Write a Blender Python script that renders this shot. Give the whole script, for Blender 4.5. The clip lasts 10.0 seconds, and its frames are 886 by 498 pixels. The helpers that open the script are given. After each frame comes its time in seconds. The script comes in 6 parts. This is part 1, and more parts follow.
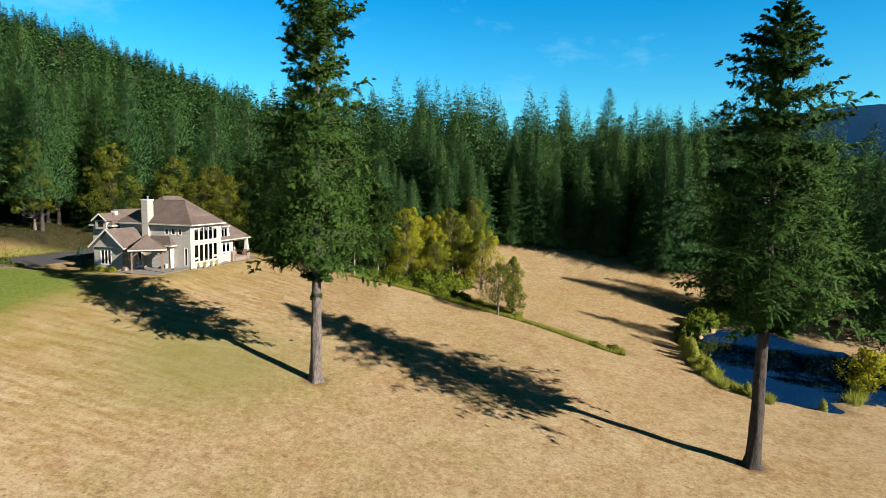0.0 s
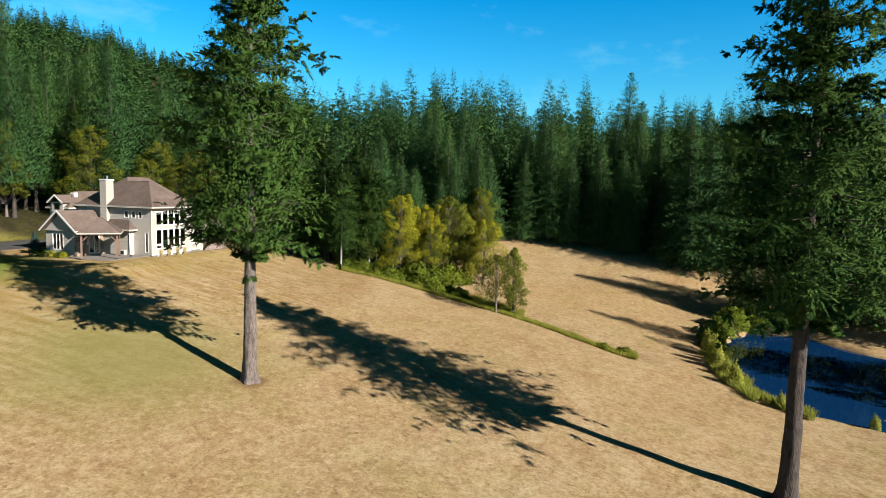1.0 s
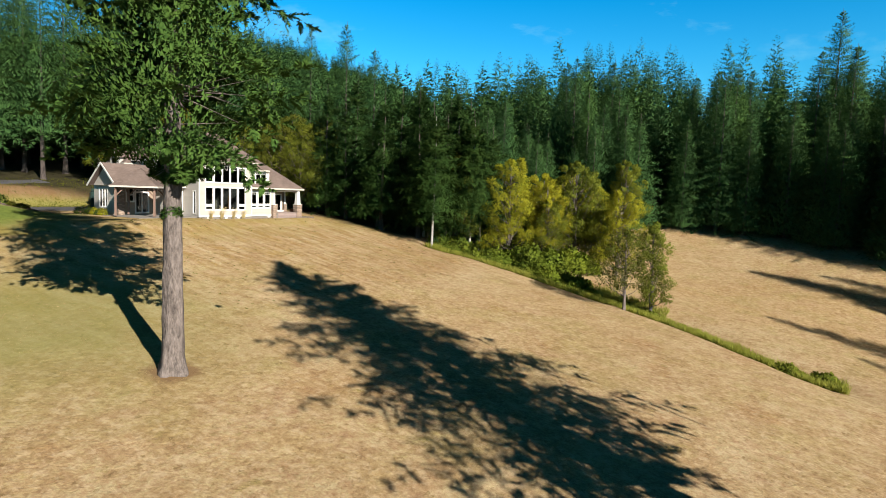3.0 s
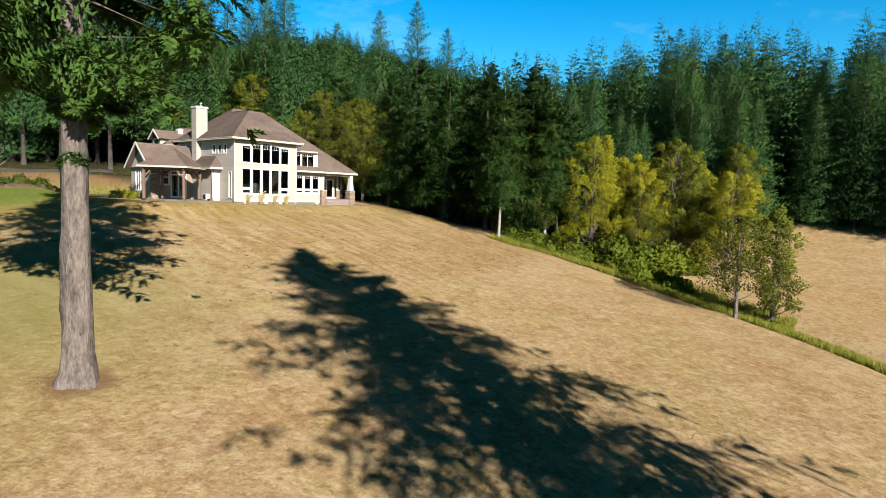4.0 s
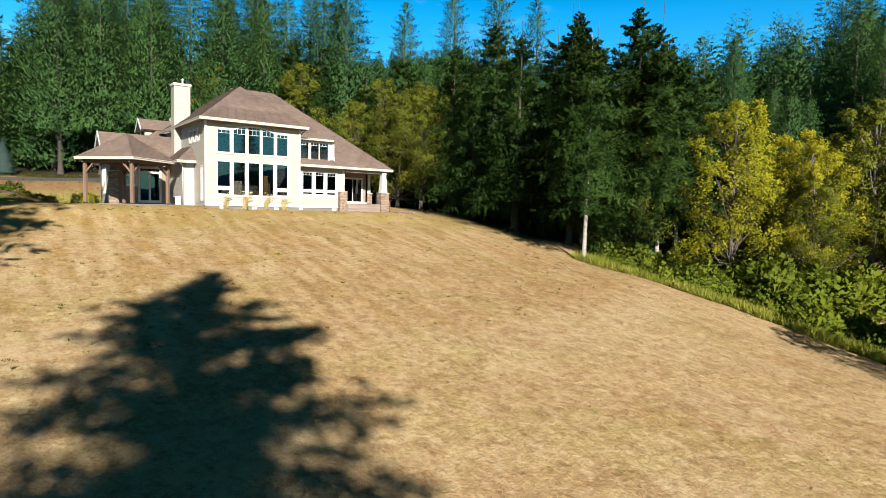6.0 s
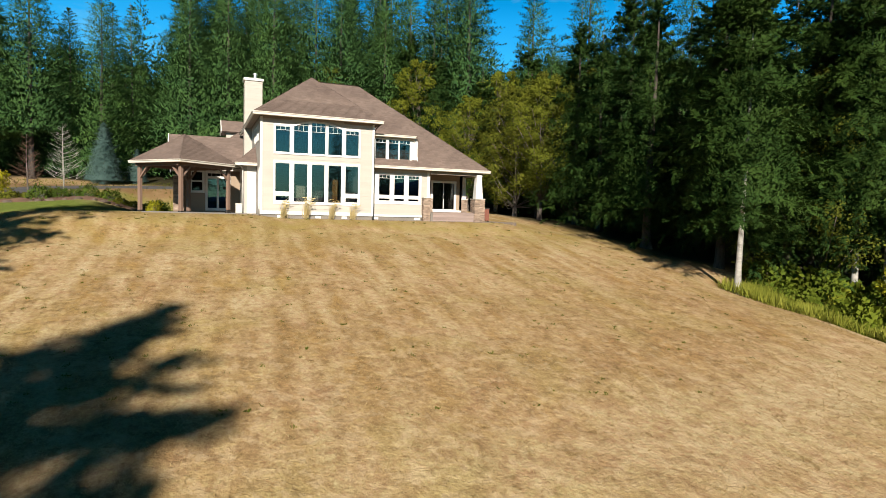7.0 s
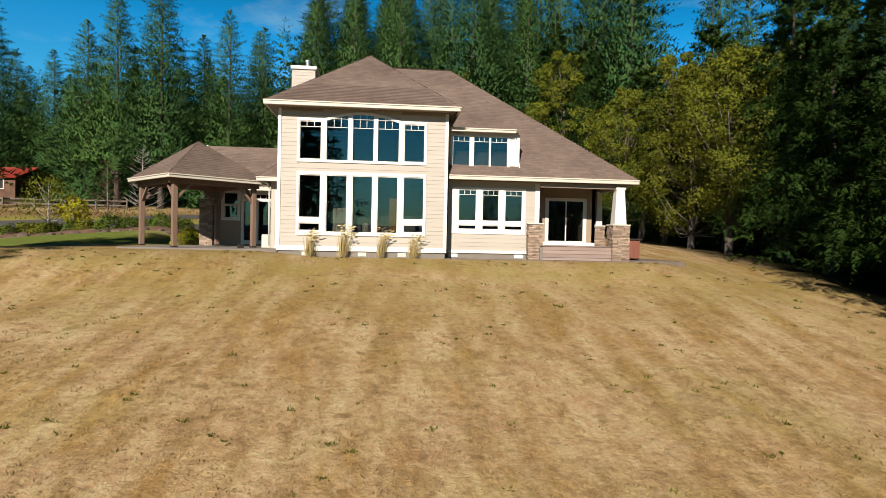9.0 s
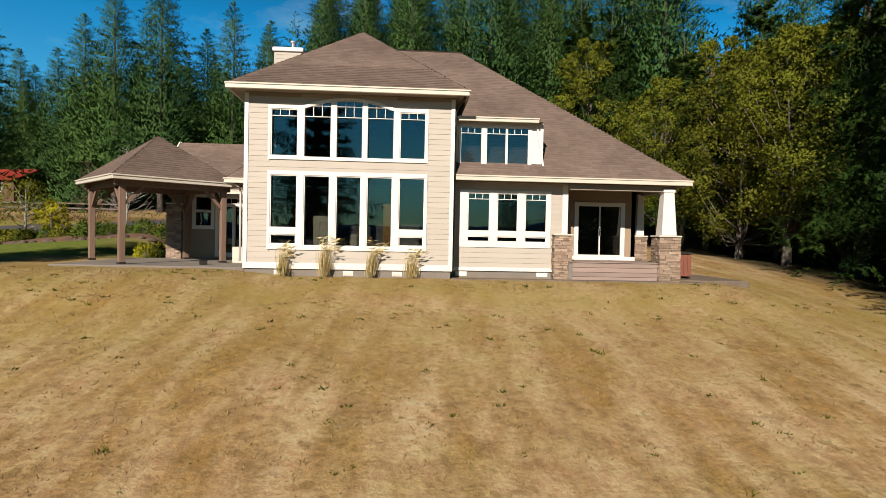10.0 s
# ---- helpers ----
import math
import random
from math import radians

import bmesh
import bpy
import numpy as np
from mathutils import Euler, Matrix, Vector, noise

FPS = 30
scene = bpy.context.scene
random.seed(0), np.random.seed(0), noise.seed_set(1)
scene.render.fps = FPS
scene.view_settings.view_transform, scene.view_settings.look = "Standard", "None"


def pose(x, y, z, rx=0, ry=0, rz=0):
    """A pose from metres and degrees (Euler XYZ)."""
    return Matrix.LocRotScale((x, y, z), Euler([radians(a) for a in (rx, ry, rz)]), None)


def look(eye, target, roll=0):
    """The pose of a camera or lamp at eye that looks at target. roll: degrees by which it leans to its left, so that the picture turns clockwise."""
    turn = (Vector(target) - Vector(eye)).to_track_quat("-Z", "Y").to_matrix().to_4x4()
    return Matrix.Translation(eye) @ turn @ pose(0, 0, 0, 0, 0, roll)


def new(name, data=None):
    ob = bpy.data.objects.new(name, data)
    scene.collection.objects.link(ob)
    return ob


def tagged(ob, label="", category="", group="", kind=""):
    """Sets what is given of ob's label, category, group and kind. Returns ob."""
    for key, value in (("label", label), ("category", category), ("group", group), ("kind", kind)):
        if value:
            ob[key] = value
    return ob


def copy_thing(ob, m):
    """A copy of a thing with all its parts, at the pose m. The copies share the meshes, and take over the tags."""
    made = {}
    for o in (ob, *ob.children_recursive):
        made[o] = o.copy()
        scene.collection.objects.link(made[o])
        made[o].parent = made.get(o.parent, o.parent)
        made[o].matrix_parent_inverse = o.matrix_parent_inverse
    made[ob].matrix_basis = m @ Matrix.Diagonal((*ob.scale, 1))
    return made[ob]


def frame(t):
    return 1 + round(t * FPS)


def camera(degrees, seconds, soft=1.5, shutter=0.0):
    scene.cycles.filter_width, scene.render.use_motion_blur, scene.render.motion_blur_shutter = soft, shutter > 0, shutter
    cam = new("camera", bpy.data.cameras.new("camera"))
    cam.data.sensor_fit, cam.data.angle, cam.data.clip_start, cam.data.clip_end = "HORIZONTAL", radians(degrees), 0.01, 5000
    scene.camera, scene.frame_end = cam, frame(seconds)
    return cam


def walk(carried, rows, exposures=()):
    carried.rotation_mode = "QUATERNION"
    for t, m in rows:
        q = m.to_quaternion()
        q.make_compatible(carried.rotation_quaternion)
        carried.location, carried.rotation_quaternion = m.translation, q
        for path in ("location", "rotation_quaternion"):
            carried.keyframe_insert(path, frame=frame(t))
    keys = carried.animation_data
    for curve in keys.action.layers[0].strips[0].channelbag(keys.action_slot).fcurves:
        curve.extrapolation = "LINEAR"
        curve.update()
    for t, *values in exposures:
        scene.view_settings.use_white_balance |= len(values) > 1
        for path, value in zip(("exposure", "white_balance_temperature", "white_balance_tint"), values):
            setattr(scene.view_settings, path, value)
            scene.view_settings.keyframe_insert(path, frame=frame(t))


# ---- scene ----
cam = camera(72.6, 10.0, 0.8)
PATH = [
    (0, (5.888, 2.533, 11.991), (7.822, 2.998, 11.791), 1.3),
    (0.5, (11.076, 0.991, 10.478), (13.0, 1.501, 10.286), 1.4),
    (1, (16.176, -0.267, 8.989), (18.088, 0.291, 8.803), 1.5),
    (1.5, (21.31, -1.027, 7.552), (23.19, -0.369, 7.368), 1.6),
    (2, (26.496, -1.28, 6.14), (28.333, -0.511, 5.957), 1.7),
    (2.5, (31.775, -1.01, 4.818), (33.548, -0.102, 4.636), 1.8),
    (3, (36.916, -0.263, 3.599), (38.609, 0.786, 3.418), 2.0),
    (3.2, (38.626, 0.054, 3.149), (40.287, 1.155, 2.972), 1.9),
    (4.3, (50.096, 3.797, 1.099), (51.56, 5.148, 0.919), 1.9),
    (4.5, (51.962, 4.69, 0.843), (53.411, 6.057, 0.666), 1.9),
    (5, (56.611, 7.045, 0.439), (58.035, 8.441, 0.278), 1.9),
    (5.5, (60.982, 9.488, 0.292), (62.336, 10.954, 0.151), 2.0),
    (5.7, (62.505, 10.304, 0.277), (63.811, 11.813, 0.144), 1.6),
    (6.8, (72.333, 16.031, 0.564), (73.174, 17.842, 0.439), 1.4),
    (7, (73.703, 17.251, 0.542), (74.457, 19.1, 0.427), 1.4),
    (7.5, (76.59, 20.383, 0.557), (77.137, 22.305, 0.464), 1.4),
    (8, (78.837, 23.62, 0.635), (79.215, 25.582, 0.562), 1.4),
    (8.5, (80.511, 26.724, 0.778), (80.768, 28.706, 0.721), 1.3),
    (9, (81.656, 29.696, 0.96), (81.843, 31.686, 0.921), 1.2),
    (9.5, (82.304, 32.313, 1.169), (82.45, 34.308, 1.131), 1.1),
    (10, (82.624, 34.509, 1.434), (82.743, 36.505, 1.397), 1.2),
]
walk(cam, [(t, look(eye, target, roll)) for t, eye, target, roll in PATH], [(0, 1.45, 6350, 10), (3, 1.45, 6350, 10), (4.5, 1.5, 6400, 10), (5.7, 1.58, 6450, 10), (7.0, 1.32, 6620, 10), (8.5, 1.15, 6720, 11), (10, 0.92, 6960, 14)])

# ---------------------------------------------------------------- light
SUN_AZ = (0.322, 0.947)          # the way the shadows run on the ground
SUN_EL = radians(29.5)
sun = new("sun", bpy.data.lights.new("sun", "SUN"))
sun.data.energy, sun.data.angle, sun.data.color = 5.0, radians(0.55), (1.0, 0.93, 0.82)
sun.matrix_basis = look((0, 0, 0), (SUN_AZ[0] * math.cos(SUN_EL), SUN_AZ[1] * math.cos(SUN_EL), -math.sin(SUN_EL)))
world = bpy.data.worlds.new("world")
scene.world = world
world.use_nodes = True
wn, wl = world.node_tree.nodes, world.node_tree.links
wn.clear()
sky = wn.new("ShaderNodeTexSky")
sky.sky_type, sky.sun_disc = "NISHITA", False
sky.sun_elevation, sky.sun_rotation = SUN_EL, math.atan2(-SUN_AZ[0], -SUN_AZ[1])
sky.altitude, sky.air_density, sky.dust_density, sky.ozone_density = 300, 1.0, 0.0, 1.5
wbg, wout = wn.new("ShaderNodeBackground"), wn.new("ShaderNodeOutputWorld")
wbg.inputs["Strength"].default_value = 0.045
deep = wn.new("ShaderNodeHueSaturation")
deep.inputs["Hue"].default_value, deep.inputs["Saturation"].default_value = 0.497, 1.6
wl.new(sky.outputs[0], deep.inputs["Color"])
# sky tint by height: bright low band, zenith darkened to cut fill and deepen shadows
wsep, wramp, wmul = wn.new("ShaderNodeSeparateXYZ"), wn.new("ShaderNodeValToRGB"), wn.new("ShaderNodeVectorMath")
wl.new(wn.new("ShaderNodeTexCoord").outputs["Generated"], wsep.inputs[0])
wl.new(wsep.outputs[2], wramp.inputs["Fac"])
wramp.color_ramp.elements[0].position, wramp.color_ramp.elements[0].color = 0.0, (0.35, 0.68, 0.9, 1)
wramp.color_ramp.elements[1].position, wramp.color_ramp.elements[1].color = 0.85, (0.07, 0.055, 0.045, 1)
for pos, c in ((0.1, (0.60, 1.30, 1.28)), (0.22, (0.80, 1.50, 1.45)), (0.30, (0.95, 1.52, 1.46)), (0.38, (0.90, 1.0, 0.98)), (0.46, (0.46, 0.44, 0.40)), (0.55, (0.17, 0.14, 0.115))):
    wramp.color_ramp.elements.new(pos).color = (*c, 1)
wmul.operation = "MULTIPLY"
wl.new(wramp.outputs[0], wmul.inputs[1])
# a few thin white wisps of cloud low over the woods
wmap, wisp, wthin, wmix = wn.new("ShaderNodeMapping"), wn.new("ShaderNodeTexNoise"), wn.new("ShaderNodeValToRGB"), wn.new("ShaderNodeMix")
wmap.inputs["Scale"].default_value = (1.0, 1.0, 2.6)
wl.new(wn.new("ShaderNodeTexCoord").outputs["Generated"], wmap.inputs["Vector"])
wl.new(wmap.outputs[0], wisp.inputs["Vector"])
wisp.inputs["Scale"].default_value, wisp.inputs["Detail"].default_value, wisp.inputs["Roughness"].default_value = 3.2, 7.0, 0.62
wthin.color_ramp.elements[0].position, wthin.color_ramp.elements[0].color = 0.56, (0, 0, 0, 1)
wthin.color_ramp.elements[1].position, wthin.color_ramp.elements[1].color = 0.76, (0.4, 0.4, 0.4, 1)
wl.new(wisp.outputs["Fac"], wthin.inputs["Fac"])
wmix.data_type = "RGBA"
wmix.inputs[7].default_value = (5.0, 5.2, 5.6, 1)
wl.new(wthin.outputs[0], wmix.inputs[0])
wl.new(deep.outputs[0], wmix.inputs[6])
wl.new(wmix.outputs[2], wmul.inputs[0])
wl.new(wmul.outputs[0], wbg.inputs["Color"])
wl.new(wbg.outputs[0], wout.inputs["Surface"])


# ---------------------------------------------------------------- materials
def material(name, roughness=0.8, metallic=0.0, specular=0.3):
    m = bpy.data.materials.new(name)
    m.use_nodes = True
    b = m.node_tree.nodes["Principled BSDF"]
    b.inputs["Roughness"].default_value, b.inputs["Metallic"].default_value = roughness, metallic
    b.inputs["Specular IOR Level"].default_value = specular
    return m, m.node_tree.nodes, m.node_tree.links, b


def world_pos(n):
    return n.new("ShaderNodeNewGeometry").outputs["Position"]


def noise_tex(n, l, vec, scale, detail=4.0, rough=0.55, stretch=None):
    if stretch:
        mp = n.new("ShaderNodeMapping")
        mp.inputs["Scale"].default_value = stretch
        l.new(vec, mp.inputs["Vector"])
        vec = mp.outputs[0]
    t = n.new("ShaderNodeTexNoise")
    t.inputs["Scale"].default_value, t.inputs["Detail"].default_value, t.inputs["Roughness"].default_value = scale, detail, rough
    l.new(vec, t.inputs["Vector"])
    return t.outputs["Fac"]


def ramp(n, l, fac, stops):
    r = n.new("ShaderNodeValToRGB")
    e = r.color_ramp.elements
    while len(e) < len(stops):
        e.new(0.5)
    for k, (p, c) in enumerate(stops):
        e[k].position = p
        e[k].color = (*c, 1) if len(c) == 3 else c
    l.new(fac, r.inputs["Fac"])
    return r.outputs["Color"]


def grey(v):
    return (v, v, v)


def mix(n, l, fac, a, b, mode="MIX"):
    m = n.new("ShaderNodeMix")
    m.data_type, m.blend_type = "RGBA", mode
    for value, socket in ((fac, m.inputs[0]), (a, m.inputs[6]), (b, m.inputs[7])):
        if isinstance(value, (int, float)):
            socket.default_value = value
        elif isinstance(value, tuple):
            socket.default_value = (*value, 1)
        else:
            l.new(value, socket)
    return m.outputs[2]


def calc(n, l, op, a, b=0.0, clamp=False):
    m = n.new("ShaderNodeMath")
    m.operation, m.use_clamp = op, clamp
    for value, socket in ((a, m.inputs[0]), (b, m.inputs[1])):
        if isinstance(value, (int, float)):
            socket.default_value = value
        else:
            l.new(value, socket)
    return m.outputs[0]


def relief(n, l, b, height, strength, distance):
    bump = n.new("ShaderNodeBump")
    bump.inputs["Strength"].default_value, bump.inputs["Distance"].default_value = strength, distance
    l.new(height, bump.inputs["Height"])
    l.new(bump.outputs[0], b.inputs["Normal"])


def plain(name, light, dark, scale=3.0, fine=40.0, roughness=0.7, metallic=0.0, bump=0.2, depth=0.01, specular=0.3, per_piece=0.0, stretch=None):
    """A surface with stains at one scale and grain at another."""
    m, n, l, b = material(name, roughness, metallic, specular)
    vec = world_pos(n)
    coarse, grain = noise_tex(n, l, vec, scale, stretch=stretch), noise_tex(n, l, vec, fine, 3.0, stretch=stretch)
    both = calc(n, l, "ADD", calc(n, l, "MULTIPLY", coarse, 0.6), calc(n, l, "MULTIPLY", grain, 0.4))
    colour = ramp(n, l, both, [(0.32, dark), (0.66, light)])
    if per_piece:
        which = calc(n, l, "ADD", n.new("ShaderNodeObjectInfo").outputs["Random"], n.new("ShaderNodeNewGeometry").outputs["Random Per Island"])
        which = calc(n, l, "FRACT", which)
        colour = mix(n, l, per_piece, colour, ramp(n, l, which, [(0.0, grey(0.25)), (1.0, grey(0.8))]), "OVERLAY")
    l.new(colour, b.inputs["Base Color"])
    relief(n, l, b, both, bump, depth)
    return m


def foliage(name, dark, light, sunny, glow=0.25, hue=0.35):
    """Leaves or needles: varied leaf by leaf, bough by bough and tree by tree, with light passing through."""
    m, n, l, b = material(name, 0.75, 0.0, 0.05)
    island, tree = n.new("ShaderNodeNewGeometry").outputs["Random Per Island"], n.new("ShaderNodeObjectInfo").outputs["Random"]
    att = n.new("ShaderNodeAttribute")
    att.attribute_name = "which_tree"
    tree = calc(n, l, "FRACT", calc(n, l, "ADD", tree, att.outputs["Fac"]))
    low = tuple(0.55 * a + 0.45 * b for a, b in zip(dark, light))
    colour = ramp(n, l, island, [(0.0, low), (0.4, light), (1.0, tuple(0.8 * a + 0.2 * b for a, b in zip(light, sunny)))])
    patch = noise_tex(n, l, world_pos(n), 0.45, 4.0)
    colour = mix(n, l, ramp(n, l, patch, [(0.42, grey(0.0)), (0.68, grey(0.3))]), colour, sunny)
    colour = mix(n, l, ramp(n, l, patch, [(0.30, grey(0.35)), (0.42, grey(0.0))]), colour, dark)
    colour = mix(n, l, hue, colour, ramp(n, l, tree, [(0.0, (0.36, 0.44, 0.46)), (0.35, (0.45, 0.48, 0.46)), (0.7, (0.53, 0.54, 0.45)), (1.0, (0.70, 0.64, 0.38))]), "OVERLAY")
    l.new(colour, b.inputs["Base Color"])
    tr, ms = n.new("ShaderNodeBsdfTranslucent"), n.new("ShaderNodeMixShader")
    l.new(colour, tr.inputs["Color"])
    ms.inputs["Fac"].default_value = glow
    l.new(b.outputs[0], ms.inputs[1])
    l.new(tr.outputs[0], ms.inputs[2])
    l.new(ms.outputs[0], n["Material Output"].inputs["Surface"])
    return m


def ground_material():
    m, n, l, b = material("dry_meadow", 0.95, 0.0, 0.1)
    pos = world_pos(n)
    sep = n.new("ShaderNodeSeparateXYZ")
    l.new(pos, sep.inputs[0])
    x, y = sep.outputs[0], sep.outputs[1]
    wide, mid = noise_tex(n, l, pos, 0.045, 4.0), noise_tex(n, l, pos, 0.35, 5.0, 0.6)
    fine = noise_tex(n, l, pos, 3.2, 6.0, 0.7)
    tuft = noise_tex(n, l, pos, 11.0, 4.0, 0.7)
    straw = ramp(n, l, mid, [(0.28, (0.52, 0.375, 0.20)), (0.5, (0.63, 0.475, 0.28)), (0.70, (0.72, 0.575, 0.37))])
    straw = mix(n, l, ramp(n, l, wide, [(0.4, grey(0.0)), (0.7, grey(0.55))]), straw, (0.54, 0.355, 0.155))
    # bare reddish earth patches and thin green ones
    bare = ramp(n, l, noise_tex(n, l, pos, 0.16, 5.0, 0.65), [(0.55, grey(0.0)), (0.70, grey(0.6))])
    straw = mix(n, l, bare, straw, (0.44, 0.235, 0.105))
    weed = ramp(n, l, noise_tex(n, l, pos, 0.8, 5.0, 0.7), [(0.58, grey(0.0)), (0.72, grey(0.6))])
    straw = mix(n, l, weed, straw, (0.33, 0.30, 0.075))
    # mower lines running down the slope from the house
    bend = calc(n, l, "ADD", calc(n, l, "ADD", x, calc(n, l, "MULTIPLY", y, -0.08)), calc(n, l, "MULTIPLY", mid, 0.9))
    lines = calc(n, l, "SINE", calc(n, l, "MULTIPLY", bend, 6.5))
    lines = calc(n, l, "MULTIPLY", calc(n, l, "ADD", lines, 1.0), ramp(n, l, calc(n, l, "ADD", calc(n, l, "MULTIPLY", mid, 0.5), calc(n, l, "MULTIPLY", wide, 0.5)), [(0.38, grey(0.03)), (0.56, grey(0.42))]))
    upper = ramp(n, l, calc(n, l, "DIVIDE", y, 60.0), [(0.42, grey(0.0)), (0.62, grey(1.0))])
    lines = calc(n, l, "MULTIPLY", calc(n, l, "MULTIPLY", lines, upper), ramp(n, l, calc(n, l, "DIVIDE", x, 100.0), [(0.34, grey(0.0)), (0.40, grey(0.8)), (0.52, grey(0.8)), (0.58, grey(0.0)), (0.64, grey(0.0)), (0.72, grey(1.0))]))
    straw = mix(n, l, calc(n, l, "MULTIPLY", lines, 1.7, True), straw, (0.40, 0.265, 0.115))
    straw = mix(n, l, calc(n, l, "MULTIPLY", upper, 0.35), straw, (0.74, 0.55, 0.33))
    # soft pale and ochre streaks drawn out down the slope
    drawn = noise_tex(n, l, pos, 1.0, 4.0, 0.6, (1.0, 0.16, 1.0))
    straw = mix(n, l, calc(n, l, "MULTIPLY", ramp(n, l, drawn, [(0.49, grey(0.0)), (0.62, grey(0.8))]), upper), straw, (0.78, 0.62, 0.40))
    straw = mix(n, l, calc(n, l, "MULTIPLY", ramp(n, l, drawn, [(0.36, grey(0.85)), (0.48, grey(0.0))]), upper), straw, (0.46, 0.29, 0.105))
    # a worn brown sweep across the slope, with a paler edge below it
    over = calc(n, l, "MAXIMUM", calc(n, l, "SUBTRACT", x, 78.0), 0.0)
    sweep = calc(n, l, "SUBTRACT", calc(n, l, "ADD", y, calc(n, l, "MULTIPLY", calc(n, l, "SUBTRACT", noise_tex(n, l, pos, 0.3, 4.0), 0.5), 5.0)), calc(n, l, "ADD", 29.5, calc(n, l, "MULTIPLY", calc(n, l, "MULTIPLY", over, over), 0.012)))
    sweep = calc(n, l, "DIVIDE", calc(n, l, "ADD", sweep, 10.0), 40.0)
    here = ramp(n, l, calc(n, l, "DIVIDE", x, 100.0), [(0.74, grey(0.0)), (0.86, grey(1.0)), (0.97, grey(1.0)), (1.0, grey(0.3))])
    straw = mix(n, l, calc(n, l, "MULTIPLY", ramp(n, l, sweep, [(0.24, grey(0.0)), (0.30, grey(0.55)), (0.38, grey(0.45)), (0.62, grey(0.0))]), here), straw, (0.44, 0.27, 0.125))
    straw = mix(n, l, calc(n, l, "MULTIPLY", ramp(n, l, sweep, [(0.14, grey(0.0)), (0.21, grey(0.4)), (0.25, grey(0.0))]), here), straw, (0.80, 0.67, 0.46))
    # olive and rosy patches
    straw = mix(n, l, ramp(n, l, noise_tex(n, l, pos, 0.24, 4.0, 0.6), [(0.50, grey(0.0)), (0.66, grey(0.4))]), straw, (0.47, 0.41, 0.16))
    straw = mix(n, l, ramp(n, l, noise_tex(n, l, pos, 0.33, 4.0, 0.6), [(0.54, grey(0.0)), (0.68, grey(0.45))]), straw, (0.60, 0.40, 0.25))
    # streaks and flecks of cut straw
    fleck = noise_tex(n, l, pos, 6.5, 6.0, 0.8, (1.0, 0.7, 1.0))
    straw = mix(n, l, 0.5, straw, ramp(n, l, fleck, [(0.33, grey(0.15)), (0.5, grey(0.52)), (0.66, grey(0.88))]), "OVERLAY")
    blot = noise_tex(n, l, pos, 1.1, 5.0, 0.7)
    straw = mix(n, l, 0.45, straw, ramp(n, l, blot, [(0.30, grey(0.18)), (0.5, grey(0.48)), (0.70, grey(0.76))]), "OVERLAY")
    # small dark tufts and droppings of old growth
    spot = noise_tex(n, l, pos, 2.3, 2.0, 0.5)
    straw = mix(n, l, ramp(n, l, spot, [(0.66, grey(0.0)), (0.70, grey(0.55))]), straw, (0.25, 0.17, 0.06))
    # dark specks between the tufts
    straw = mix(n, l, ramp(n, l, fine, [(0.35, grey(0.5)), (0.46, grey(0.0))]), straw, (0.24, 0.155, 0.07))
    straw = mix(n, l, ramp(n, l, tuft, [(0.35, grey(0.25)), (0.55, grey(0.0))]), straw, (0.34, 0.22, 0.095))
    strew = noise_tex(n, l, pos, 2.4, 5.0, 0.75, (1.0, 0.8, 1.0))
    strewn = calc(n, l, "MULTIPLY", ramp(n, l, strew, [(0.50, grey(0.0)), (0.64, grey(0.56))]), ramp(n, l, calc(n, l, "DIVIDE", y, 60.0), [(0.5, grey(1.0)), (0.8, grey(0.25))]))
    straw = mix(n, l, strewn, straw, (0.86, 0.70, 0.47))
    gap = calc(n, l, "MULTIPLY", ramp(n, l, strew, [(0.32, grey(0.4)), (0.45, grey(0.0))]), ramp(n, l, calc(n, l, "DIVIDE", y, 60.0), [(0.5, grey(1.0)), (0.8, grey(0.4))]))
    straw = mix(n, l, gap, straw, (0.30, 0.20, 0.09))
    # watered lawn beside the house, fading into the meadow
    wob = calc(n, l, "MULTIPLY", calc(n, l, "SUBTRACT", noise_tex(n, l, pos, 0.12, 4.0), 0.5), 9.0)
    ex = calc(n, l, "DIVIDE", calc(n, l, "SUBTRACT", x, 52.0), 24.0)
    ey = calc(n, l, "DIVIDE", calc(n, l, "SUBTRACT", calc(n, l, "ADD", y, wob), 66.0), 12.0)
    r = calc(n, l, "SQRT", calc(n, l, "ADD", calc(n, l, "MULTIPLY", ex, ex), calc(n, l, "MULTIPLY", ey, ey)))
    lawn = ramp(n, l, r, [(0.62, grey(0.95)), (0.95, grey(0.0))])
    green = ramp(n, l, fine, [(0.3, (0.12, 0.19, 0.028)), (0.65, (0.26, 0.36, 0.065))])
    ground = mix(n, l, lawn, straw, green)
    # thinner green further down the slope
    gx = calc(n, l, "DIVIDE", calc(n, l, "SUBTRACT", x, 53.0), 13.0)
    gy = calc(n, l, "DIVIDE", calc(n, l, "SUBTRACT", calc(n, l, "ADD", y, wob), 36.0), 15.0)
    g = calc(n, l, "SQRT", calc(n, l, "ADD", calc(n, l, "MULTIPLY", gx, gx), calc(n, l, "MULTIPLY", gy, gy)))
    ground = mix(n, l, ramp(n, l, g, [(0.3, grey(0.7)), (1.0, grey(0.0))]), ground, (0.33, 0.34, 0.11))
    # greener growth along the top of the slope
    top_y = calc(n, l, "DIVIDE", calc(n, l, "ADD", y, calc(n, l, "MULTIPLY", wob, 0.5)), 60.0)
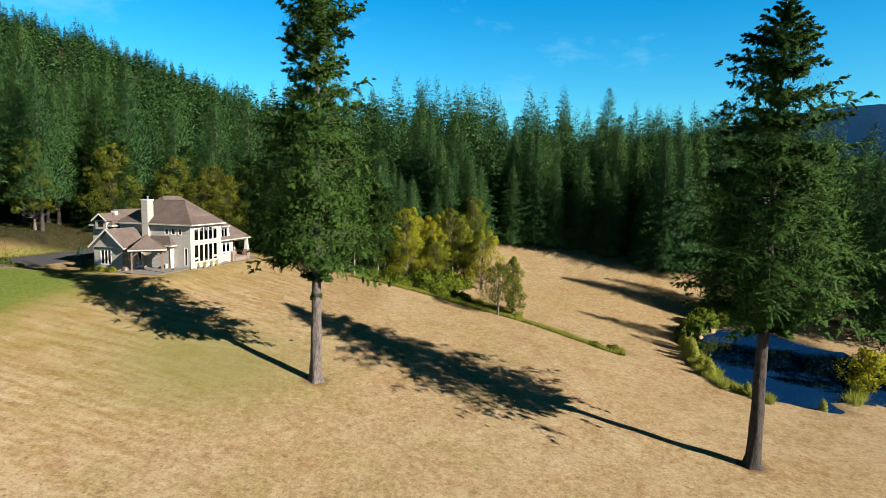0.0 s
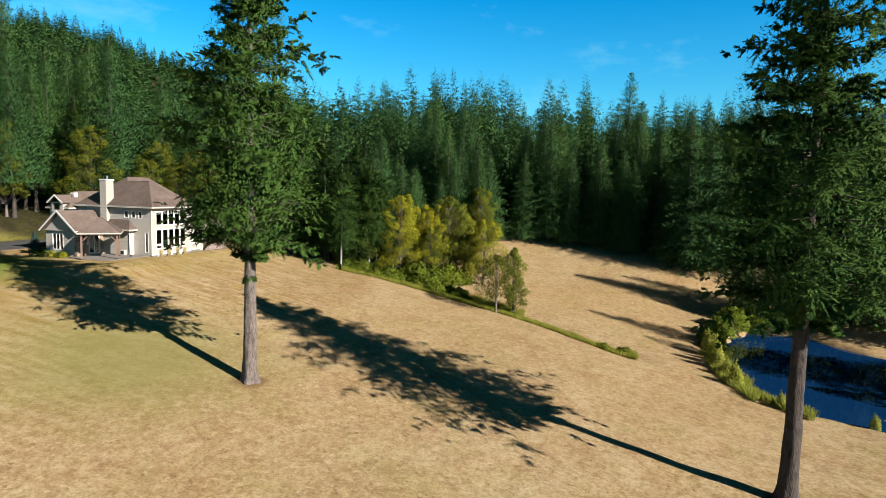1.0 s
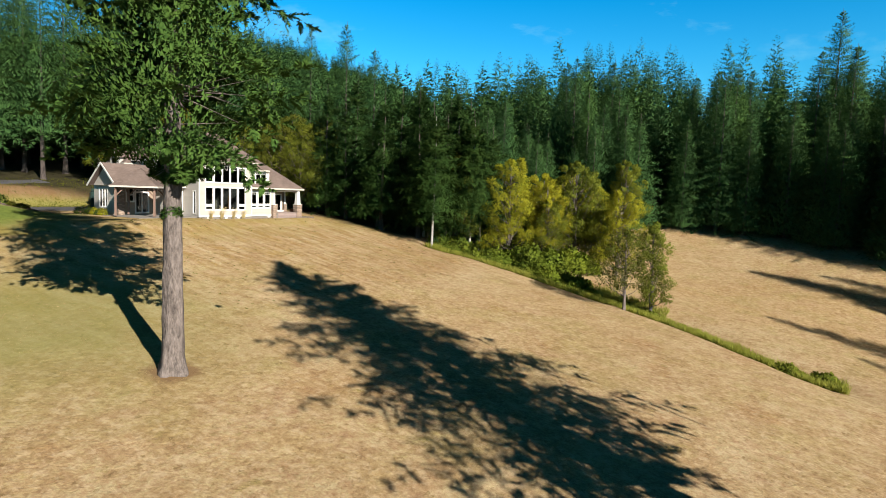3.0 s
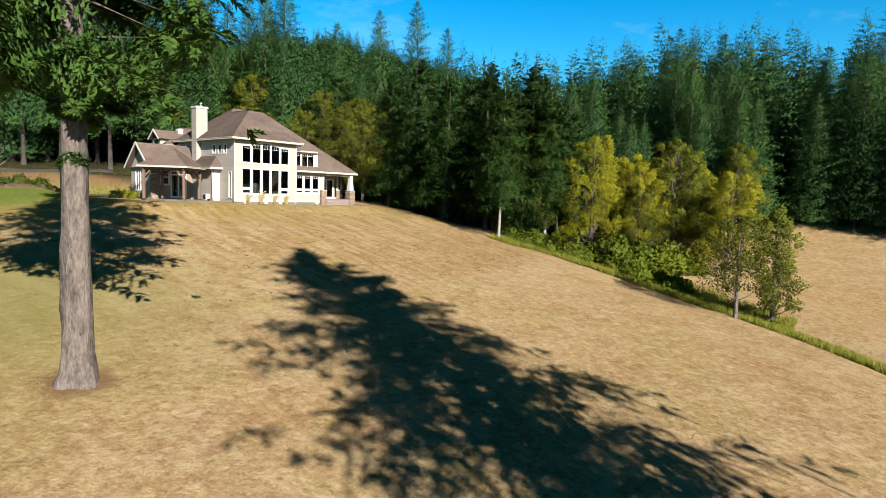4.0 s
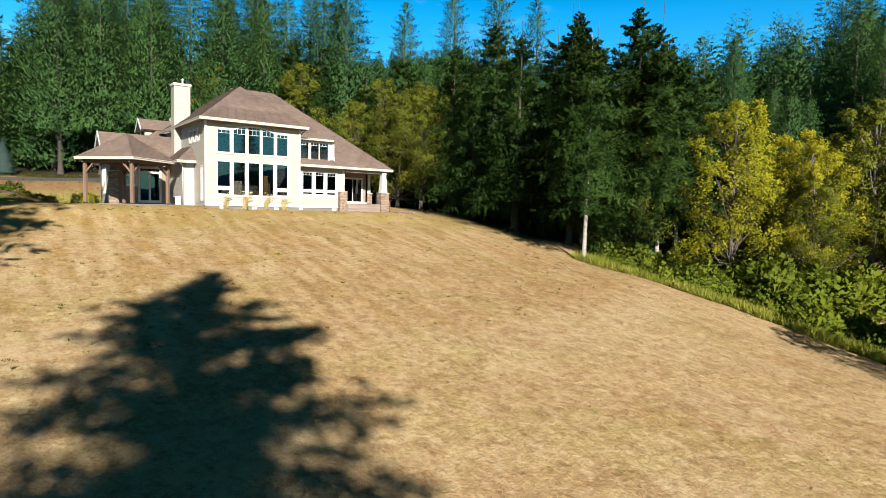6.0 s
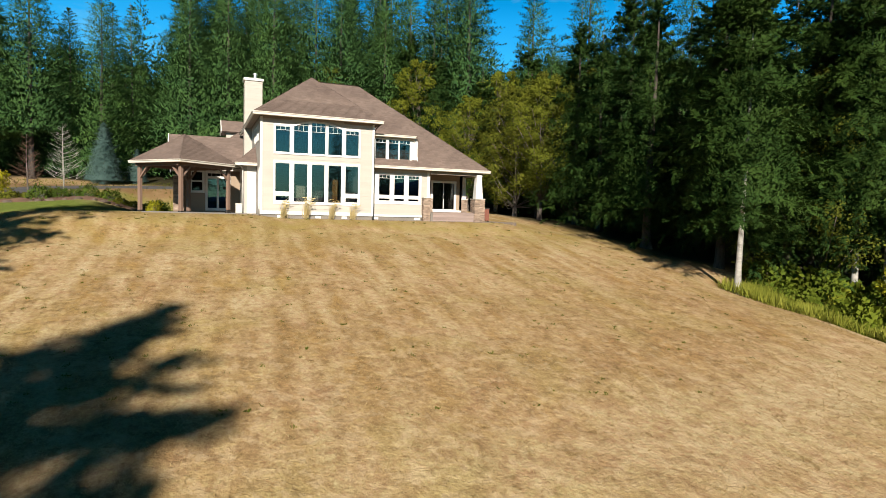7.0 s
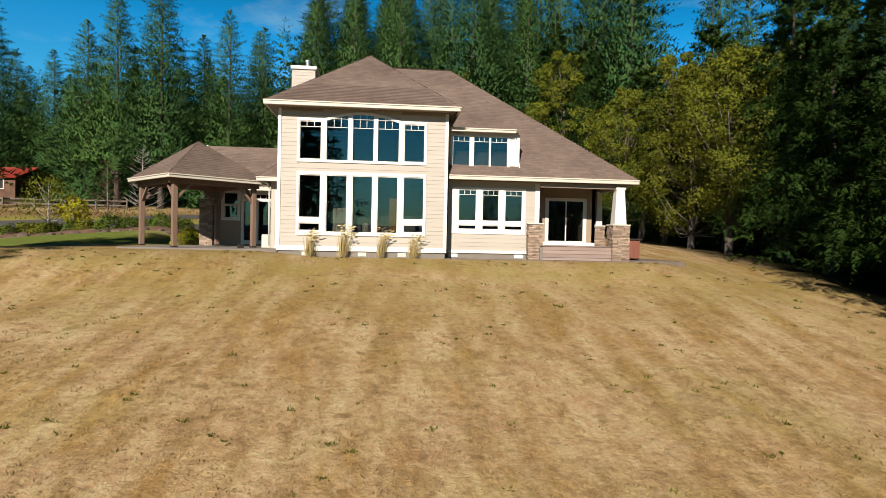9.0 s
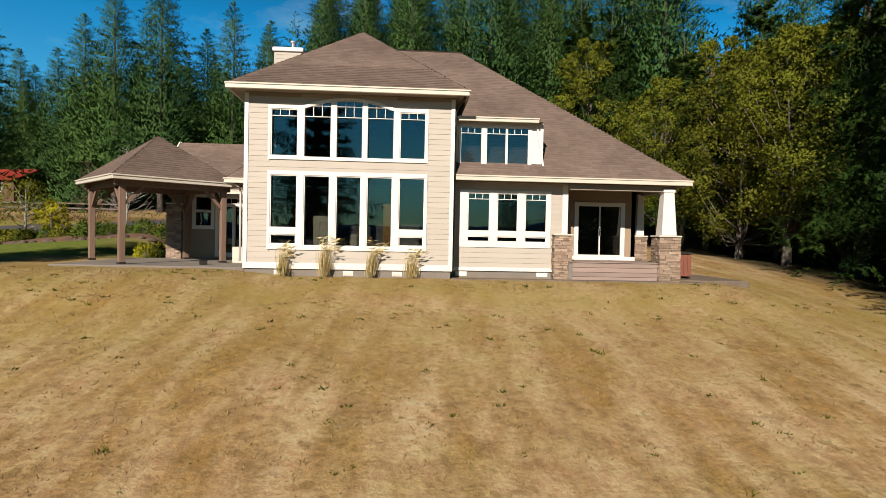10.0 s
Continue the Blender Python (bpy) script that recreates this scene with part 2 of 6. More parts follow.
    greener = calc(n, l, "MULTIPLY", ramp(n, l, top_y, [(0.74, grey(0.0)), (0.88, grey(0.7))]), ramp(n, l, noise_tex(n, l, pos, 0.55, 5.0, 0.65), [(0.36, grey(0.15)), (0.62, grey(1.0))]))
    greener = calc(n, l, "MULTIPLY", greener, ramp(n, l, calc(n, l, "DIVIDE", y, 100.0), [(0.58, grey(1.0)), (0.62, grey(0.0))]))
    ground = mix(n, l, greener, ground, (0.42, 0.34, 0.095))
    # brown bank and weedy strip behind the drive
    yb = calc(n, l, "DIVIDE", calc(n, l, "ADD", y, calc(n, l, "MULTIPLY", wob, 0.25)), 100.0)
    bank = ramp(n, l, yb, [(0.80, grey(0.0)), (0.83, grey(0.7)), (0.86, grey(0.8))])
    bank_tone = ramp(n, l, yb, [(0.892, (0.30, 0.31, 0.07)), (0.91, (0.26, 0.16, 0.08)), (0.945, (0.30, 0.18, 0.095)), (0.96, (0.52, 0.37, 0.21))])
    ground = mix(n, l, bank, ground, bank_tone)
    # bare earth round the foot of each lone fir
    for fx, fy in ((54.3, 25.6), (56.1, -10.9)):
        ax, ay = calc(n, l, "SUBTRACT", x, fx), calc(n, l, "SUBTRACT", y, fy)
        foot = calc(n, l, "ADD", calc(n, l, "SQRT", calc(n, l, "ADD", calc(n, l, "MULTIPLY", ax, ax), calc(n, l, "MULTIPLY", ay, ay))), calc(n, l, "MULTIPLY", blot, 1.2))
        ground = mix(n, l, ramp(n, l, calc(n, l, "DIVIDE", foot, 4.0), [(0.36, grey(0.85)), (0.52, grey(0.0))]), ground, (0.27, 0.165, 0.09))
    # forest floor beyond the meadow
    duff = noise_tex(n, l, pos, 0.6, 5.0)
    floor = ramp(n, l, duff, [(0.3, (0.035, 0.03, 0.015)), (0.7, (0.075, 0.07, 0.03))])
    att = n.new("ShaderNodeAttribute")
    att.attribute_name = "woods"
    ground = mix(n, l, att.outputs["Fac"], ground, floor)
    ground = mix(n, l, 1.0, ground, (0.402, 0.380, 0.345), "MULTIPLY")
    l.new(ground, b.inputs["Base Color"])
    stubble = ramp(n, l, calc(n, l, "DIVIDE", y, 60.0), [(0.55, grey(1.0)), (0.75, grey(0.45))])
    wisp = noise_tex(n, l, pos, 1.9, 5.0, 0.75, (1.0, 0.8, 1.0))
    heap = calc(n, l, "ADD", calc(n, l, "ADD", fine, calc(n, l, "MULTIPLY", wisp, 1.0)), calc(n, l, "MULTIPLY", tuft, 0.5))
    relief(n, l, b, calc(n, l, "MULTIPLY", heap, stubble), 0.75, 0.085)
    return m


def glass_material(name, tint, shine):
    m, n, l, b = material(name)
    fres, gl, tr, ms = n.new("ShaderNodeFresnel"), n.new("ShaderNodeBsdfGlossy"), n.new("ShaderNodeBsdfTransparent"), n.new("ShaderNodeMixShader")
    fres.inputs["IOR"].default_value = 1.5
    gl.inputs["Roughness"].default_value = 0.005
    tr.inputs["Color"].default_value = (*tint, 1)
    l.new(calc(n, l, "ADD", fres.outputs[0], shine, True), ms.inputs[0])
    l.new(tr.outputs[0], ms.inputs[1])
    l.new(gl.outputs[0], ms.inputs[2])
    wave = noise_tex(n, l, world_pos(n), 1.4, 1.0)
    bump = n.new("ShaderNodeBump")
    bump.inputs["Strength"].default_value, bump.inputs["Distance"].default_value = 0.12, 0.006
    l.new(wave, bump.inputs["Height"])
    l.new(bump.outputs[0], gl.inputs["Normal"])
    l.new(ms.outputs[0], n["Material Output"].inputs["Surface"])
    return m


def water_material():
    m, n, l, b = material("pond_water", 0.03, 0.0, 0.6)
    b.inputs["Base Color"].default_value = (0.002, 0.018, 0.06, 1)
    b.inputs["IOR"].default_value = 1.33
    pos = world_pos(n)
    relief(n, l, b, calc(n, l, "ADD", noise_tex(n, l, pos, 2.2, 3.0), noise_tex(n, l, pos, 0.6, 2.0)), 0.12, 0.02)
    return m


M_GROUND = ground_material()
M_WATER = water_material()
M_SIDING = plain("cream_lap_siding", (0.312, 0.284, 0.249), (0.286, 0.259, 0.226), 0.8, 30.0, 0.65, bump=0.1, depth=0.004, per_piece=0.06)
M_TRIM = plain("white_trim_paint", (0.515, 0.4964, 0.4654), (0.4592, 0.4406, 0.4096), 1.2, 25.0, 0.5, bump=0.08, depth=0.003)
M_GUTTER = plain("cream_gutter", (0.4303, 0.3981, 0.3442), (0.3766, 0.3442, 0.2905), 1.0, 25.0, 0.45, bump=0.06, depth=0.003)
M_SOFFIT = plain("tan_soffit", (0.224, 0.1882, 0.1523), (0.1882, 0.1568, 0.1254), 1.0, 20.0, 0.7)
M_STUCCO = plain("tan_porch_wall", (0.2212, 0.1682, 0.1198), (0.189, 0.1406, 0.099), 0.9, 35.0, 0.8, bump=0.2, depth=0.004)
M_GRAVEL = plain("brown_gravel", (0.131, 0.1026, 0.0786), (0.0742, 0.0568, 0.0437), 2.0, 30.0, 0.95, bump=0.6, depth=0.02)
M_SHINGLE = plain("brown_asphalt_shingle", (0.1224, 0.0913, 0.0768), (0.0768, 0.056, 0.0477), 0.5, 22.0, 0.95, bump=0.5, depth=0.006, specular=0.15, per_piece=0.22)
M_CONCRETE = plain("patio_concrete", (0.1573, 0.1398, 0.1223), (0.1136, 0.0983, 0.0852), 0.7, 18.0, 0.9, bump=0.2, depth=0.006)
M_PORCH = plain("porch_deck_boards", (0.2184, 0.166, 0.1442), (0.166, 0.1223, 0.1092), 1.5, 16.0, 0.8, bump=0.3, depth=0.008, per_piece=0.25, stretch=(0.5, 3.0, 3.0))
M_STONE = plain("ledge_stone", (0.24, 0.1824, 0.1392), (0.1296, 0.0864, 0.0624), 2.5, 22.0, 0.9, bump=0.6, depth=0.02, per_piece=0.7)
M_TIMBER = plain("stained_timber", (0.1613, 0.1053, 0.0784), (0.1075, 0.065, 0.047), 2.0, 20.0, 0.75, bump=0.3, depth=0.006, stretch=(4.0, 4.0, 0.4))
M_BARK = plain("fir_bark", (0.1632, 0.1333, 0.117), (0.0299, 0.0229, 0.0195), 2.4, 9.0, 0.95, bump=1.0, depth=0.12, stretch=(1.8, 1.8, 0.6))
M_BARK_DARK = plain("dark_fir_bark", (0.072, 0.0566, 0.048), (0.0134, 0.0106, 0.0091), 2.4, 9.0, 0.95, bump=1.0, depth=0.12, stretch=(1.8, 1.8, 0.6))
M_BARK_PALE = plain("pale_alder_bark", (0.2816, 0.2662, 0.2406), (0.1331, 0.1229, 0.1075), 2.0, 9.0, 0.9, bump=0.5, depth=0.02, stretch=(1.0, 1.0, 2.5))
M_ASPHALT = plain("asphalt_drive", (0.0553, 0.052, 0.0553), (0.0325, 0.0312, 0.0338), 0.5, 30.0, 0.9, bump=0.3, depth=0.008)
M_ROCK = plain("garden_rock", (0.1, 0.0725, 0.055), (0.04, 0.029, 0.0225), 1.8, 9.0, 0.9, bump=0.7, depth=0.05)
M_EARTH = plain("bark_mulch", (0.102, 0.057, 0.036), (0.048, 0.027, 0.018), 1.5, 14.0, 0.95, bump=0.7, depth=0.04)
# the dimness of the rooms behind the glass is put into this dark colour
M_ROOM = plain("shaded_room_plaster", (0.13, 0.115, 0.10), (0.10, 0.09, 0.075), 0.6, 12.0, 0.9)
M_CURTAIN = plain("linen_curtain", (0.432, 0.372, 0.276), (0.36, 0.3, 0.216), 1.0, 18.0, 0.9)
M_AMBER = plain("amber_curtain", (0.33, 0.162, 0.042), (0.252, 0.114, 0.03), 1.0, 18.0, 0.9)
M_DARKMETAL = plain("dark_bronze_metal", (0.05, 0.045, 0.04), (0.03, 0.027, 0.025), 2.0, 30.0, 0.45, 0.6, bump=0.05, depth=0.002)
M_STEEL = plain("galvanised_flue", (0.434, 0.434, 0.434), (0.315, 0.315, 0.322), 2.0, 20.0, 0.35, 0.9, bump=0.05, depth=0.002)
M_REDBOX = plain("redwood_panel", (0.17, 0.06, 0.0375), (0.11, 0.0375, 0.025), 2.0, 18.0, 0.7, bump=0.2, depth=0.005, stretch=(3.0, 3.0, 0.5))
M_REDROOF = plain("red_metal_roof", (0.22, 0.0303, 0.022), (0.154, 0.022, 0.0165), 0.6, 12.0, 0.45, 0.2, bump=0.1)
M_WHITEWALL = plain("white_house_wall", (0.468, 0.456, 0.432), (0.396, 0.384, 0.36), 0.7, 12.0, 0.7)
M_RAIL = plain("weathered_rail", (0.12, 0.10, 0.08), (0.07, 0.055, 0.045), 1.0, 12.0, 0.85, bump=0.3)
M_GLASS = glass_material("window_glass", (0.36, 0.40, 0.41), 0.05)
M_NEEDLE = foliage("fir_needles", (0.0095, 0.0243, 0.0066), (0.0343, 0.0707, 0.0143), (0.0743, 0.1149, 0.0199), 0.06, 0.15)
M_NEEDLE_FAR = foliage("woods_needles", (0.0075, 0.023, 0.008), (0.026, 0.060, 0.019), (0.062, 0.105, 0.024), 0.05, 0.6)
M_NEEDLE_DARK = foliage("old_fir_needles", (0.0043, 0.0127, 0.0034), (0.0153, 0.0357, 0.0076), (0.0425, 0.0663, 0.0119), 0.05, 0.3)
M_NEEDLE_SPRUCE = foliage("blue_spruce_needles", (0.0187, 0.0398, 0.0365), (0.0468, 0.0819, 0.0726), (0.0889, 0.1310, 0.1170), 0.12, 0.1)
M_LEAF_GOLD = foliage("autumn_leaves", (0.1061, 0.1133, 0.0084), (0.2265, 0.2195, 0.0141), (0.3682, 0.3185, 0.0283), 0.4, 0.25)
M_LEAF_GREEN = foliage("broad_leaves", (0.0363, 0.0507, 0.0058), (0.1012, 0.1181, 0.0135), (0.2025, 0.1975, 0.0264), 0.38, 0.3)
M_LEAF_RUST = foliage("rusty_leaves", (0.0213, 0.0292, 0.0046), (0.0564, 0.0663, 0.0085), (0.1724, 0.1658, 0.0226), 0.26, 0.3)
M_SHRUB = foliage("shrub_leaves", (0.0395, 0.0616, 0.0070), (0.0879, 0.1187, 0.0132), (0.1583, 0.1715, 0.0220), 0.4, 0.35)
M_HEDGE = foliage("garden_shrub_leaves", (0.020, 0.035, 0.006), (0.050, 0.080, 0.012), (0.10, 0.12, 0.02), 0.25, 0.4)
M_REED = foliage("reeds", (0.1238, 0.1485, 0.0217), (0.2352, 0.2475, 0.0402), (0.3403, 0.3094, 0.0805), 0.5, 0.2)
M_STRAW = foliage("straw_blades", (0.1774, 0.1182, 0.0507), (0.2619, 0.1858, 0.0887), (0.3294, 0.2534, 0.1394), 0.35, 0.1)
M_GRASS = foliage("pale_ornamental_grass", (0.30, 0.24, 0.10), (0.46, 0.37, 0.19), (0.56, 0.47, 0.28), 0.4, 0.1)
# distance haze over the wooded hills is put into this blue base colour
M_HILL = plain("far_hill_painted_haze", (0.008, 0.032, 0.075), (0.006, 0.024, 0.058), 0.004, 0.03, 1.0, bump=0.0, specular=0.0)

# ---------------------------------------------------------------- building helpers
placed = {}


def thing(name, label, category, group="", m=None, kind=""):
    ob = new(name)
    ob.empty_display_size = 0.3
    placed[ob] = m if m is not None else Matrix.Identity(4)
    ob.matrix_basis = placed[ob]
    return tagged(ob, label, category, group, kind)


def as_mesh(name, bm):
    me = bpy.data.meshes.new(name)
    bm.to_mesh(me)
    bm.free()
    return me


def part(name, bm, mat, parent, label="", m=None, smooth=False):
    """Links a bmesh or mesh as ONE mesh object under a thing or part. m: its place in the world."""
    me = as_mesh(name, bm) if isinstance(bm, bmesh.types.BMesh) else bm
    if not me.materials:
        me.materials.append(mat)
    if smooth:
        me.shade_smooth()
    ob = new(name, me)
    m = m if m is not None else Matrix.Identity(4)
    if parent is not None:
        ob.parent = parent
        ob.matrix_parent_inverse = placed[parent].inverted()
    ob.matrix_basis = m
    placed[ob] = m
    return tagged(ob, label)


def fast_mesh(name, verts, faces):
    """A mesh of quads or triangles from arrays."""
    me = bpy.data.meshes.new(name)
    verts, faces = np.asarray(verts, np.float32), np.asarray(faces, np.int32)
    k = faces.shape[1]
    if k == 4 and (faces[:, 2] == faces[:, 3]).any():      # some three-cornered faces among them
        three = faces[:, 2] == faces[:, 3]
        q, t = faces[~three], faces[three][:, :3]
        faces, k = np.concatenate([q[:, (0, 1, 2)], q[:, (0, 2, 3)], t]), 3
    me.vertices.add(len(verts))
    me.vertices.foreach_set("co", verts.ravel())
    me.loops.add(faces.size)
    me.loops.foreach_set("vertex_index", faces.ravel())
    me.polygons.add(len(faces))
    me.polygons.foreach_set("loop_start", np.arange(0, faces.size, k, dtype=np.int32))
    me.update(calc_edges=True)
    return me


def leaf_mesh(name, verts, faces, outward, soft=0.6):
    """A crown of many blades, shaded as the soft mass they form: each blade's normal leans towards the way out of the crown."""
    verts, faces, outward = np.asarray(verts, float), np.asarray(faces).copy(), np.asarray(outward, float)
    a, b, c = verts[faces[:, 0]], verts[faces[:, 1]], verts[faces[:, 2]]
    flat = np.cross(b - a, c - a)
    flat /= np.linalg.norm(flat, axis=-1, keepdims=True) + 1e-9
    way = outward[faces[:, 0]]
    turned = (flat * way).sum(-1) < 0
    faces[turned] = faces[turned][:, ::-1]
    flat[turned] *= -1
    lean = np.zeros_like(verts)
    for k in range(faces.shape[1]):
        lean[faces[:, k]] = soft * way + (1 - soft) * flat
    lean /= np.linalg.norm(lean, axis=-1, keepdims=True) + 1e-9
    me = fast_mesh(name, verts, faces)
    me.shade_smooth()
    me.attributes.new("custom_normal", "FLOAT_VECTOR", "POINT").data.foreach_set("vector", lean.astype(np.float32).ravel())
    return me


def from_stem(v, lift=0.45):
    """The way out of a crown whose stem is the z axis."""
    d = np.asarray(v, float) * (1, 1, 0)
    d /= np.linalg.norm(d, axis=-1, keepdims=True) + 1e-6
    d[:, 2] = lift
    return d / np.linalg.norm(d, axis=-1, keepdims=True)


def add_box(bm, lo, hi, bevel=0.0):
    mid, size = [(a + b) / 2 for a, b in zip(lo, hi)], [b - a for a, b in zip(lo, hi)]
    g = bmesh.ops.create_cube(bm, size=1.0, matrix=Matrix.LocRotScale(mid, None, size))
    if bevel:
        edges = list({e for v in g["verts"] for e in v.link_edges})
        bmesh.ops.bevel(bm, geom=edges, offset=bevel, segments=1, affect="EDGES")


def box(lo, hi, bevel=0.0):
    bm = bmesh.new()
    add_box(bm, lo, hi, bevel)
    return bm


def add_beam(bm, a, b, w, h):
    """A square timber from a to b."""
    a, b = Vector(a), Vector(b)
    q = (b - a).to_track_quat("Z", "Y").to_matrix().to_4x4()
    bmesh.ops.create_cube(bm, size=1.0, matrix=Matrix.Translation((a + b) / 2) @ q @ Matrix.Diagonal((w, h, (b - a).length, 1)))


def beam(a, b, w, h):
    bm = bmesh.new()
    add_beam(bm, a, b, w, h)
    bmesh.ops.bevel(bm, geom=bm.edges[:], offset=min(w, h) * 0.08, segments=1, affect="EDGES")
    return bm


def tube(bm, pts, radii, sides=8):
    """A tapered tube through points."""
    rings = []
    for i, (p, r) in enumerate(zip(pts, radii)):
        a, b = Vector(pts[max(i - 1, 0)]), Vector(pts[min(i + 1, len(pts) - 1)])
        q = (b - a).to_track_quat("Z", "Y")
        rings.append([bm.verts.new(Vector(p) + q @ Vector((r * math.cos(k * math.tau / sides), r * math.sin(k * math.tau / sides), 0))) for k in range(sides)])
    for lo, hi in zip(rings, rings[1:]):
        for k in range(sides):
            bm.faces.new((lo[k], lo[(k + 1) % sides], hi[(k + 1) % sides], hi[k]))
    bm.faces.new(rings[-1])
    bm.faces.new(rings[0][::-1])


def cells(xs, zs, holes, depth):
    """A panel in the x-z plane, from y = 0 to depth, with rectangular holes through it."""
    xs = sorted({round(v, 4) for v in (*xs, *(h[k] for h in holes for k in (0, 1)))})
    zs = sorted({round(v, 4) for v in (*zs, *(h[k] for h in holes for k in (2, 3)))})
    nx, nz = len(xs) - 1, len(zs) - 1

    def solid(i, j):
        if not (0 <= i < nx and 0 <= j < nz):
            return False
        x, z = (xs[i] + xs[i + 1]) / 2, (zs[j] + zs[j + 1]) / 2
        return not any(h[0] < x < h[1] and h[2] < z < h[3] for h in holes)

    bm = bmesh.new()
    seen = {}

    def vert(i, j, k):
        if (i, j, k) not in seen:
            seen[i, j, k] = bm.verts.new((xs[i], depth * k, zs[j]))
        return seen[i, j, k]

    for i in range(nx):
        for j in range(nz):
            if not solid(i, j):
                continue
            bm.faces.new([vert(i, j, 0), vert(i + 1, j, 0), vert(i + 1, j + 1, 0), vert(i, j + 1, 0)])
            bm.faces.new([vert(i, j + 1, 1), vert(i + 1, j + 1, 1), vert(i + 1, j, 1), vert(i, j, 1)])
            for di, dj, a, b in ((-1, 0, (i, j), (i, j + 1)), (1, 0, (i + 1, j + 1), (i + 1, j)), (0, -1, (i + 1, j), (i, j)), (0, 1, (i, j + 1), (i + 1, j + 1))):
                if not solid(i + di, j + dj):
                    bm.faces.new([vert(*a, 0), vert(*b, 0), vert(*b, 1), vert(*a, 1)])
    bmesh.ops.recalc_face_normals(bm, faces=bm.faces)
    return bm


def wall_frame(x, y, dx, dy):
    """A wall's own axes: x along it, y into the house, z up."""
    d = Vector((dx, dy, 0)).normalized()
    return Matrix(((d.x, -d.y, 0, x), (d.y, d.x, 0, y), (0, 0, 1, 0), (0, 0, 0, 1)))


def slab(corners, thick):
    """A flat plate under a polygon in space."""
    bm = bmesh.new()
    top = [bm.verts.new(c) for c in corners]
    f = bm.faces.new(top)
    bm.normal_update()
    down = -thick * f.normal
    low = [bm.verts.new(Vector(c) + down) for c in corners]
    bm.faces.new(low[::-1])
    for k in range(len(top)):
        j = (k + 1) % len(top)
        bm.faces.new((top[j], top[k], low[k], low[j]))
    bmesh.ops.recalc_face_normals(bm, faces=bm.faces)
    return bm


# ---------------------------------------------------------------- the lie of the land
HILL = (-5.9, 8.56, 3.75, 2.65, -3.27, -5.24, -1.53, 1.75, 1.43, -1.11, -2.58, -4.74, -10.76, -1.18, -1.19, 8.02, -5.58, 0.87, 8.03, -3.79, 3.79)
POND = (97.0, -22.3, 19.5, 9.3, -11.0)      # middle, half sizes, level


DITCH_Y, DITCH_X = (-4.0, 2.0, 9.5, 17.0, 23.0, 30.0, 36.0, 41.0), (87.5, 91.0, 95.8, 99.5, 101.5, 102.5, 102.0, 100.0)   # the weedy ditch below the meadow


def smooth(a, b, v):
    t = np.clip((v - a) / (b - a), 0, 1)
    return t * t * (3 - 2 * t)


def height(x, y):
    """The ground's height, for numbers or arrays."""
    x, y = np.asarray(x, float), np.asarray(y, float)
    u, v = np.tanh((x - 80) / 75), np.tanh((y - 20) / 55)
    z, k = 0.0, 0
    for i in range(6):
        for j in range(6 - i):
            z = z + HILL[k] * u**i * v**j
            k += 1
    back = smooth(70, 92, y) * smooth(-40, 30, x)
    z = z * (1 - back) + back * (0.9 + 0.11 * (y - 78) * smooth(300, 120, y) + 16.0 * smooth(120, 300, y) - 0.06 * np.maximum(x - 98, 0))
    z = z + 140 * np.maximum(np.exp(-(((x - 450) / 250) ** 2 + ((y - 525) / 295) ** 2)) - 0.012, 0) + 26 * np.exp(-(((x - 235) / 60) ** 2 + ((y - 90) / 90) ** 2))
    pad = smooth(65, 70, x) * smooth(97, 92.5, x) * smooth(51.8, 54.5, y) * smooth(93, 87, y)
    z = z * (1 - pad) + 0.05 * pad
    apron = smooth(62, 67, x) * smooth(78.5, 76.6, x) * smooth(48.5, 54, y) * smooth(70, 64, y)
    z = z * (1 - apron) + 0.24 * apron
    wob = 0.10 * np.sin(x * 0.31 + 1.3) * np.cos(y * 0.27) + 0.06 * np.sin(x * 0.9 - y * 0.7)
    r = np.sqrt(((x - POND[0]) / POND[2]) ** 2 + ((y - POND[1] + 0.08 * (x - POND[0])) / POND[3]) ** 2) + wob
    z = z - 2.4 * smooth(1.18, 0.78, r)
    near = np.maximum(smooth(3.0, 1.2, r), 0) * 0.5
    z = z * (1 - near) + near * np.minimum(z, POND[4] + 0.9 * np.maximum(r - 0.85, -2))
    hx = np.interp(y, DITCH_Y, DITCH_X)
    z = z - 0.9 * np.exp(-((x - hx - 1.0) / 2.2) ** 2) * smooth(-6, 0, y) * smooth(44, 38, y)
    z = z - 0.45 * np.exp(-(((x - 98) / 4) ** 2 + ((y - 24) / 8) ** 2))
    rough = 0.05 * np.sin(x * 0.83 + y * 0.31) * np.sin(y * 0.71 - x * 0.2) + 0.025 * np.sin(x * 2.1 + 0.4) * np.sin(y * 1.7 + x * 0.6)
    return z + rough * (1 - pad)


def woods_at(x, y):
    """How far a place belongs to the forest floor: 0 in the meadow, 1 under the trees."""
    east = smooth(99.5, 103, x) * smooth(41, 47, y)
    mid = smooth(37, 44, y) * smooth(104, 112, x)
    edge = 150 - 0.012 * (y - 14) ** 2
    far = smooth(0, 7, x - edge)
    north = smooth(102, 108, y + 0.05 * (x - 70))
    south = smooth(-62, -72, y)
    west = smooth(-20, -45, x)
    return np.clip(np.maximum.reduce([east, mid, far, north, south, west]), 0, 1)


def axis_steps(lo, hi, step, reach):
    core = np.arange(lo, hi + step / 2, step)
    out = step * np.cumsum(1.16 ** np.arange(1, 48))
    out = out[out < reach]
    return np.concatenate([lo - out[::-1], core, hi + out])


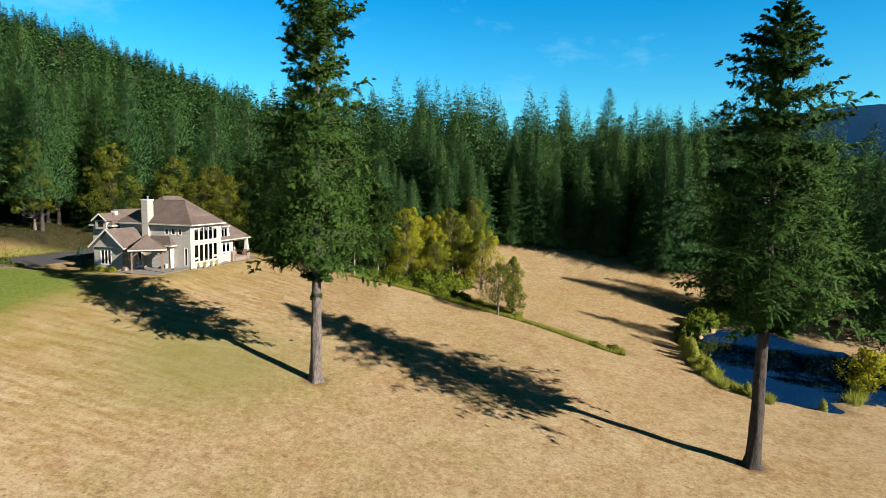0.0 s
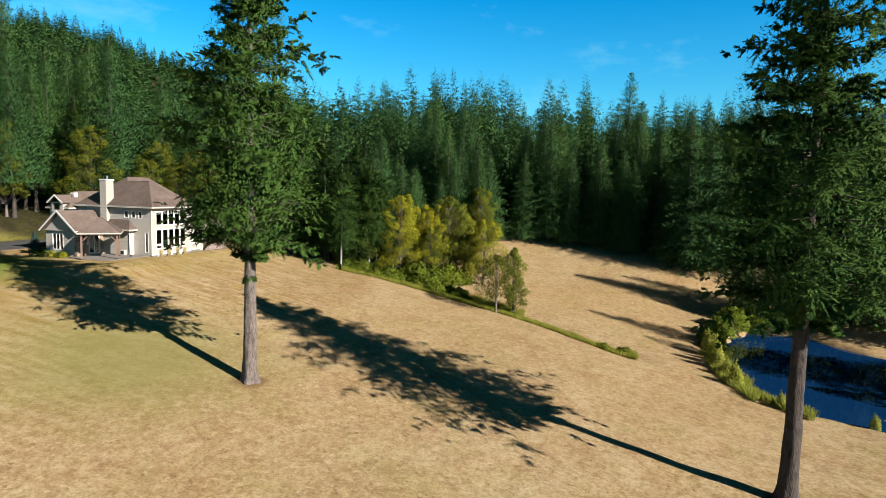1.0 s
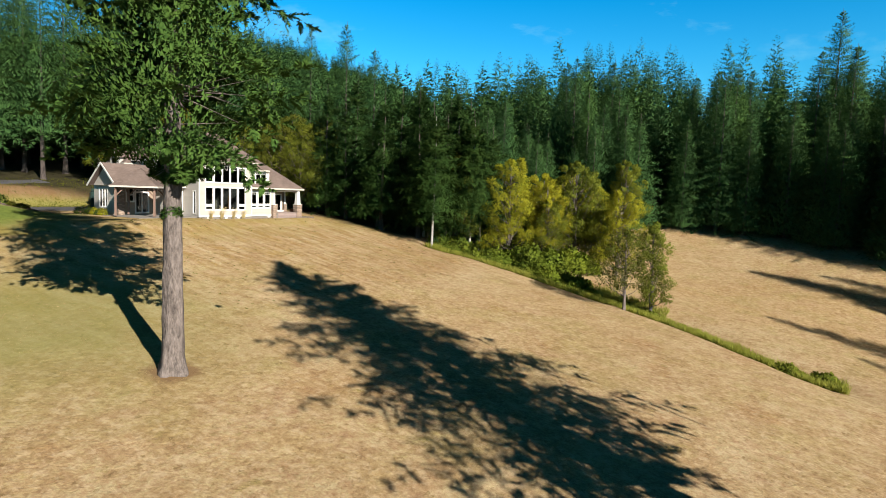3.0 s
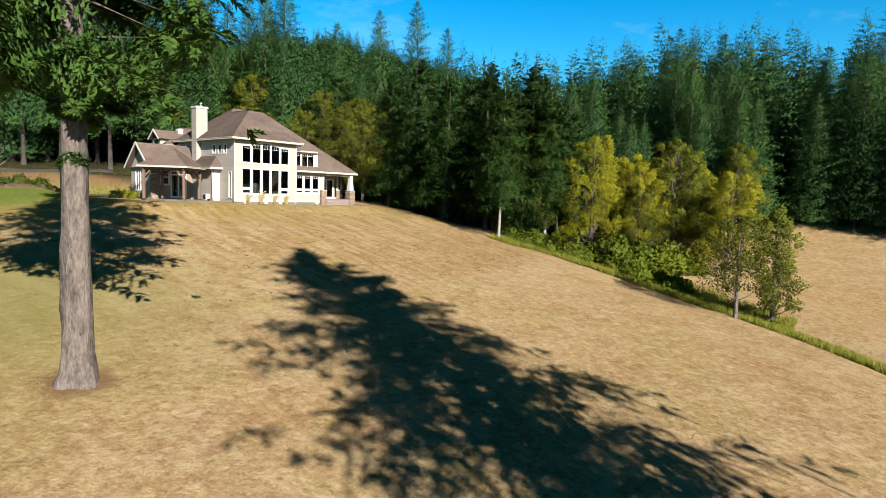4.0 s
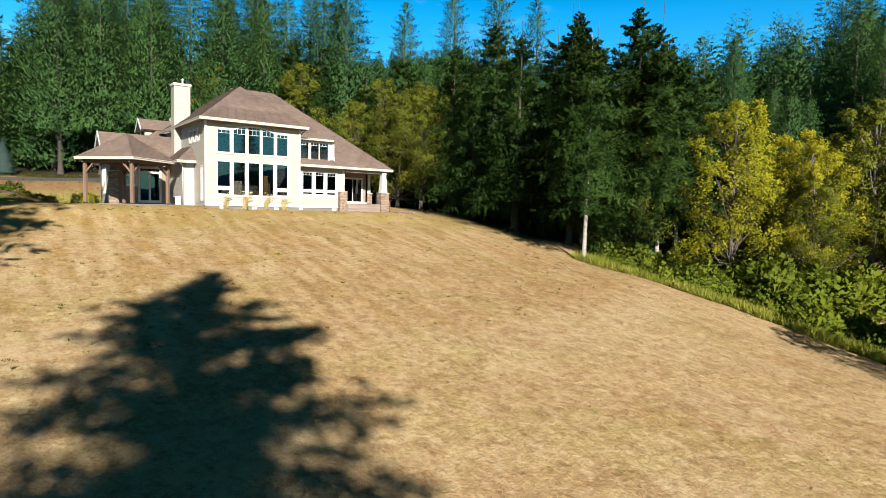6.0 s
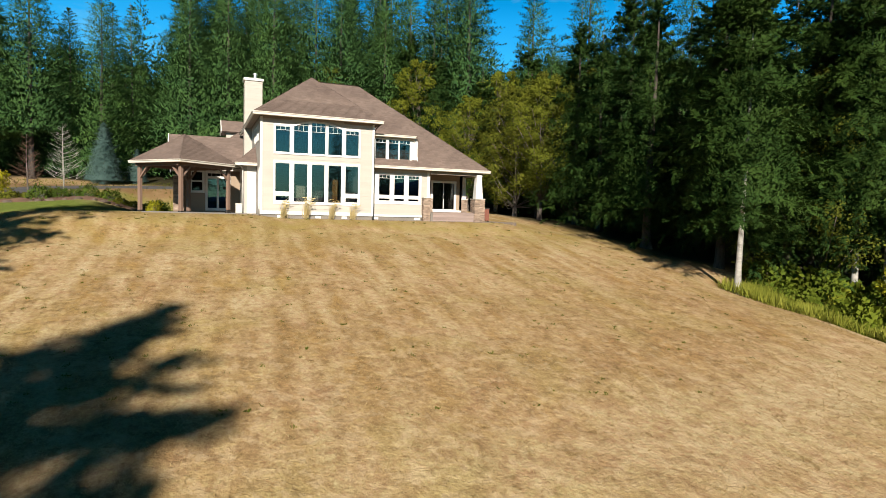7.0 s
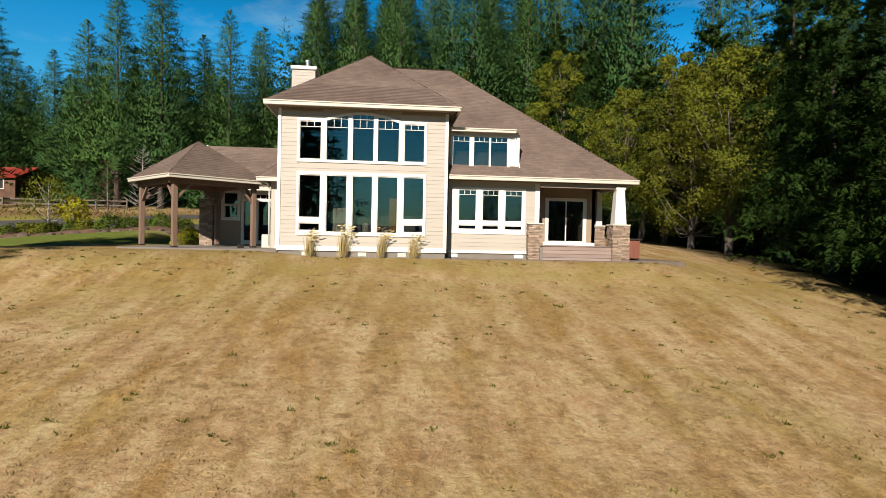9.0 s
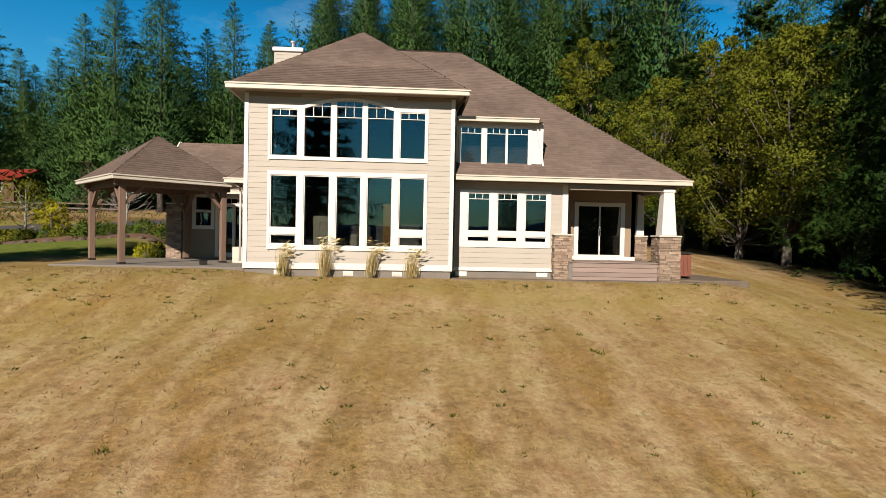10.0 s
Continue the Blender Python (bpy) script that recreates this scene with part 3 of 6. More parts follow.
def build_ground():
    xs, ys = axis_steps(-10, 170, 1.25, 3300), axis_steps(-66, 118, 1.25, 3300)
    X, Y = np.meshgrid(xs, ys)
    Z = height(X, Y)
    far = np.hypot(X - 80, Y - 20)
    Z = np.where(far > 1200, Z - 0.01 * (far - 1200), Z)
    nx, ny = len(xs), len(ys)
    idx = np.arange(nx * ny).reshape(ny, nx)
    faces = np.stack([idx[:-1, :-1], idx[:-1, 1:], idx[1:, 1:], idx[1:, :-1]], -1).reshape(-1, 4)
    me = fast_mesh("ground", np.stack([X, Y, Z], -1).reshape(-1, 3), faces)
    att = me.attributes.new("woods", "FLOAT", "POINT")
    att.data.foreach_set("value", woods_at(X, Y).ravel().astype(np.float32))
    me.materials.append(M_GROUND)
    me.shade_smooth()
    tagged(new("ground", me), "sloping meadow of dry mown grass with a green lawn", "ground", kind="structure")


build_ground()

# the pond
bm = bmesh.new()
bmesh.ops.create_circle(bm, cap_ends=True, segments=72, radius=1.0, matrix=Matrix.Translation((POND[0], POND[1], POND[4])) @ Matrix(((1, 0, 0, 0), (-0.08, 1, 0, 0), (0, 0, 1, 0), (0, 0, 0, 1))) @ Matrix.Diagonal((POND[2] * 1.35, POND[3] * 1.4, 1, 1)))
tagged(part("water", bm, M_WATER, None), "still dark blue pond water below the meadow", "pond", kind="structure")


def ribbon(name, line, width, lift, mat, label, category):
    """A paved strip laid over the ground along a line."""
    pts = [Vector(p) for p in line]
    path = []
    for i in range(len(pts) - 1):
        p0, p1, p2, p3 = pts[max(i - 1, 0)], pts[i], pts[i + 1], pts[min(i + 2, len(pts) - 1)]
        for s in range(10):
            t = s / 10
            path.append(0.5 * (2 * p1 + (p2 - p0) * t + (2 * p0 - 5 * p1 + 4 * p2 - p3) * t * t + (3 * p1 - p0 - 3 * p2 + p3) * t**3))
    path.append(pts[-1])
    verts, faces, m = [], [], 7
    for i, p in enumerate(path):
        d = (path[min(i + 1, len(path) - 1)] - path[max(i - 1, 0)]).normalized()
        side = Vector((-d.y, d.x))
        for k in range(m):
            q = p + side * width * (k / (m - 1) - 0.5)
            edge = -0.25 if k in (0, m - 1) else 0.0
            verts.append((q.x, q.y, float(height(q.x, q.y)) + lift + edge))
    for i in range(len(path) - 1):
        for k in range(m - 1):
            a = i * m + k
            faces.append((a, a + 1, a + m + 1, a + m))
    tagged(part(name, fast_mesh(name, verts, faces), mat, None, smooth=True), label, category, kind="structure")


ribbon("parking_court", [(93, 81.6), (82, 81.6), (71, 81.6)], 13.0, 0.10, M_ASPHALT, "wide dark asphalt parking court behind the house", "driveway")
ribbon("driveway", [(73, 81), (69, 81.5), (63, 83.5), (54, 86), (44, 84), (30, 80), (8, 72)], 5.2, 0.12, M_ASPHALT, "dark asphalt driveway curving behind the house", "driveway")
ribbon("driveway_branch", [(56, 87.5), (62, 92), (70, 95.5), (82, 98)], 3.6, 0.10, M_ASPHALT, "narrow asphalt lane climbing the bank", "driveway")

# ---------------------------------------------------------------- the house
HOME = Matrix.Translation((82, 62, 0.05))
house = thing("house", "two-storey cream house with brown shingle hip roofs and tall windows", "house", m=HOME)


def lap_boards(parent, frame, length, z0, z1, openings, pitch=0.178):
    """Overlapping boards on a wall's outer face, each one a piece, cut at the openings."""
    z = z0
    while z < z1 - 0.02:
        top = min(z + pitch, z1)
        spans = [(0.0, length)]
        for a, b, lo, hi in openings:
            if hi > z + 0.03 and lo < top - 0.03:
                spans = [s for p, q in spans for s in ((p, min(q, a)), (max(p, b), q)) if s[1] - s[0] > 0.03]
        for p, q in spans:
            bm = bmesh.new()
            out, thin = -0.025, -0.012
            vs = [bm.verts.new(c) for c in ((p, out, z - 0.012), (q, out, z - 0.012), (q, thin, top), (p, thin, top), (p, 0.004, z - 0.012), (q, 0.004, z - 0.012), (q, 0.004, top), (p, 0.004, top))]
            for f in ((0, 1, 2, 3), (4, 5, 1, 0), (3, 2, 6, 7), (4, 0, 3, 7), (1, 5, 6, 2)):
                bm.faces.new([vs[k] for k in f])
            part("siding_board", bm, M_SIDING, parent, m=frame)
        z += pitch


def wall(name, x, y, dx, dy, length, z0, z1, openings=(), boards=True, mat=None, thick=0.16, board_z=None):
    """A wall with its openings cut through it; returns the wall and its axes."""
    frame = wall_frame(x, y, dx, dy)
    w = part(name, cells((0, length), (z0, z1), openings, thick), mat or M_SIDING, house, m=frame)
    if boards:
        lap_boards(w, frame, length, board_z or z0, z1, openings)
    return w, frame


def window(frame, outer, panes, bars=(), depth=0.11, proud=0.045, name="window", label=""):
    """A white window: one frame with holes, a pane in each, thin glazing bars."""
    x0, x1, z0, z1 = outer
    win = part(name, cells((x0, x1), (z0, z1), panes, depth), M_TRIM, house, label, frame @ Matrix.Translation((0, -proud, 0)))
    bevelled = win.modifiers.new("bevel", "BEVEL")
    bevelled.width, bevelled.segments, bevelled.limit_method = 0.008, 1, "ANGLE"
    sash = frame
    for a, b, lo, hi in panes:
        # the glass is turned in its frame to bring the lone fir's reflection in
        askew = sash @ Matrix.Translation(((a + b) / 2, 0.05, 0)) @ Matrix.Rotation(radians(-5.5), 4, "Z")
        pane = part("pane", box(((a - b) / 2, 0.0, lo), ((b - a) / 2, 0.008, hi)), M_GLASS, win, "clear reflecting glass", askew)
        pane.visible_shadow = False
        if hi > 5.7:
            continue
        part("sash", cells((a, b), (lo, hi), [(a + 0.03, b - 0.03, lo + 0.03, hi - 0.03)], 0.03), M_TRIM, win, m=frame @ Matrix.Translation((0, -0.018, 0)))
    for a, b, lo, hi in bars:
        part("glazing_bar", box((a, -0.014, lo), (b, 0.0, hi)), M_TRIM, win, m=sash)
    return win


def grid_bars(a, b, top, drop, cols, rows=1):
    """Thin bars across the head of a pane: a rail below, uprights between."""
    t = 0.011
    out = [(a, b, top - drop - t, top - drop + t)]
    if rows == 2:
        out.append((a, b, top - drop / 2 - t, top - drop / 2 + t))
    out += [(a + (b - a) * k / cols - t, a + (b - a) * k / cols + t, top - drop, top) for k in range(1, cols)]
    return out


# ---- tall front block
X0, X1, YF = 77.2, 84.12, 55.0
UP = [(78.02, 78.91), (79.13, 79.99), (80.20, 81.04), (81.23, 82.09), (82.31, 83.18)]
up_open, low_open = (77.99, 83.21, 3.98, 5.72), (77.99, 83.21, 0.98, 3.52)
rel = lambda r: (r[0] - X0, r[1] - X0, r[2], r[3])
arch_open = (79.12, 82.10, 5.72, 6.02)
_, FRONT = wall("wall", X0, YF, 1, 0, X1 - X0, 0.30, 6.16, [rel(up_open), rel(low_open), rel(arch_open)], board_z=0.50)
local = FRONT
panes = [(a - X0, b - X0, 4.06, 5.63 if k in (0, 4) else 5.742) for k, (a, b) in enumerate(UP)]
bars = sum([grid_bars(p[0], p[1], 5.63, 0.23, 3) for p in (panes[0], panes[4])], [])
bars += sum([grid_bars(p[0], p[1], 5.742, 0.342, 3) for p in panes[1:4]], [])
upper = window(local, (77.93 - X0, 83.27 - X0, 3.94, 5.76), panes, bars, label="white five-light upper window with an arched head")


def arch_z(x, rise=0.31):
    """Underside of the shallow arch over the three middle lights."""
    u = (x - 80.61) / 1.55
    return 5.63 + rise * max(0.0, 1 - u * u)


def arch_piece(name, x0, x1, low, high, y0, y1, mat, parent, label=""):
    bm = bmesh.new()
    n = 14
    rows = []
    for k in range(n + 1):
        x = x0 + (x1 - x0) * k / n
        rows.append([bm.verts.new((x, y, z)) for y, z in ((y0, low(x)), (y0, high(x)), (y1, high(x)), (y1, low(x)))])
    for a, b in zip(rows, rows[1:]):
        for k in range(4):
            bm.faces.new((a[k], b[k], b[(k + 1) % 4], a[(k + 1) % 4]))
    bm.faces.new(rows[0])
    bm.faces.new(rows[-1][::-1])
    bmesh.ops.recalc_face_normals(bm, faces=bm.faces)
    return part(name, bm, mat, parent, label)


arch_piece("arch_head", 78.98, 82.24, lambda x: arch_z(x) + 0.0, lambda x: arch_z(x) + 0.11, YF - 0.05, YF + 0.05, M_TRIM, upper, "curved white arch trim")
arch_piece("spandrel", 79.09, 82.13, lambda x: arch_z(x) + 0.07, lambda x: 6.05, YF - 0.016, YF + 0.04, M_SIDING, house)
for a, b in UP[1:4]:
    p = arch_piece("arch_pane", a, b, lambda x: 5.765, lambda x: max(5.77, arch_z(x)), YF, YF + 0.008, M_GLASS, upper, "clear reflecting glass")
    p.visible_shadow = False
    for k in (1, 2):
        xm = a + (b - a) * k / 3
        part("glazing_bar", box((xm - 0.011, YF - 0.014, 5.76), (xm + 0.011, YF, arch_z(xm))), M_TRIM, upper)
for xm in (80.095, 81.135):
    part("mullion", box((xm - 0.095, YF - 0.046, 5.76), (xm + 0.095, YF + 0.06, arch_z(xm) + 0.02)), M_TRIM, upper)

lower_panes = [(a - X0, b - X0, 1.07, 3.43) for a, b in UP[1:4]]
for a, b in (UP[0], UP[4]):
    lower_panes += [(a - X0, b - X0, 1.66, 3.43), (a - X0 + 0.02, b - X0 - 0.02, 1.12, 1.44)]
window(local, (77.93 - X0, 83.27 - X0, 0.93, 3.57), lower_panes, label="white five-light lower window with small awning lights")
part("corner_board", box((X0 - 0.045, YF - 0.05, 0.3), (X0 + 0.085, YF + 0.0, 6.12)), M_TRIM, house)
part("corner_board", box((X1 - 0.085, YF - 0.05, 0.3), (X1 + 0.045, YF + 0.0, 6.12)), M_TRIM, house)
part("water_table", box((X0 - 0.04, YF - 0.06, 0.29), (X1 + 0.04, YF - 0.003, 0.50), 0.01), M_TRIM, house)
part("foundation", box((X0 + 0.01, YF + 0.005, -0.6), (X1 - 0.01, YF + 0.22, 0.30)), M_CONCRETE, house)
for xv in (78.35, 80.65, 82.3):
    vent = part("foundation_vent", box((xv - 0.17, YF - 0.012, 0.09), (xv + 0.17, YF + 0.004, 0.25), 0.006), M_TRIM, house)
    for k in range(3):
        part("slat", box((xv - 0.14, YF - 0.02, 0.115 + 0.045 * k), (xv + 0.14, YF - 0.012, 0.135 + 0.045 * k)), M_GUTTER, vent)

# its west side, with three small high lights and a narrow door light
west_open = [(9.50, 10.02, 4.86, 5.72), (8.45, 9.02, 4.86, 5.72), (7.4, 7.95, 4.86, 5.72), (10.45, 10.90, 0.62, 3.05)]
west, WEST = wall("wall", X0, 66.4, 0, -1, 11.4, 0.30, 6.16, west_open, board_z=0.50)
for o in west_open[:3]:
    window(WEST, (o[0] - 0.07, o[1] + 0.07, o[2] - 0.07, o[3] + 0.07), [(o[0] + 0.03, o[1] - 0.03, o[2] + 0.03, o[3] - 0.03)], label="small square white window")
o = west_open[3]
window(WEST, (o[0] - 0.07, o[1] + 0.07, o[2] - 0.05, o[3] + 0.07), [(o[0] + 0.04, o[1] - 0.04, o[2] + 0.05, o[3] - 0.04)], label="narrow white glazed side light")
part("foundation", box((X0 + 0.01, 55.2, -0.6), (X0 + 0.2, 63.0, 0.30)), M_CONCRETE, house)
east, _ = wall("wall", X1, 55.0, 0, 1, 8.0, 0.30, 6.16)
part("foundation", box((X1 - 0.2, 55.2, -0.6), (X1 - 0.01, 63.0, 0.30)), M_CONCRETE, house)

# ---- lower front room
LX0, LX1, LY = X1, 88.30, 55.8
tri = [(84.74, 85.53), (85.79, 86.53), (86.79, 87.57)]
l_open = (84.50 - LX0, 87.66 - LX0, 1.19, 3.10)
_, LOW = wall("wall", LX0, LY, 1, 0, LX1 - LX0, 0.30, 3.46, [l_open], board_z=0.42)
tp = [(a - LX0, b - LX0, lo, hi) for a, b in tri for lo, hi in ((1.70, 3.06), (1.33, 1.52))]
window(LOW, (84.44 - LX0, 87.72 - LX0, 1.13, 3.16), tp, sum([grid_bars(a - LX0, b - LX0, 3.06, 0.22, 3) for a, b in tri], []), label="white triple window with narrow awning lights")
part("corner_board", box((88.13, LY - 0.05, 0.3), (88.33, LY - 0.002, 3.4)), M_TRIM, house)
part("water_table", box((LX0 + 0.05, LY - 0.06, 0.29), (87.8, LY - 0.003, 0.42), 0.01), M_TRIM, house)
part("foundation", box((LX0, LY + 0.005, -0.6), (LX1, LY + 0.2, 0.30)), M_CONCRETE, house)
for xv in (84.55, 87.45):
    part("foundation_vent", box((xv - 0.2, LY - 0.012, 0.10), (xv + 0.2, LY + 0.003, 0.26), 0.006), M_TRIM, house)

# ---- porch
PY = 57.6
part("wall", cells((0, 1.8), (0.3, 3.46), [], 0.16), M_STUCCO, house, m=wall_frame(88.30, 55.8, 0, 1))
d_open = (89.17, 90.98, 0.80, 2.85)
part("wall", cells((88.30, 91.5), (0.3, 3.46), [d_open], 0.16), M_STUCCO, house, m=Matrix.Translation((0, PY, 0)))
PORCHM = Matrix.Translation((0, PY, 0))
door = part("sliding_door", cells((89.08, 91.07), (0.70, 2.93), [(89.24, 90.06, 0.9, 2.78), (90.10, 90.91, 0.9, 2.78)], 0.10), M_TRIM, house, "white framed sliding glass patio door", PORCHM @ Matrix.Translation((0, -0.05, 0)))
for a, b in ((89.24, 90.06), (90.10, 90.91)):
    part("pane", box((a, 0, 0.9), (b, 0.008, 2.78)), M_GLASS, door, "clear reflecting glass", PORCHM).visible_shadow = False
part("door_handle", box((90.05, -0.11, 1.65), (90.075, -0.05, 1.95), 0.005), M_DARKMETAL, door, "dark pull handle", PORCHM)
part("baseboard_trim", box((88.32, PY - 0.03, 0.70), (91.5, PY - 0.002, 0.84)), M_TRIM, house)
part("wall", cells((0, 11.4), (0.3, 3.46), [], 0.16), M_SIDING, house, m=wall_frame(91.5, PY, 0, 1))
porch = part("porch_floor", box((88.28, 55.32, -0.5), (92.3, 57.59, 0.66)), M_CONCRETE, house)
for k in range(16):
    x = 88.29 + k * 0.25
    part("deck_board", box((x, 55.26, 0.664), (x + 0.243, 57.58, 0.70), 0.006), M_PORCH, porch)
for k in range(4):
    z = 0.02 + k * 0.16
    part("skirt_board", box((88.42, 55.29, z), (91.5, 55.318, z + 0.15), 0.005), M_PORCH, porch)


def stone_pier(x0, x1, y0, y1, z0, z1, seed):
    """A pier faced with rough ledge stones laid in courses, and a stone cap."""
    rng = random.Random(seed)
    pier = part("stone_pier", box((x0 + 0.06, y0 + 0.06, z0), (x1 - 0.06, y1 - 0.06, z1)), M_STONE, house, "tan stacked ledge stone pier")
    z = z0
    while z < z1 - 0.03:
        h = min(rng.choice((0.06, 0.075, 0.09, 0.11)), z1 - z)
        for (ax, ay), (bx, by) in (((x0, y0), (x1, y0)), ((x1, y0), (x1, y1)), ((x0, y1), (x0, y0))):
            length = math.hypot(bx - ax, by - ay)
            ux, uy = (bx - ax) / length, (by - ay) / length
            s = 0.0
            while s < length - 0.02:
                w = min(rng.uniform(0.14, 0.42), length - s)
                if length - s - w < 0.09:
                    w = length - s
                out = rng.uniform(0.0, 0.035)
                bm = box((0.003, -out, 0.004), (w - 0.004, 0.07, h - 0.004))
                for v in bm.verts:
                    v.co += Vector((rng.uniform(-0.006, 0.006), rng.uniform(-0.006, 0.006), rng.uniform(-0.004, 0.004)))
                m = Matrix(((ux, -uy, 0, ax + ux * s), (uy, ux, 0, ay + uy * s), (0, 0, 1, z), (0, 0, 0, 1)))
                part("stone", bm, M_STONE, pier, m=m)
                s += w
        z += h
    part("pier_cap", box((x0 - 0.04, y0 - 0.04, z1), (x1 + 0.04, y1 + 0.04, z1 + 0.06), 0.012), M_GUTTER, pier, "pale cast cap")


stone_pier(91.48, 92.23, 55.20, 55.92, -0.1, 1.62, 1)
stone_pier(87.80, 88.42, 55.42, 55.80, -0.1, 1.60, 2)
stone_pier(91.53, 91.99, 57.62, 58.1, 0.5, 1.62, 3)


def tapered_post(x, y, z0, z1, w0, w1):
    bm = bmesh.new()
    g = bmesh.ops.create_cube(bm, size=1.0)
    for v in g["verts"]:
        top = v.co.z > 0
        w = w1 if top else w0
        v.co = Vector((x + v.co.x * w, y + v.co.y * w, z1 if top else z0))
    bmesh.ops.bevel(bm, geom=bm.edges[:], offset=0.012, segments=1, affect="EDGES")
    post = part("porch_column", bm, M_TRIM, house, "white tapered porch column")
    part("column_head", box((x - w1 / 2 - 0.03, y - w1 / 2 - 0.03, z1 - 0.10), (x + w1 / 2 + 0.03, y + w1 / 2 + 0.03, z1), 0.008), M_TRIM, post)


tapered_post(91.855, 55.56, 1.68, 3.30, 0.54, 0.36)
tapered_post(91.76, 57.86, 1.68, 3.30, 0.30, 0.24)
part("porch_beam", box((88.3, 55.45, 3.22), (92.15, 55.67, 3.44), 0.01), M_SOFFIT, house)
part("porch_beam", box((91.75, 55.67, 3.22), (91.97, 63.0, 3.44), 0.01), M_SOFFIT, house)

# ---- wall of the dormer above
DY = 55.72
dm = Matrix.Translation((0, DY, 0))
d_panes = [(84.45, 85.16, 3.98, 5.34), (85.36, 86.02, 3.98, 5.34), (86.10, 86.82, 3.98, 5.34)]
part("wall", cells((84.12, 87.25), (3.7, 5.55), [(84.40, 86.88, 3.94, 5.38)], 0.12), M_TRIM, house, m=dm)
dormer = part("window", cells((84.36, 86.95, ), (3.88, 5.44), d_panes, 0.1), M_TRIM, house, "white dormer window with a sliding sash", dm @ Matrix.Translation((0, -0.04, 0)))
for k, (a, b, lo, hi) in enumerate(d_panes):
    part("pane", box((a, 0, lo), (b, 0.008, hi)), M_GLASS, dormer, "clear reflecting glass", dm).visible_shadow = False
    for p, q, r, s in grid_bars(a, b, hi, 0.20, 3):
        part("glazing_bar", box((p, -0.014, r), (q, 0, s)), M_TRIM, dormer, m=dm)
for k in range(7):
    xb = 84.4 + k * 0.5
    part("sill_bracket", box((xb, DY - 0.10, 3.86), (xb + 0.05, DY - 0.04, 3.90)), M_DARKMETAL, dormer)
bm = bmesh.new()
vs = [bm.verts.new(c) for c in ((87.25, DY, 3.75), (87.25, DY, 5.55), (87.25, 57.55, 5.55), (87.37, DY, 3.75), (87.37, DY, 5.55), (87.37, 57.55, 5.55))]
for f in ((0, 1, 2), (5, 4, 3), (0, 3, 4, 1), (1, 4, 5, 2), (2, 5, 3, 0)):
    bm.faces.new([vs[k] for k in f])
part("dormer_cheek", bm, M_TRIM, house)
part("dormer_cheek_board", beam((87.42, DY - 0.03, 3.78), (87.12, DY - 0.03, 5.5), 0.10, 0.06), M_TRIM, house)

# ---- other walls of the body
wall("wall", 76.3, 66.8, 1, 0, 5.0, 3.0, 5.75, boards=False)
wall("wall", 76.3, 69.8, 0, -1, 3.0, 0.2, 5.75)
part("wall", cells((76.3, 88.0), (0.1, 5.75), [], 0.16), M_SIDING, house, m=Matrix.Translation((0, 69.8, 0)))
part("wall", cells((0, 3.0), (0.1, 5.75), [], 0.16), M_SIDING, house, m=wall_frame(88.0, 66.8, 0, 1))
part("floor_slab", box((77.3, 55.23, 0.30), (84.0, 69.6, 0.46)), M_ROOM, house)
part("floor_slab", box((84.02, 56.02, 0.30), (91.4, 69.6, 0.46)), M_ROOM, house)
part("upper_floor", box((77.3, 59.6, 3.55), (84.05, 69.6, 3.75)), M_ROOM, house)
part("room_wall", box((77.36, 61.2, 0.46), (84.0, 61.35, 6.1)), M_ROOM, house, "plain inner wall, coloured dark as if unlit")
part("room_wall", box((84.3, 60.6, 0.46), (91.3, 60.75, 3.4)), M_ROOM, house, "plain inner wall, coloured dark as if unlit")
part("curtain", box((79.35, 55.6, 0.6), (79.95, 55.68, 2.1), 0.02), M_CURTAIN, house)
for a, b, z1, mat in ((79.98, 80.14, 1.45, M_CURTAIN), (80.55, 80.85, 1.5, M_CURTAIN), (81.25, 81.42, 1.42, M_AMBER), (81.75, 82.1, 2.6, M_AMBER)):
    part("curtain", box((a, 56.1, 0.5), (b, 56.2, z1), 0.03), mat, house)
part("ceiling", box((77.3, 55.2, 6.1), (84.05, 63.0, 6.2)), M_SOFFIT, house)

# ---- west wing with its gable
wg_open = [(1.0, 2.6, 1.0, 2.95)]
_, GW = wall("wall", 72.35, 66.05, 0, -1, 4.45, 0.2, 3.3, wg_open)
window(GW, (0.92, 2.68, 0.92, 3.03), [(1.04, 1.54, 1.06, 2.9), (1.60, 2.05, 1.06, 2.9), (2.11, 2.56, 1.06, 2.9)], label="white tall gable window with three lights")
s_open = [(0.92, 1.72, 1.68, 3.06), (1.86, 3.4, 0.45, 3.06)]
_, SW = wall("wall", 72.35, 61.6, 1, 0, 4.2, 0.2, 3.35, s_open, boards=False, mat=M_STUCCO)
window(SW, (0.84, 1.80, 1.60, 3.14), [(0.97, 1.67, 2.42, 3.02), (0.97, 1.67, 1.73, 2.36)], label="white double-hung window on the patio")
window(SW, (1.84, 3.46, 0.40, 3.14), [(1.96, 2.60, 0.56, 2.62), (2.68, 3.34, 0.56, 2.62), (1.96, 3.34, 2.72, 2.98)], [(1.96 + 0.28 * k - 0.01, 1.96 + 0.28 * k + 0.01, 2.72, 2.98) for k in range(1, 5)], name="patio_door", label="white sliding patio door under the pavilion")
bm = bmesh.new()
tri_pts = [(72.36, 61.4, 3.28), (72.36, 66.2, 3.28), (72.36, 63.8, 5.5)]
vs = [bm.verts.new(c) for c in tri_pts] + [bm.verts.new((72.5, y, z)) for _, y, z in tri_pts]
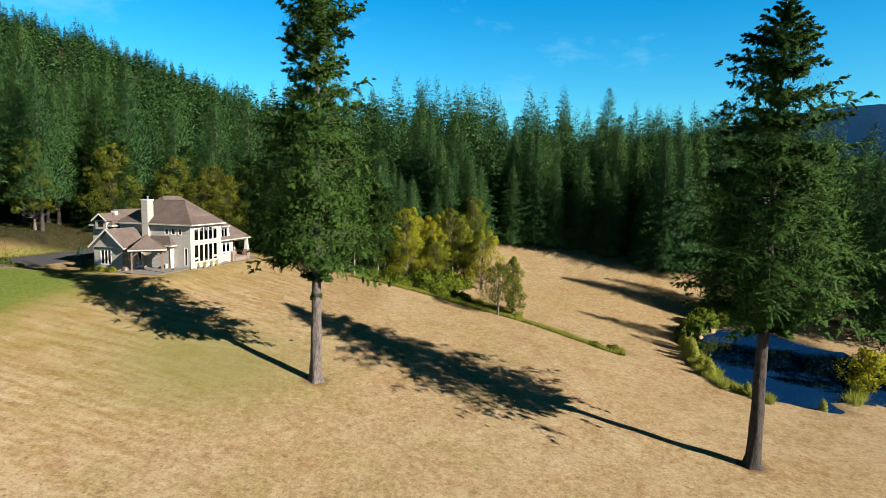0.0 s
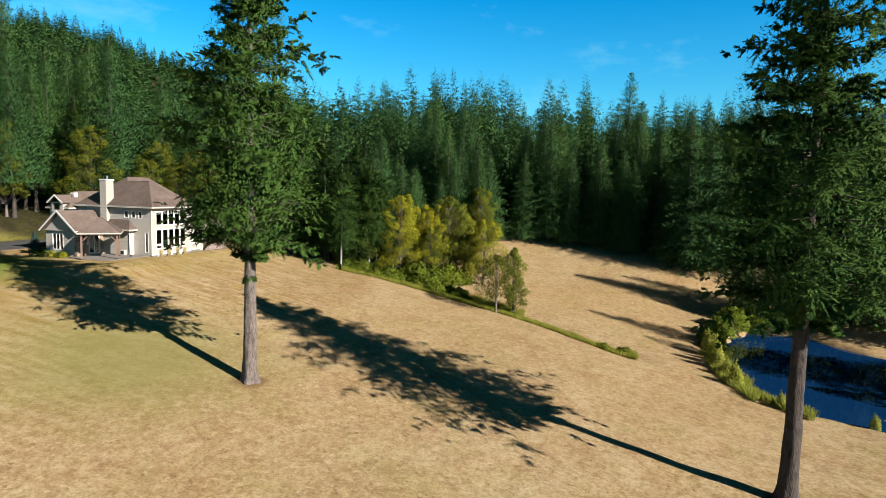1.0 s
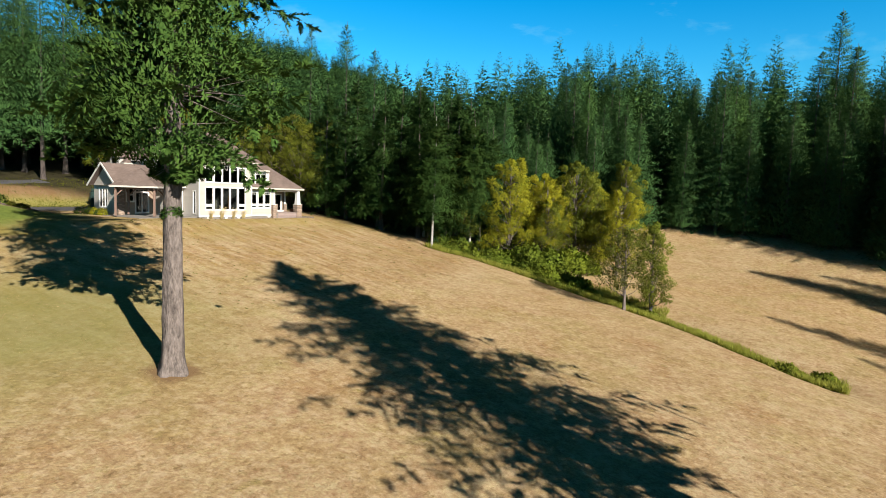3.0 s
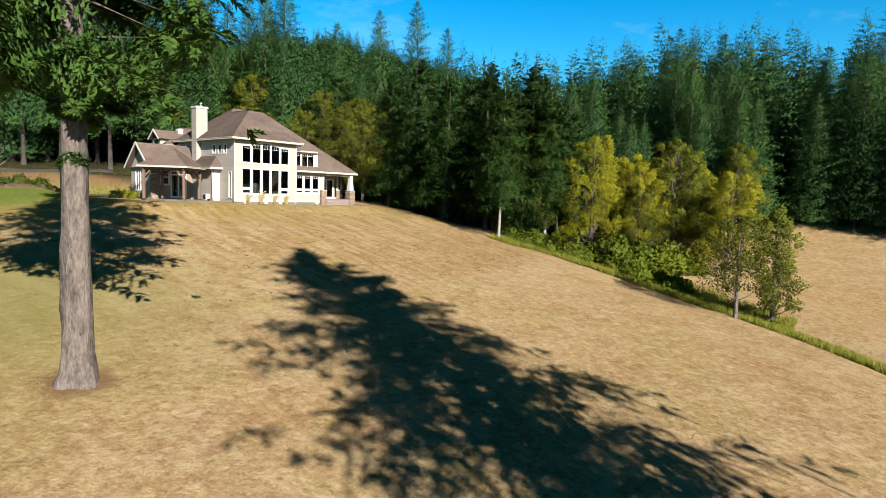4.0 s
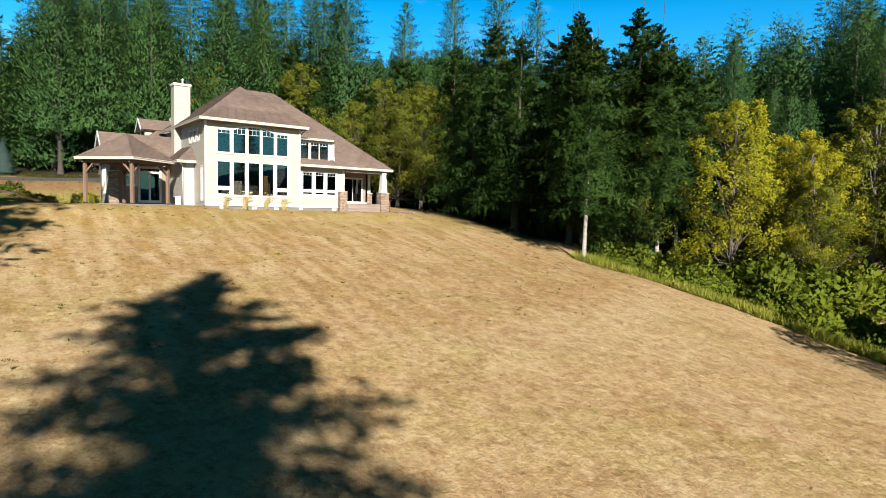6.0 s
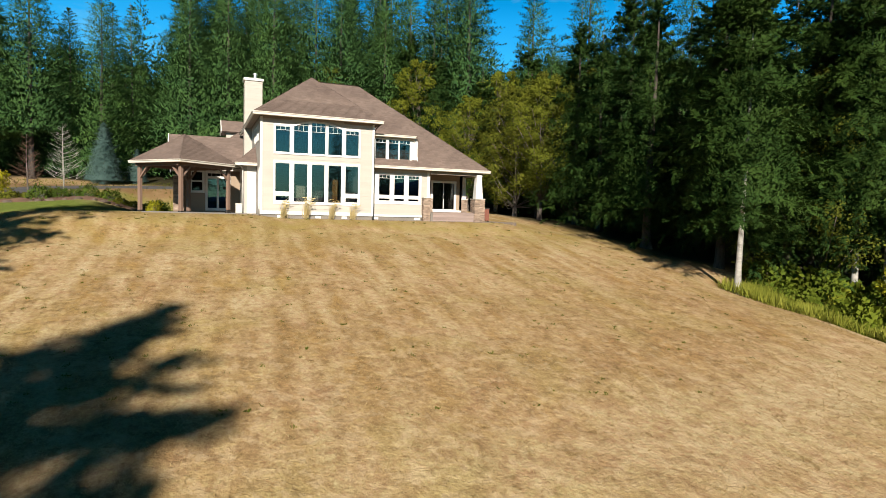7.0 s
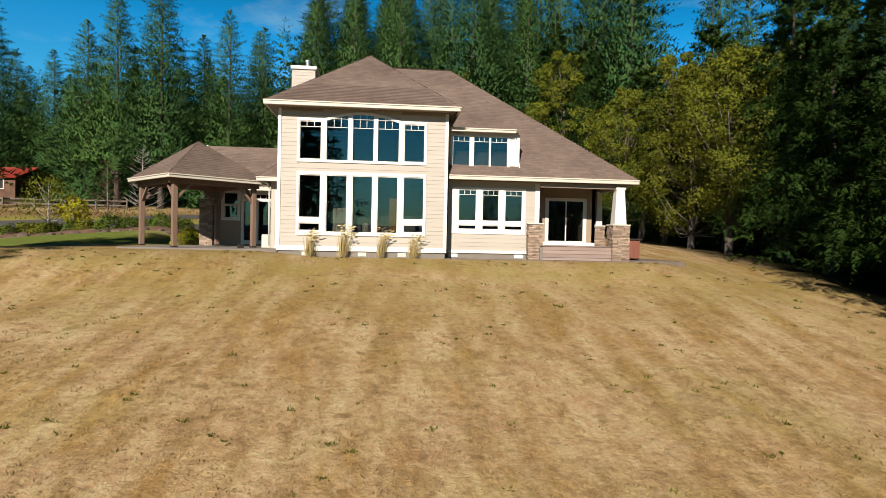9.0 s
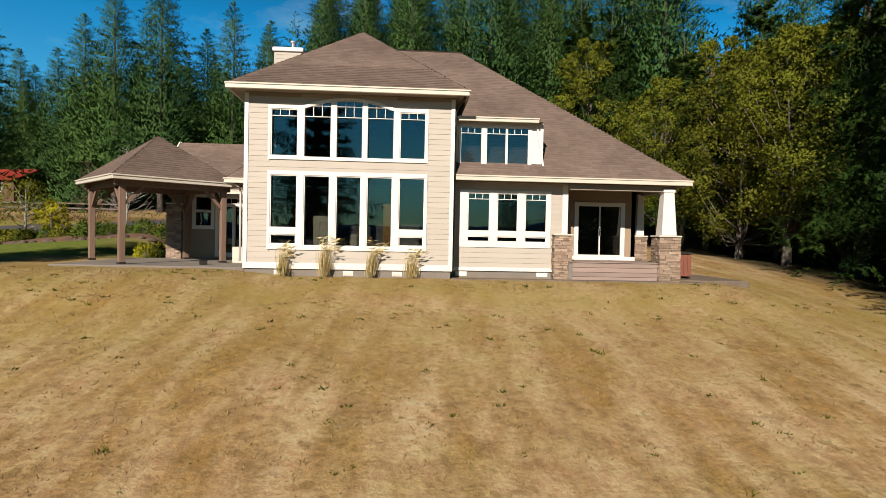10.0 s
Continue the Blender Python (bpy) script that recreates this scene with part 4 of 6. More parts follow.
for f in ((0, 1, 2), (5, 4, 3), (0, 3, 4, 1), (1, 4, 5, 2), (2, 5, 3, 0)):
    bm.faces.new([vs[k] for k in f])
part("gable", bm, M_SIDING, house)
part("room_wall", box((72.6, 64.5, 0.2), (77.0, 64.6, 3.2)), M_ROOM, house, "plain inner wall, coloured dark as if unlit")
stone_pier(72.22, 72.85, 61.25, 61.58, 0.2, 2.65, 4)

# ---- small lean-to by the tall block
wall("wall", 76.44, 61.6, 0, -1, 4.0, 0.2, 3.40)
part("wall", cells((76.44, 77.16), (0.2, 3.40), [], 0.14), M_TRIM, house, m=Matrix.Translation((0, 57.62, 0)))

# ---- chimney
chim = part("chimney", box((76.70, 61.30, 0.2), (77.86, 62.25, 9.42)), M_SIDING, house, "tall cream boxed chimney with a metal flue")
for fr, ln in ((wall_frame(76.70, 61.30, 1, 0), 1.16), (wall_frame(76.70, 62.25, 0, -1), 0.95)):
    lap_boards(chim, fr, ln, 3.4, 9.3, [])
part("chimney_cap", box((76.62, 61.22, 9.40), (77.94, 62.33, 9.58), 0.02), M_TRIM, chim)
bm = bmesh.new()
tube(bm, [(77.42, 61.8, 9.5), (77.42, 61.8, 9.92)], [0.11, 0.11], 12)
tube(bm, [(77.42, 61.8, 9.92), (77.42, 61.8, 9.99)], [0.16, 0.15], 12)
part("flue", bm, M_STEEL, chim, "shiny metal flue pipe", smooth=False)


# ---------------------------------------------------------------- roofs
SHINGLE_W, SHINGLE_H = 0.30, 0.142


def shingle_mesh(w=SHINGLE_W):
    v = [(0.004, 0, 0.024), (w - 0.004, 0, 0.024), (w - 0.004, SHINGLE_H * 1.25, 0.004), (0.004, SHINGLE_H * 1.25, 0.004), (0.004, 0, 0.0), (w - 0.004, 0, 0.0)]
    return v, [(0, 1, 2, 3), (4, 5, 1, 0)]


TAB = bpy.data.meshes.new("shingle")
TAB.from_pydata(*[shingle_mesh()[0], [], shingle_mesh()[1]])
TAB.materials.append(M_SHINGLE)


def roof_face(parent, corners, seed, single_rows=0):
    """One slope: a deck, and courses of shingle tabs laid from the eave (its first two corners) up."""
    a, b = Vector(corners[0]), Vector(corners[1])
    u = (b - a).normalized()
    nrm = u.cross(Vector(corners[2]) - a).normalized()
    if nrm.z < 0:
        u, a = -u, b
        nrm = u.cross(Vector(corners[2]) - a).normalized()
        corners = [corners[1], corners[0], *corners[:1:-1]]
    v = nrm.cross(u)
    flat = [((Vector(c) - a).dot(u), (Vector(c) - a).dot(v)) for c in corners]
    deck = part("roof_deck", slab([Vector(c) for c in corners], 0.10), M_SHINGLE, parent)
    m = Matrix(((u.x, v.x, nrm.x, a.x), (u.y, v.y, nrm.y, a.y), (u.z, v.z, nrm.z, a.z), (0, 0, 0, 1)))
    rng = random.Random(seed)
    verts, faces, row, vv = [], [], 0, -0.02
    top = max(q for _, q in flat)
    while vv < top - 0.05:
        mid = vv + 0.08
        cross = []
        for (p0, q0), (p1, q1) in zip(flat, flat[1:] + flat[:1]):
            if (q0 - mid) * (q1 - mid) < 0:
                cross.append(p0 + (p1 - p0) * (mid - q0) / (q1 - q0))
        if len(cross) >= 2:
            lo, hi = min(cross), max(cross)
            s = lo - rng.random() * SHINGLE_W
            while s < hi:
                w = SHINGLE_W if row < single_rows else rng.choice((0.2, 0.26, 0.30, 0.36))
                p, q = max(s, lo), min(s + w, hi)
                if q - p > 0.03:
                    if row < single_rows and q - p > SHINGLE_W - 0.001:
                        part("shingle", TAB, M_SHINGLE, deck, m=m @ Matrix.Translation((p, vv, rng.uniform(0, 0.004))))
                    else:
                        k, lift = len(verts), rng.uniform(0, 0.006)
                        for x, y, z in shingle_mesh(q - p)[0]:
                            verts.append((p + x, vv + y, z + lift))
                        faces += [tuple(k + i for i in f) for f in shingle_mesh()[1]]
                s += w
        vv += SHINGLE_H
        row += 1
    if faces:
        tagged(part("shingles", fast_mesh("shingles", verts, faces), M_SHINGLE, deck, m=m), kind="stuff")
    return deck


def level_fascia(parent, a, b, h=0.19, t=0.10):
    d = Vector((b[0] - a[0], b[1] - a[1], 0))
    m = wall_frame(a[0], a[1], d.x, d.y)
    z = a[2]
    bm = bmesh.new()
    add_box(bm, (-0.02, -t / 2, z - h), (d.length + 0.02, t / 2, z - 0.005), 0.014)
    add_box(bm, (-0.03, -t / 2 - 0.03, z - 0.05), (d.length + 0.03, t / 2, z + 0.0), 0.008)
    return part("gutter", bm, M_GUTTER, parent, m=m)


roof = part("roof", slab([(77.4, 55.2, 6.17), (84.0, 55.2, 6.17), (84.0, 62.0, 6.17), (77.4, 62.0, 6.17)], 0.03), M_SOFFIT, house, "brown asphalt shingle hip roof")
EX0, EX1, EY, EZ = 76.72, 84.56, 54.42, 6.32
PK = (80.75, 58.45, 9.42)
RF = (80.75, 61.86, 9.42)        # where the front ridge meets the main slope
RB = (81.42, 62.5, 9.98)
roof_face(roof, [(EX0, EY, EZ), (EX1, EY, EZ), PK], 1, single_rows=12)
roof_face(roof, [(EX1, EY, EZ), (EX1, 58.29, EZ), RF, PK], 2)
roof_face(roof, [(EX0, 66.4, EZ), (EX0, EY, EZ), PK, (80.75, 63.14, 9.42)], 3)
roof_face(roof, [(80.75, 63.14, 9.42), RF, RB], 12)
level_fascia(roof, (EX0, EY, EZ), (EX1, EY, EZ))
level_fascia(roof, (EX1, EY, EZ), (EX1, 58.3, EZ))
level_fascia(roof, (EX0, 66.4, EZ), (EX0, EY, EZ))
part("soffit", box((EX0 + 0.05, EY + 0.05, EZ - 0.16), (EX1 - 0.05, YF - 0.05, EZ - 0.13)), M_SOFFIT, roof)
part("soffit", box((EX0 + 0.05, YF - 0.05, EZ - 0.16), (X0 - 0.04, 62.5, EZ - 0.13)), M_SOFFIT, roof)
part("soffit", box((X1 + 0.04, YF - 0.05, EZ - 0.16), (EX1 - 0.05, 58.3, EZ - 0.13)), M_SOFFIT, roof)
part("frieze", box((X0 - 0.02, YF - 0.03, 6.02), (79.0, YF - 0.002, 6.16)), M_SOFFIT, roof)
part("frieze", box((82.2, YF - 0.03, 6.02), (X1 + 0.02, YF - 0.002, 6.16)), M_SOFFIT, roof)

LEY, LEZ, LEX = 55.18, 3.62, 92.56
RR = (84.95, 62.5, 9.98)
main_roof = part("roof", slab([(84.3, 55.5, 3.44), (91.9, 55.5, 3.44), (91.9, 62, 3.44), (84.3, 62, 3.44)], 0.03), M_SOFFIT, house, "long brown shingle roof sweeping down over the porch")
roof_face(main_roof, [(84.22, LEY, LEZ), (LEX, LEY, LEZ), RR, RB, RF], 4)
roof_face(main_roof, [(LEX, LEY, LEZ), (LEX, 70.6, LEZ), RR], 5)
roof_face(main_roof, [(LEX, 70.6, LEZ), (77.0, 70.6, LEZ), RB, RR], 6)
level_fascia(main_roof, (84.2, LEY, LEZ), (LEX, LEY, LEZ))
level_fascia(main_roof, (LEX, LEY, LEZ), (LEX, 70.6, LEZ))
# dormer roof
dorm_roof = part("dormer_roof", slab([(84.3, 55.42, 5.62), (87.30, 55.42, 5.62), (87.30, 57.7, 5.80), (84.3, 57.7, 5.80)], 0.08), M_SHINGLE, house, "low shed roof over the dormer")
level_fascia(dorm_roof, (84.30, 55.40, 5.66), (87.12, 55.40, 5.66), 0.16)

# rear block
rear = part("roof", slab([(76.2, 66.7, 5.72), (88.2, 66.7, 5.72), (88.2, 70.0, 5.72), (76.2, 70.0, 5.72)], 0.03), M_SOFFIT, house, "brown shingle roof of the rear block")
R1, R2 = (78.4, 68.3, 7.9), (86.0, 68.3, 7.9)
C1, C2, C3, C4 = (75.9, 66.4, 5.88), (88.4, 66.4, 5.88), (88.4, 70.2, 5.88), (75.9, 70.2, 5.88)
roof_face(rear, [C1, C2, R2, R1], 7)
roof_face(rear, [C4, C1, R1], 8)
roof_face(rear, [C3, C4, R1, R2], 9)
roof_face(rear, [C2, C3, R2], 10)
level_fascia(rear, C1, C2)
level_fascia(rear, C4, C1)
# small gabled dormer on its west slope
gd = part("gable_dormer", box((75.75, 67.2, 5.3), (78.2, 69.0, 6.55)), M_SIDING, house, "small gabled dormer with a white rake")
roof_face(gd, [(75.4, 66.9, 6.5), (78.6, 66.9, 6.5), (78.6, 68.1, 7.45), (75.4, 68.1, 7.45)], 10)
roof_face(gd, [(78.6, 69.3, 6.5), (75.4, 69.3, 6.5), (75.4, 68.1, 7.45), (78.6, 68.1, 7.45)], 11)
part("rake", beam((75.38, 66.85, 6.43), (75.38, 68.1, 7.42), 0.06, 0.18), M_TRIM, gd)
part("rake", beam((75.38, 69.35, 6.43), (75.38, 68.1, 7.42), 0.06, 0.18), M_TRIM, gd)
part("pane", box((75.73, 67.7, 5.6), (75.75, 68.5, 6.4)), M_GLASS, gd, "clear reflecting glass")
part("skylight", box((77.9, 67.6, 7.1), (78.4, 68.3, 7.75), 0.02), M_TRIM, rear, "small white framed skylight")

# wing roof
wing = part("roof", slab([(72.1, 61.3, 3.30), (77.1, 61.3, 3.30), (77.1, 66.3, 3.30), (72.1, 66.3, 3.30)], 0.02), M_SOFFIT, house, "brown shingle gable roof of the wing")
roof_face(wing, [(71.85, 61.1, 3.32), (77.15, 61.1, 3.32), (77.15, 63.8, 5.68), (71.85, 63.8, 5.68)], 13)
roof_face(wing, [(77.15, 66.5, 3.32), (71.85, 66.5, 3.32), (71.85, 63.8, 5.68), (77.15, 63.8, 5.68)], 14)
part("rake", beam((71.83, 61.05, 3.22), (71.83, 63.82, 5.64), 0.06, 0.20), M_TRIM, wing)
part("rake", beam((71.83, 66.55, 3.22), (71.83, 63.82, 5.64), 0.06, 0.20), M_TRIM, wing)
level_fascia(wing, (71.85, 61.1, 3.32), (77.15, 61.1, 3.32))
# lean-to roof
lean = part("roof", slab([(76.0, 57.3, 3.38), (77.15, 57.3, 3.38), (77.15, 61.2, 3.38), (76.0, 61.2, 3.38)], 0.02), M_SOFFIT, house, "small shingle lean-to roof")
roof_face(lean, [(75.92, 61.2, 3.48), (75.92, 57.1, 3.48), (77.17, 58.3, 4.62), (77.17, 61.2, 4.62)], 15)
roof_face(lean, [(75.92, 57.1, 3.48), (77.17, 57.1, 3.48), (77.17, 58.3, 4.62)], 16)
level_fascia(lean, (75.92, 57.1, 3.48), (77.15, 57.1, 3.48))
level_fascia(lean, (75.92, 61.0, 3.48), (75.92, 57.1, 3.48))
bm = bmesh.new()
tube(bm, [(75.98, 57.2, 3.36), (76.3, 57.55, 3.2), (76.36, 57.56, 3.0), (76.36, 57.56, 0.4)], [0.04] * 4, 8)
part("downspout", bm, M_TRIM, house, smooth=True)
bm = bmesh.new()
tube(bm, [(84.45, 54.55, 6.12), (84.3, 55.0, 5.9), (84.2, 55.08, 5.7), (84.2, 55.08, 0.3)], [0.035] * 4, 8)
part("downspout", bm, M_DARKMETAL, house, smooth=True)

# ---------------------------------------------------------------- patio and pavilion
patio = part("patio", box((70.75, 55.2, -0.5), (77.15, 61.55, 0.30), 0.03), M_CONCRETE, None)
tagged(patio, "grey concrete patio beside the house", "patio", kind="structure")
tagged(part("walkway", box((92.35, 55.9, -0.7), (95.2, 60.5, 0.07), 0.03), M_GRAVEL, None), "grey-brown gravel walk beside the porch", "pavement", kind="structure")
tagged(part("walkway_front", box((84.2, 54.7, -0.7), (92.9, 55.28, 0.07), 0.02), M_GRAVEL, None), "narrow gravel strip along the porch", "pavement", kind="structure")

PAV_TURN = radians(41.0)
PAVM = Matrix.Translation((72.97, 58.45, 0.30)) @ Matrix.Rotation(PAV_TURN, 4, "Z")
pavilion = thing("pavilion", "open timber pavilion with a square shingle roof on four posts", "pavilion", m=PAVM)
half, eave = 1.80, 2.22


def pav(lo, hi, bevel=0.01):
    return box(lo, hi, bevel)


for sx in (-1, 1):
    for sy in (-1, 1):
        x, y = sx * half, sy * half
        post = part("post", pav((x - 0.10, y - 0.10, 0.0), (x + 0.10, y + 0.10, 2.78)), M_TIMBER, pavilion, "brown stained square post", PAVM)
        part("post_base", pav((x - 0.12, y - 0.12, 0.0), (x + 0.12, y + 0.12, 0.07)), M_DARKMETAL, post, m=PAVM)
        part("knee_brace", beam((x, y, 2.0), (x - sx * 0.72, y, 2.74), 0.11, 0.11), M_TIMBER, post, m=PAVM)
        part("knee_brace", beam((x, y, 2.0), (x, y - sy * 0.72, 2.74), 0.11, 0.11), M_TIMBER, post, m=PAVM)
for s in (-1, 1):
    part("header_beam", pav((-half - 0.25, s * half - 0.08, 2.72), (half + 0.25, s * half + 0.08, 2.96)), M_TIMBER, pavilion, m=PAVM)
    part("header_beam", pav((s * half - 0.08, -half + 0.09, 2.72), (s * half + 0.08, half - 0.09, 2.96)), M_TIMBER, pavilion, m=PAVM)
for k in range(7):
    y = -half + 0.2 + k * (2 * half - 0.4) / 6
    part("rafter", pav((-eave + 0.1, y - 0.03, 2.90), (eave - 0.1, y + 0.03, 2.96)), M_TIMBER, pavilion, m=PAVM)
pw_ = lambda x, y, z: tuple(PAVM @ Vector((x, y, z)))
proof = part("roof", slab([Vector((-eave + 0.1, -eave + 0.1, 2.99)), Vector((eave - 0.1, -eave + 0.1, 2.99)), Vector((eave - 0.1, eave - 0.1, 2.99)), Vector((-eave + 0.1, eave - 0.1, 2.99))], 0.02), M_TIMBER, pavilion, "square brown shingle hip roof", PAVM)
ring = [(-eave, -eave), (eave, -eave), (eave, eave), (-eave, eave)]
for k in range(4):
    (ax, ay), (bx, by) = ring[k], ring[(k + 1) % 4]
    roof_face(proof, [pw_(ax, ay, 3.06), pw_(bx, by, 3.06), pw_(0, 0, 4.82)], 20 + k)
    level_fascia(proof, pw_(ax, ay, 3.06), pw_(bx, by, 3.06), 0.17)

# ---------------------------------------------------------------- trees
def spray_quads(base, way, length, width, roll):
    """Pointed sprays of needles or leaves: one four-cornered blade each."""
    up = np.stack([np.sin(roll) * 0.6, np.cos(roll * 1.7) * 0.6, np.ones_like(roll)], -1)
    side = np.cross(way, up)
    side /= np.linalg.norm(side, axis=-1, keepdims=True) + 1e-6
    nrm = np.cross(side, way)
    side = side * np.cos(roll)[..., None] + nrm * np.sin(roll)[..., None]
    L, W = length[..., None], width[..., None]
    q = np.stack([base, base + way * L * 0.45 + side * W, base + way * L, base + way * L * 0.5 - side * W], -2)
    v = q.reshape(-1, 3)
    return v, np.arange(len(v)).reshape(-1, 4)


def unit(v):
    return v / (np.linalg.norm(v, axis=-1, keepdims=True) + 1e-9)


def crown_lines(rng, H, clear, R, nb, low, high, sag, ragged, power, gaps, skirt, tilt, clumps=0.0, whorls=0.0, outline=None):
    """The boughs of a fir: where each starts, its length, way and climb, and points along it."""
    t = np.sort((np.arange(nb) + rng.random(nb)) / nb) ** 0.92
    z0 = clear + (H * 0.985 - clear) * t
    if whorls:
        low_part = np.minimum(1.0, 4 * (1 - t))
        z0 = z0 + low_part * (np.round(z0 / whorls) * whorls - z0) * 0.6
    whorl = 1 - gaps + gaps * np.abs(np.sin(z0 * 1.9 + rng.random() * 6))
    reach = R * ((1 - t) ** power * (skirt + (1 - skirt) * np.minimum(1, t / 0.22)) + 0.02)
    if outline:
        reach = np.interp(z0, *zip(*outline))
    loose = ragged * np.clip(4 * (1 - t), 0.35, 1.0)
    L = reach * (1 - loose + loose * 1.3 * rng.random(nb)) * whorl
    az = np.arange(nb) * 2.39996 + rng.normal(0, 0.35, nb)
    el = np.radians(low + (high - low) * t ** 1.5 + rng.normal(0, tilt, nb))
    L = L * (1 - clumps * (0.5 + 0.5 * np.sin(2 * az + 0.9 * z0 + 1.0) * np.sin(0.75 * z0 + 2.0)))
    out = np.stack([np.cos(az), np.sin(az), np.zeros(nb)], -1)

    def along(s):
        s = s[..., None]
        lift = L[:, None, None] * (s * np.tan(el)[:, None, None] - sag * 1.6 * s**2 + sag * 1.1 * s**3)
        return out[:, None] * L[:, None, None] * s + np.array([0, 0, 1.0]) * (z0[:, None, None] + lift)

    return z0, L, out, el, along


def triangles(a, b, c):
    v = np.stack([a, b, c], -2).reshape(-1, 3)
    return v, np.arange(len(v)).reshape(-1, 3)


def shoots(rng, L, along, teeth, wide, drop):
    """Side shoots along each bough, both ways, longest past its root."""
    nb = len(L)
    k = np.arange(2 * teeth + 1)
    s = np.clip((0.10 + 0.88 * (k // 2 + 0.5 * (k % 2)) / teeth)[None] + rng.normal(0, 0.03, (nb, len(k))), 0.04, 1.0)
    p = along(s)
    ahead = unit(along(s + 0.02) - p)
    flat = unit(np.cross(ahead, np.array([0, 0, 1.0])))
    sign = np.where(k % 2, 1.0, -1.0)[None, :, None] * np.ones((nb, 1, 1))
    sign[:, -1] = 0
    size = L[:, None] * wide * (np.sin(np.pi * np.clip(0.16 + 0.8 * s, 0, 1)) ** 0.8 + 0.12) * rng.uniform(0.65, 1.25, s.shape)
    fork = np.radians(rng.uniform(42, 66, s.shape))[..., None]
    roll = rng.normal(0.15, 0.75, s.shape)[..., None]
    rise = unit(np.cross(flat, ahead))
    way = ahead * np.cos(fork) + (flat * sign * np.cos(roll) + rise * np.sin(roll)) * np.sin(fork)
    way[:, -1] = ahead[:, -1]
    way = unit(way + np.array([0, 0, 1.0]) * rng.normal(-drop, 0.18, s.shape)[..., None])
    return p, way, flat, size


def frond_fir(seed, H, clear, R, nb, teeth, low=-20.0, high=38.0, sag=0.14, ragged=0.32, power=0.75, gaps=0.14, skirt=0.75, tilt=7.0, wide=0.2, drop=0.25):
    """A fir crown for the woods: each bough a toothed drooping frond."""
    rng = np.random.default_rng(seed)
    z0, L, out, el, along = crown_lines(rng, H, clear, R, nb, low, high, sag, ragged, power, gaps, skirt, tilt)
    p, way, flat, size = shoots(rng, L, along, teeth, wide, drop)
    half = np.maximum(L[:, None] * 0.65 / teeth, 0.08)[..., None]
    ahead = unit(along(np.full((nb, 1), 0.6)) - along(np.full((nb, 1), 0.5)))
    end = size.copy()
    end[:, -1] *= 0.9
    tip = p + way * np.maximum(end, 0.22)[..., None]
    a, b = p - ahead * half * 0.55, p + ahead * half * 0.55
    side = np.cross(way[:, -1], np.array([0, 0, 1.0]))
    a[:, -1], b[:, -1] = p[:, -1] - side * half[:, 0] * 0.4, p[:, -1] + side * half[:, 0] * 0.4
    v, f = triangles(a, b, tip)
    return v, f, (z0, L, out, el)


def lumps(p, seed, wave):
    """A smooth uneven field through a crown, about -1 to 1: full clumps where it is high, gaps where it is low."""
    rng = np.random.default_rng(seed + 77)
    g = 0.0
    for k in range(7):
        d = rng.normal(0, 1, 3)
        d *= math.tau / (wave * rng.uniform(0.7, 1.5)) / np.linalg.norm(d)
        g = g + np.sin(p @ d + rng.random() * 6.3)
    return g / 2.6


def needle_fir(seed, H, clear, R, nb, teeth, blades_each, blade, low=-16.0, high=34.0, sag=0.13, ragged=0.45, power=0.8, gaps=0.25, skirt=0.8, tilt=9.0, wide=0.30, drop=0.25, slim=0.22, clumps=0.0, whorls=0.9, outline=None, wave=0.0, cut=-0.25):
    """A fir crown seen close: boughs, side shoots, and each shoot a drooping feather of short needled twigs."""
    rng = np.random.default_rng(seed)
    z0, L, out, el, along = crown_lines(rng, H, clear, R, nb, low, high, sag, ragged, power, gaps, skirt, tilt, clumps, whorls, outline)
    p, way, flat, size = shoots(rng, L, along, teeth, wide, drop)
    taper = np.clip((H - z0) / (0.16 * H), 0.25, 1.0)[:, None] * np.ones_like(size)
    size = np.maximum(size, blade * 1.1 * taper)
    p, way, size, taper = p.reshape(-1, 3), way.reshape(-1, 3), size.ravel(), taper.ravel()
    if wave:
        full = lumps(p, seed, wave)
        keep = full > cut
        p, way, size, taper = p[keep], way[keep], (size * (0.85 + 0.25 * np.clip(full, -0.5, 1.0)))[keep], taper[keep]
    n = len(p)
    u = (np.arange(blades_each)[None] + rng.random((n, blades_each))) / blades_each
    q = p[:, None] + way[:, None] * (size[:, None] * u)[..., None] + np.array([0, 0, -1.0]) * (0.20 * size[:, None] * u**2)[..., None]
    side = unit(np.cross(way, np.array([0.1, 0.05, 1.0])) + rng.normal(0, 0.12, (n, 3)))
    face = unit(np.cross(side, way))
    sign = np.where(np.arange(blades_each) % 2, -1.0, 1.0)[None] * np.ones((n, 1))
    twig = unit(way[:, None] * 0.8 + side[:, None] * (sign * rng.uniform(0.35, 0.95, sign.shape))[..., None] + np.array([0, 0, -0.10]) + rng.normal(0, 0.28, (n, blades_each, 3)))
    length = blade * rng.uniform(0.6, 1.3, sign.shape) * (1.15 - 0.5 * u) * (0.35 + 0.65 * taper[:, None])
    across = unit(np.cross(twig, unit(face[:, None] + rng.normal(0, 0.3, twig.shape))))
    w = (length * slim)[..., None]
    v, f = triangles(q - across * w * 0.6, q + across * w * 0.6 + twig * length[..., None] * 0.25, q + twig * length[..., None])
    return v, f, (z0, L, out, el)


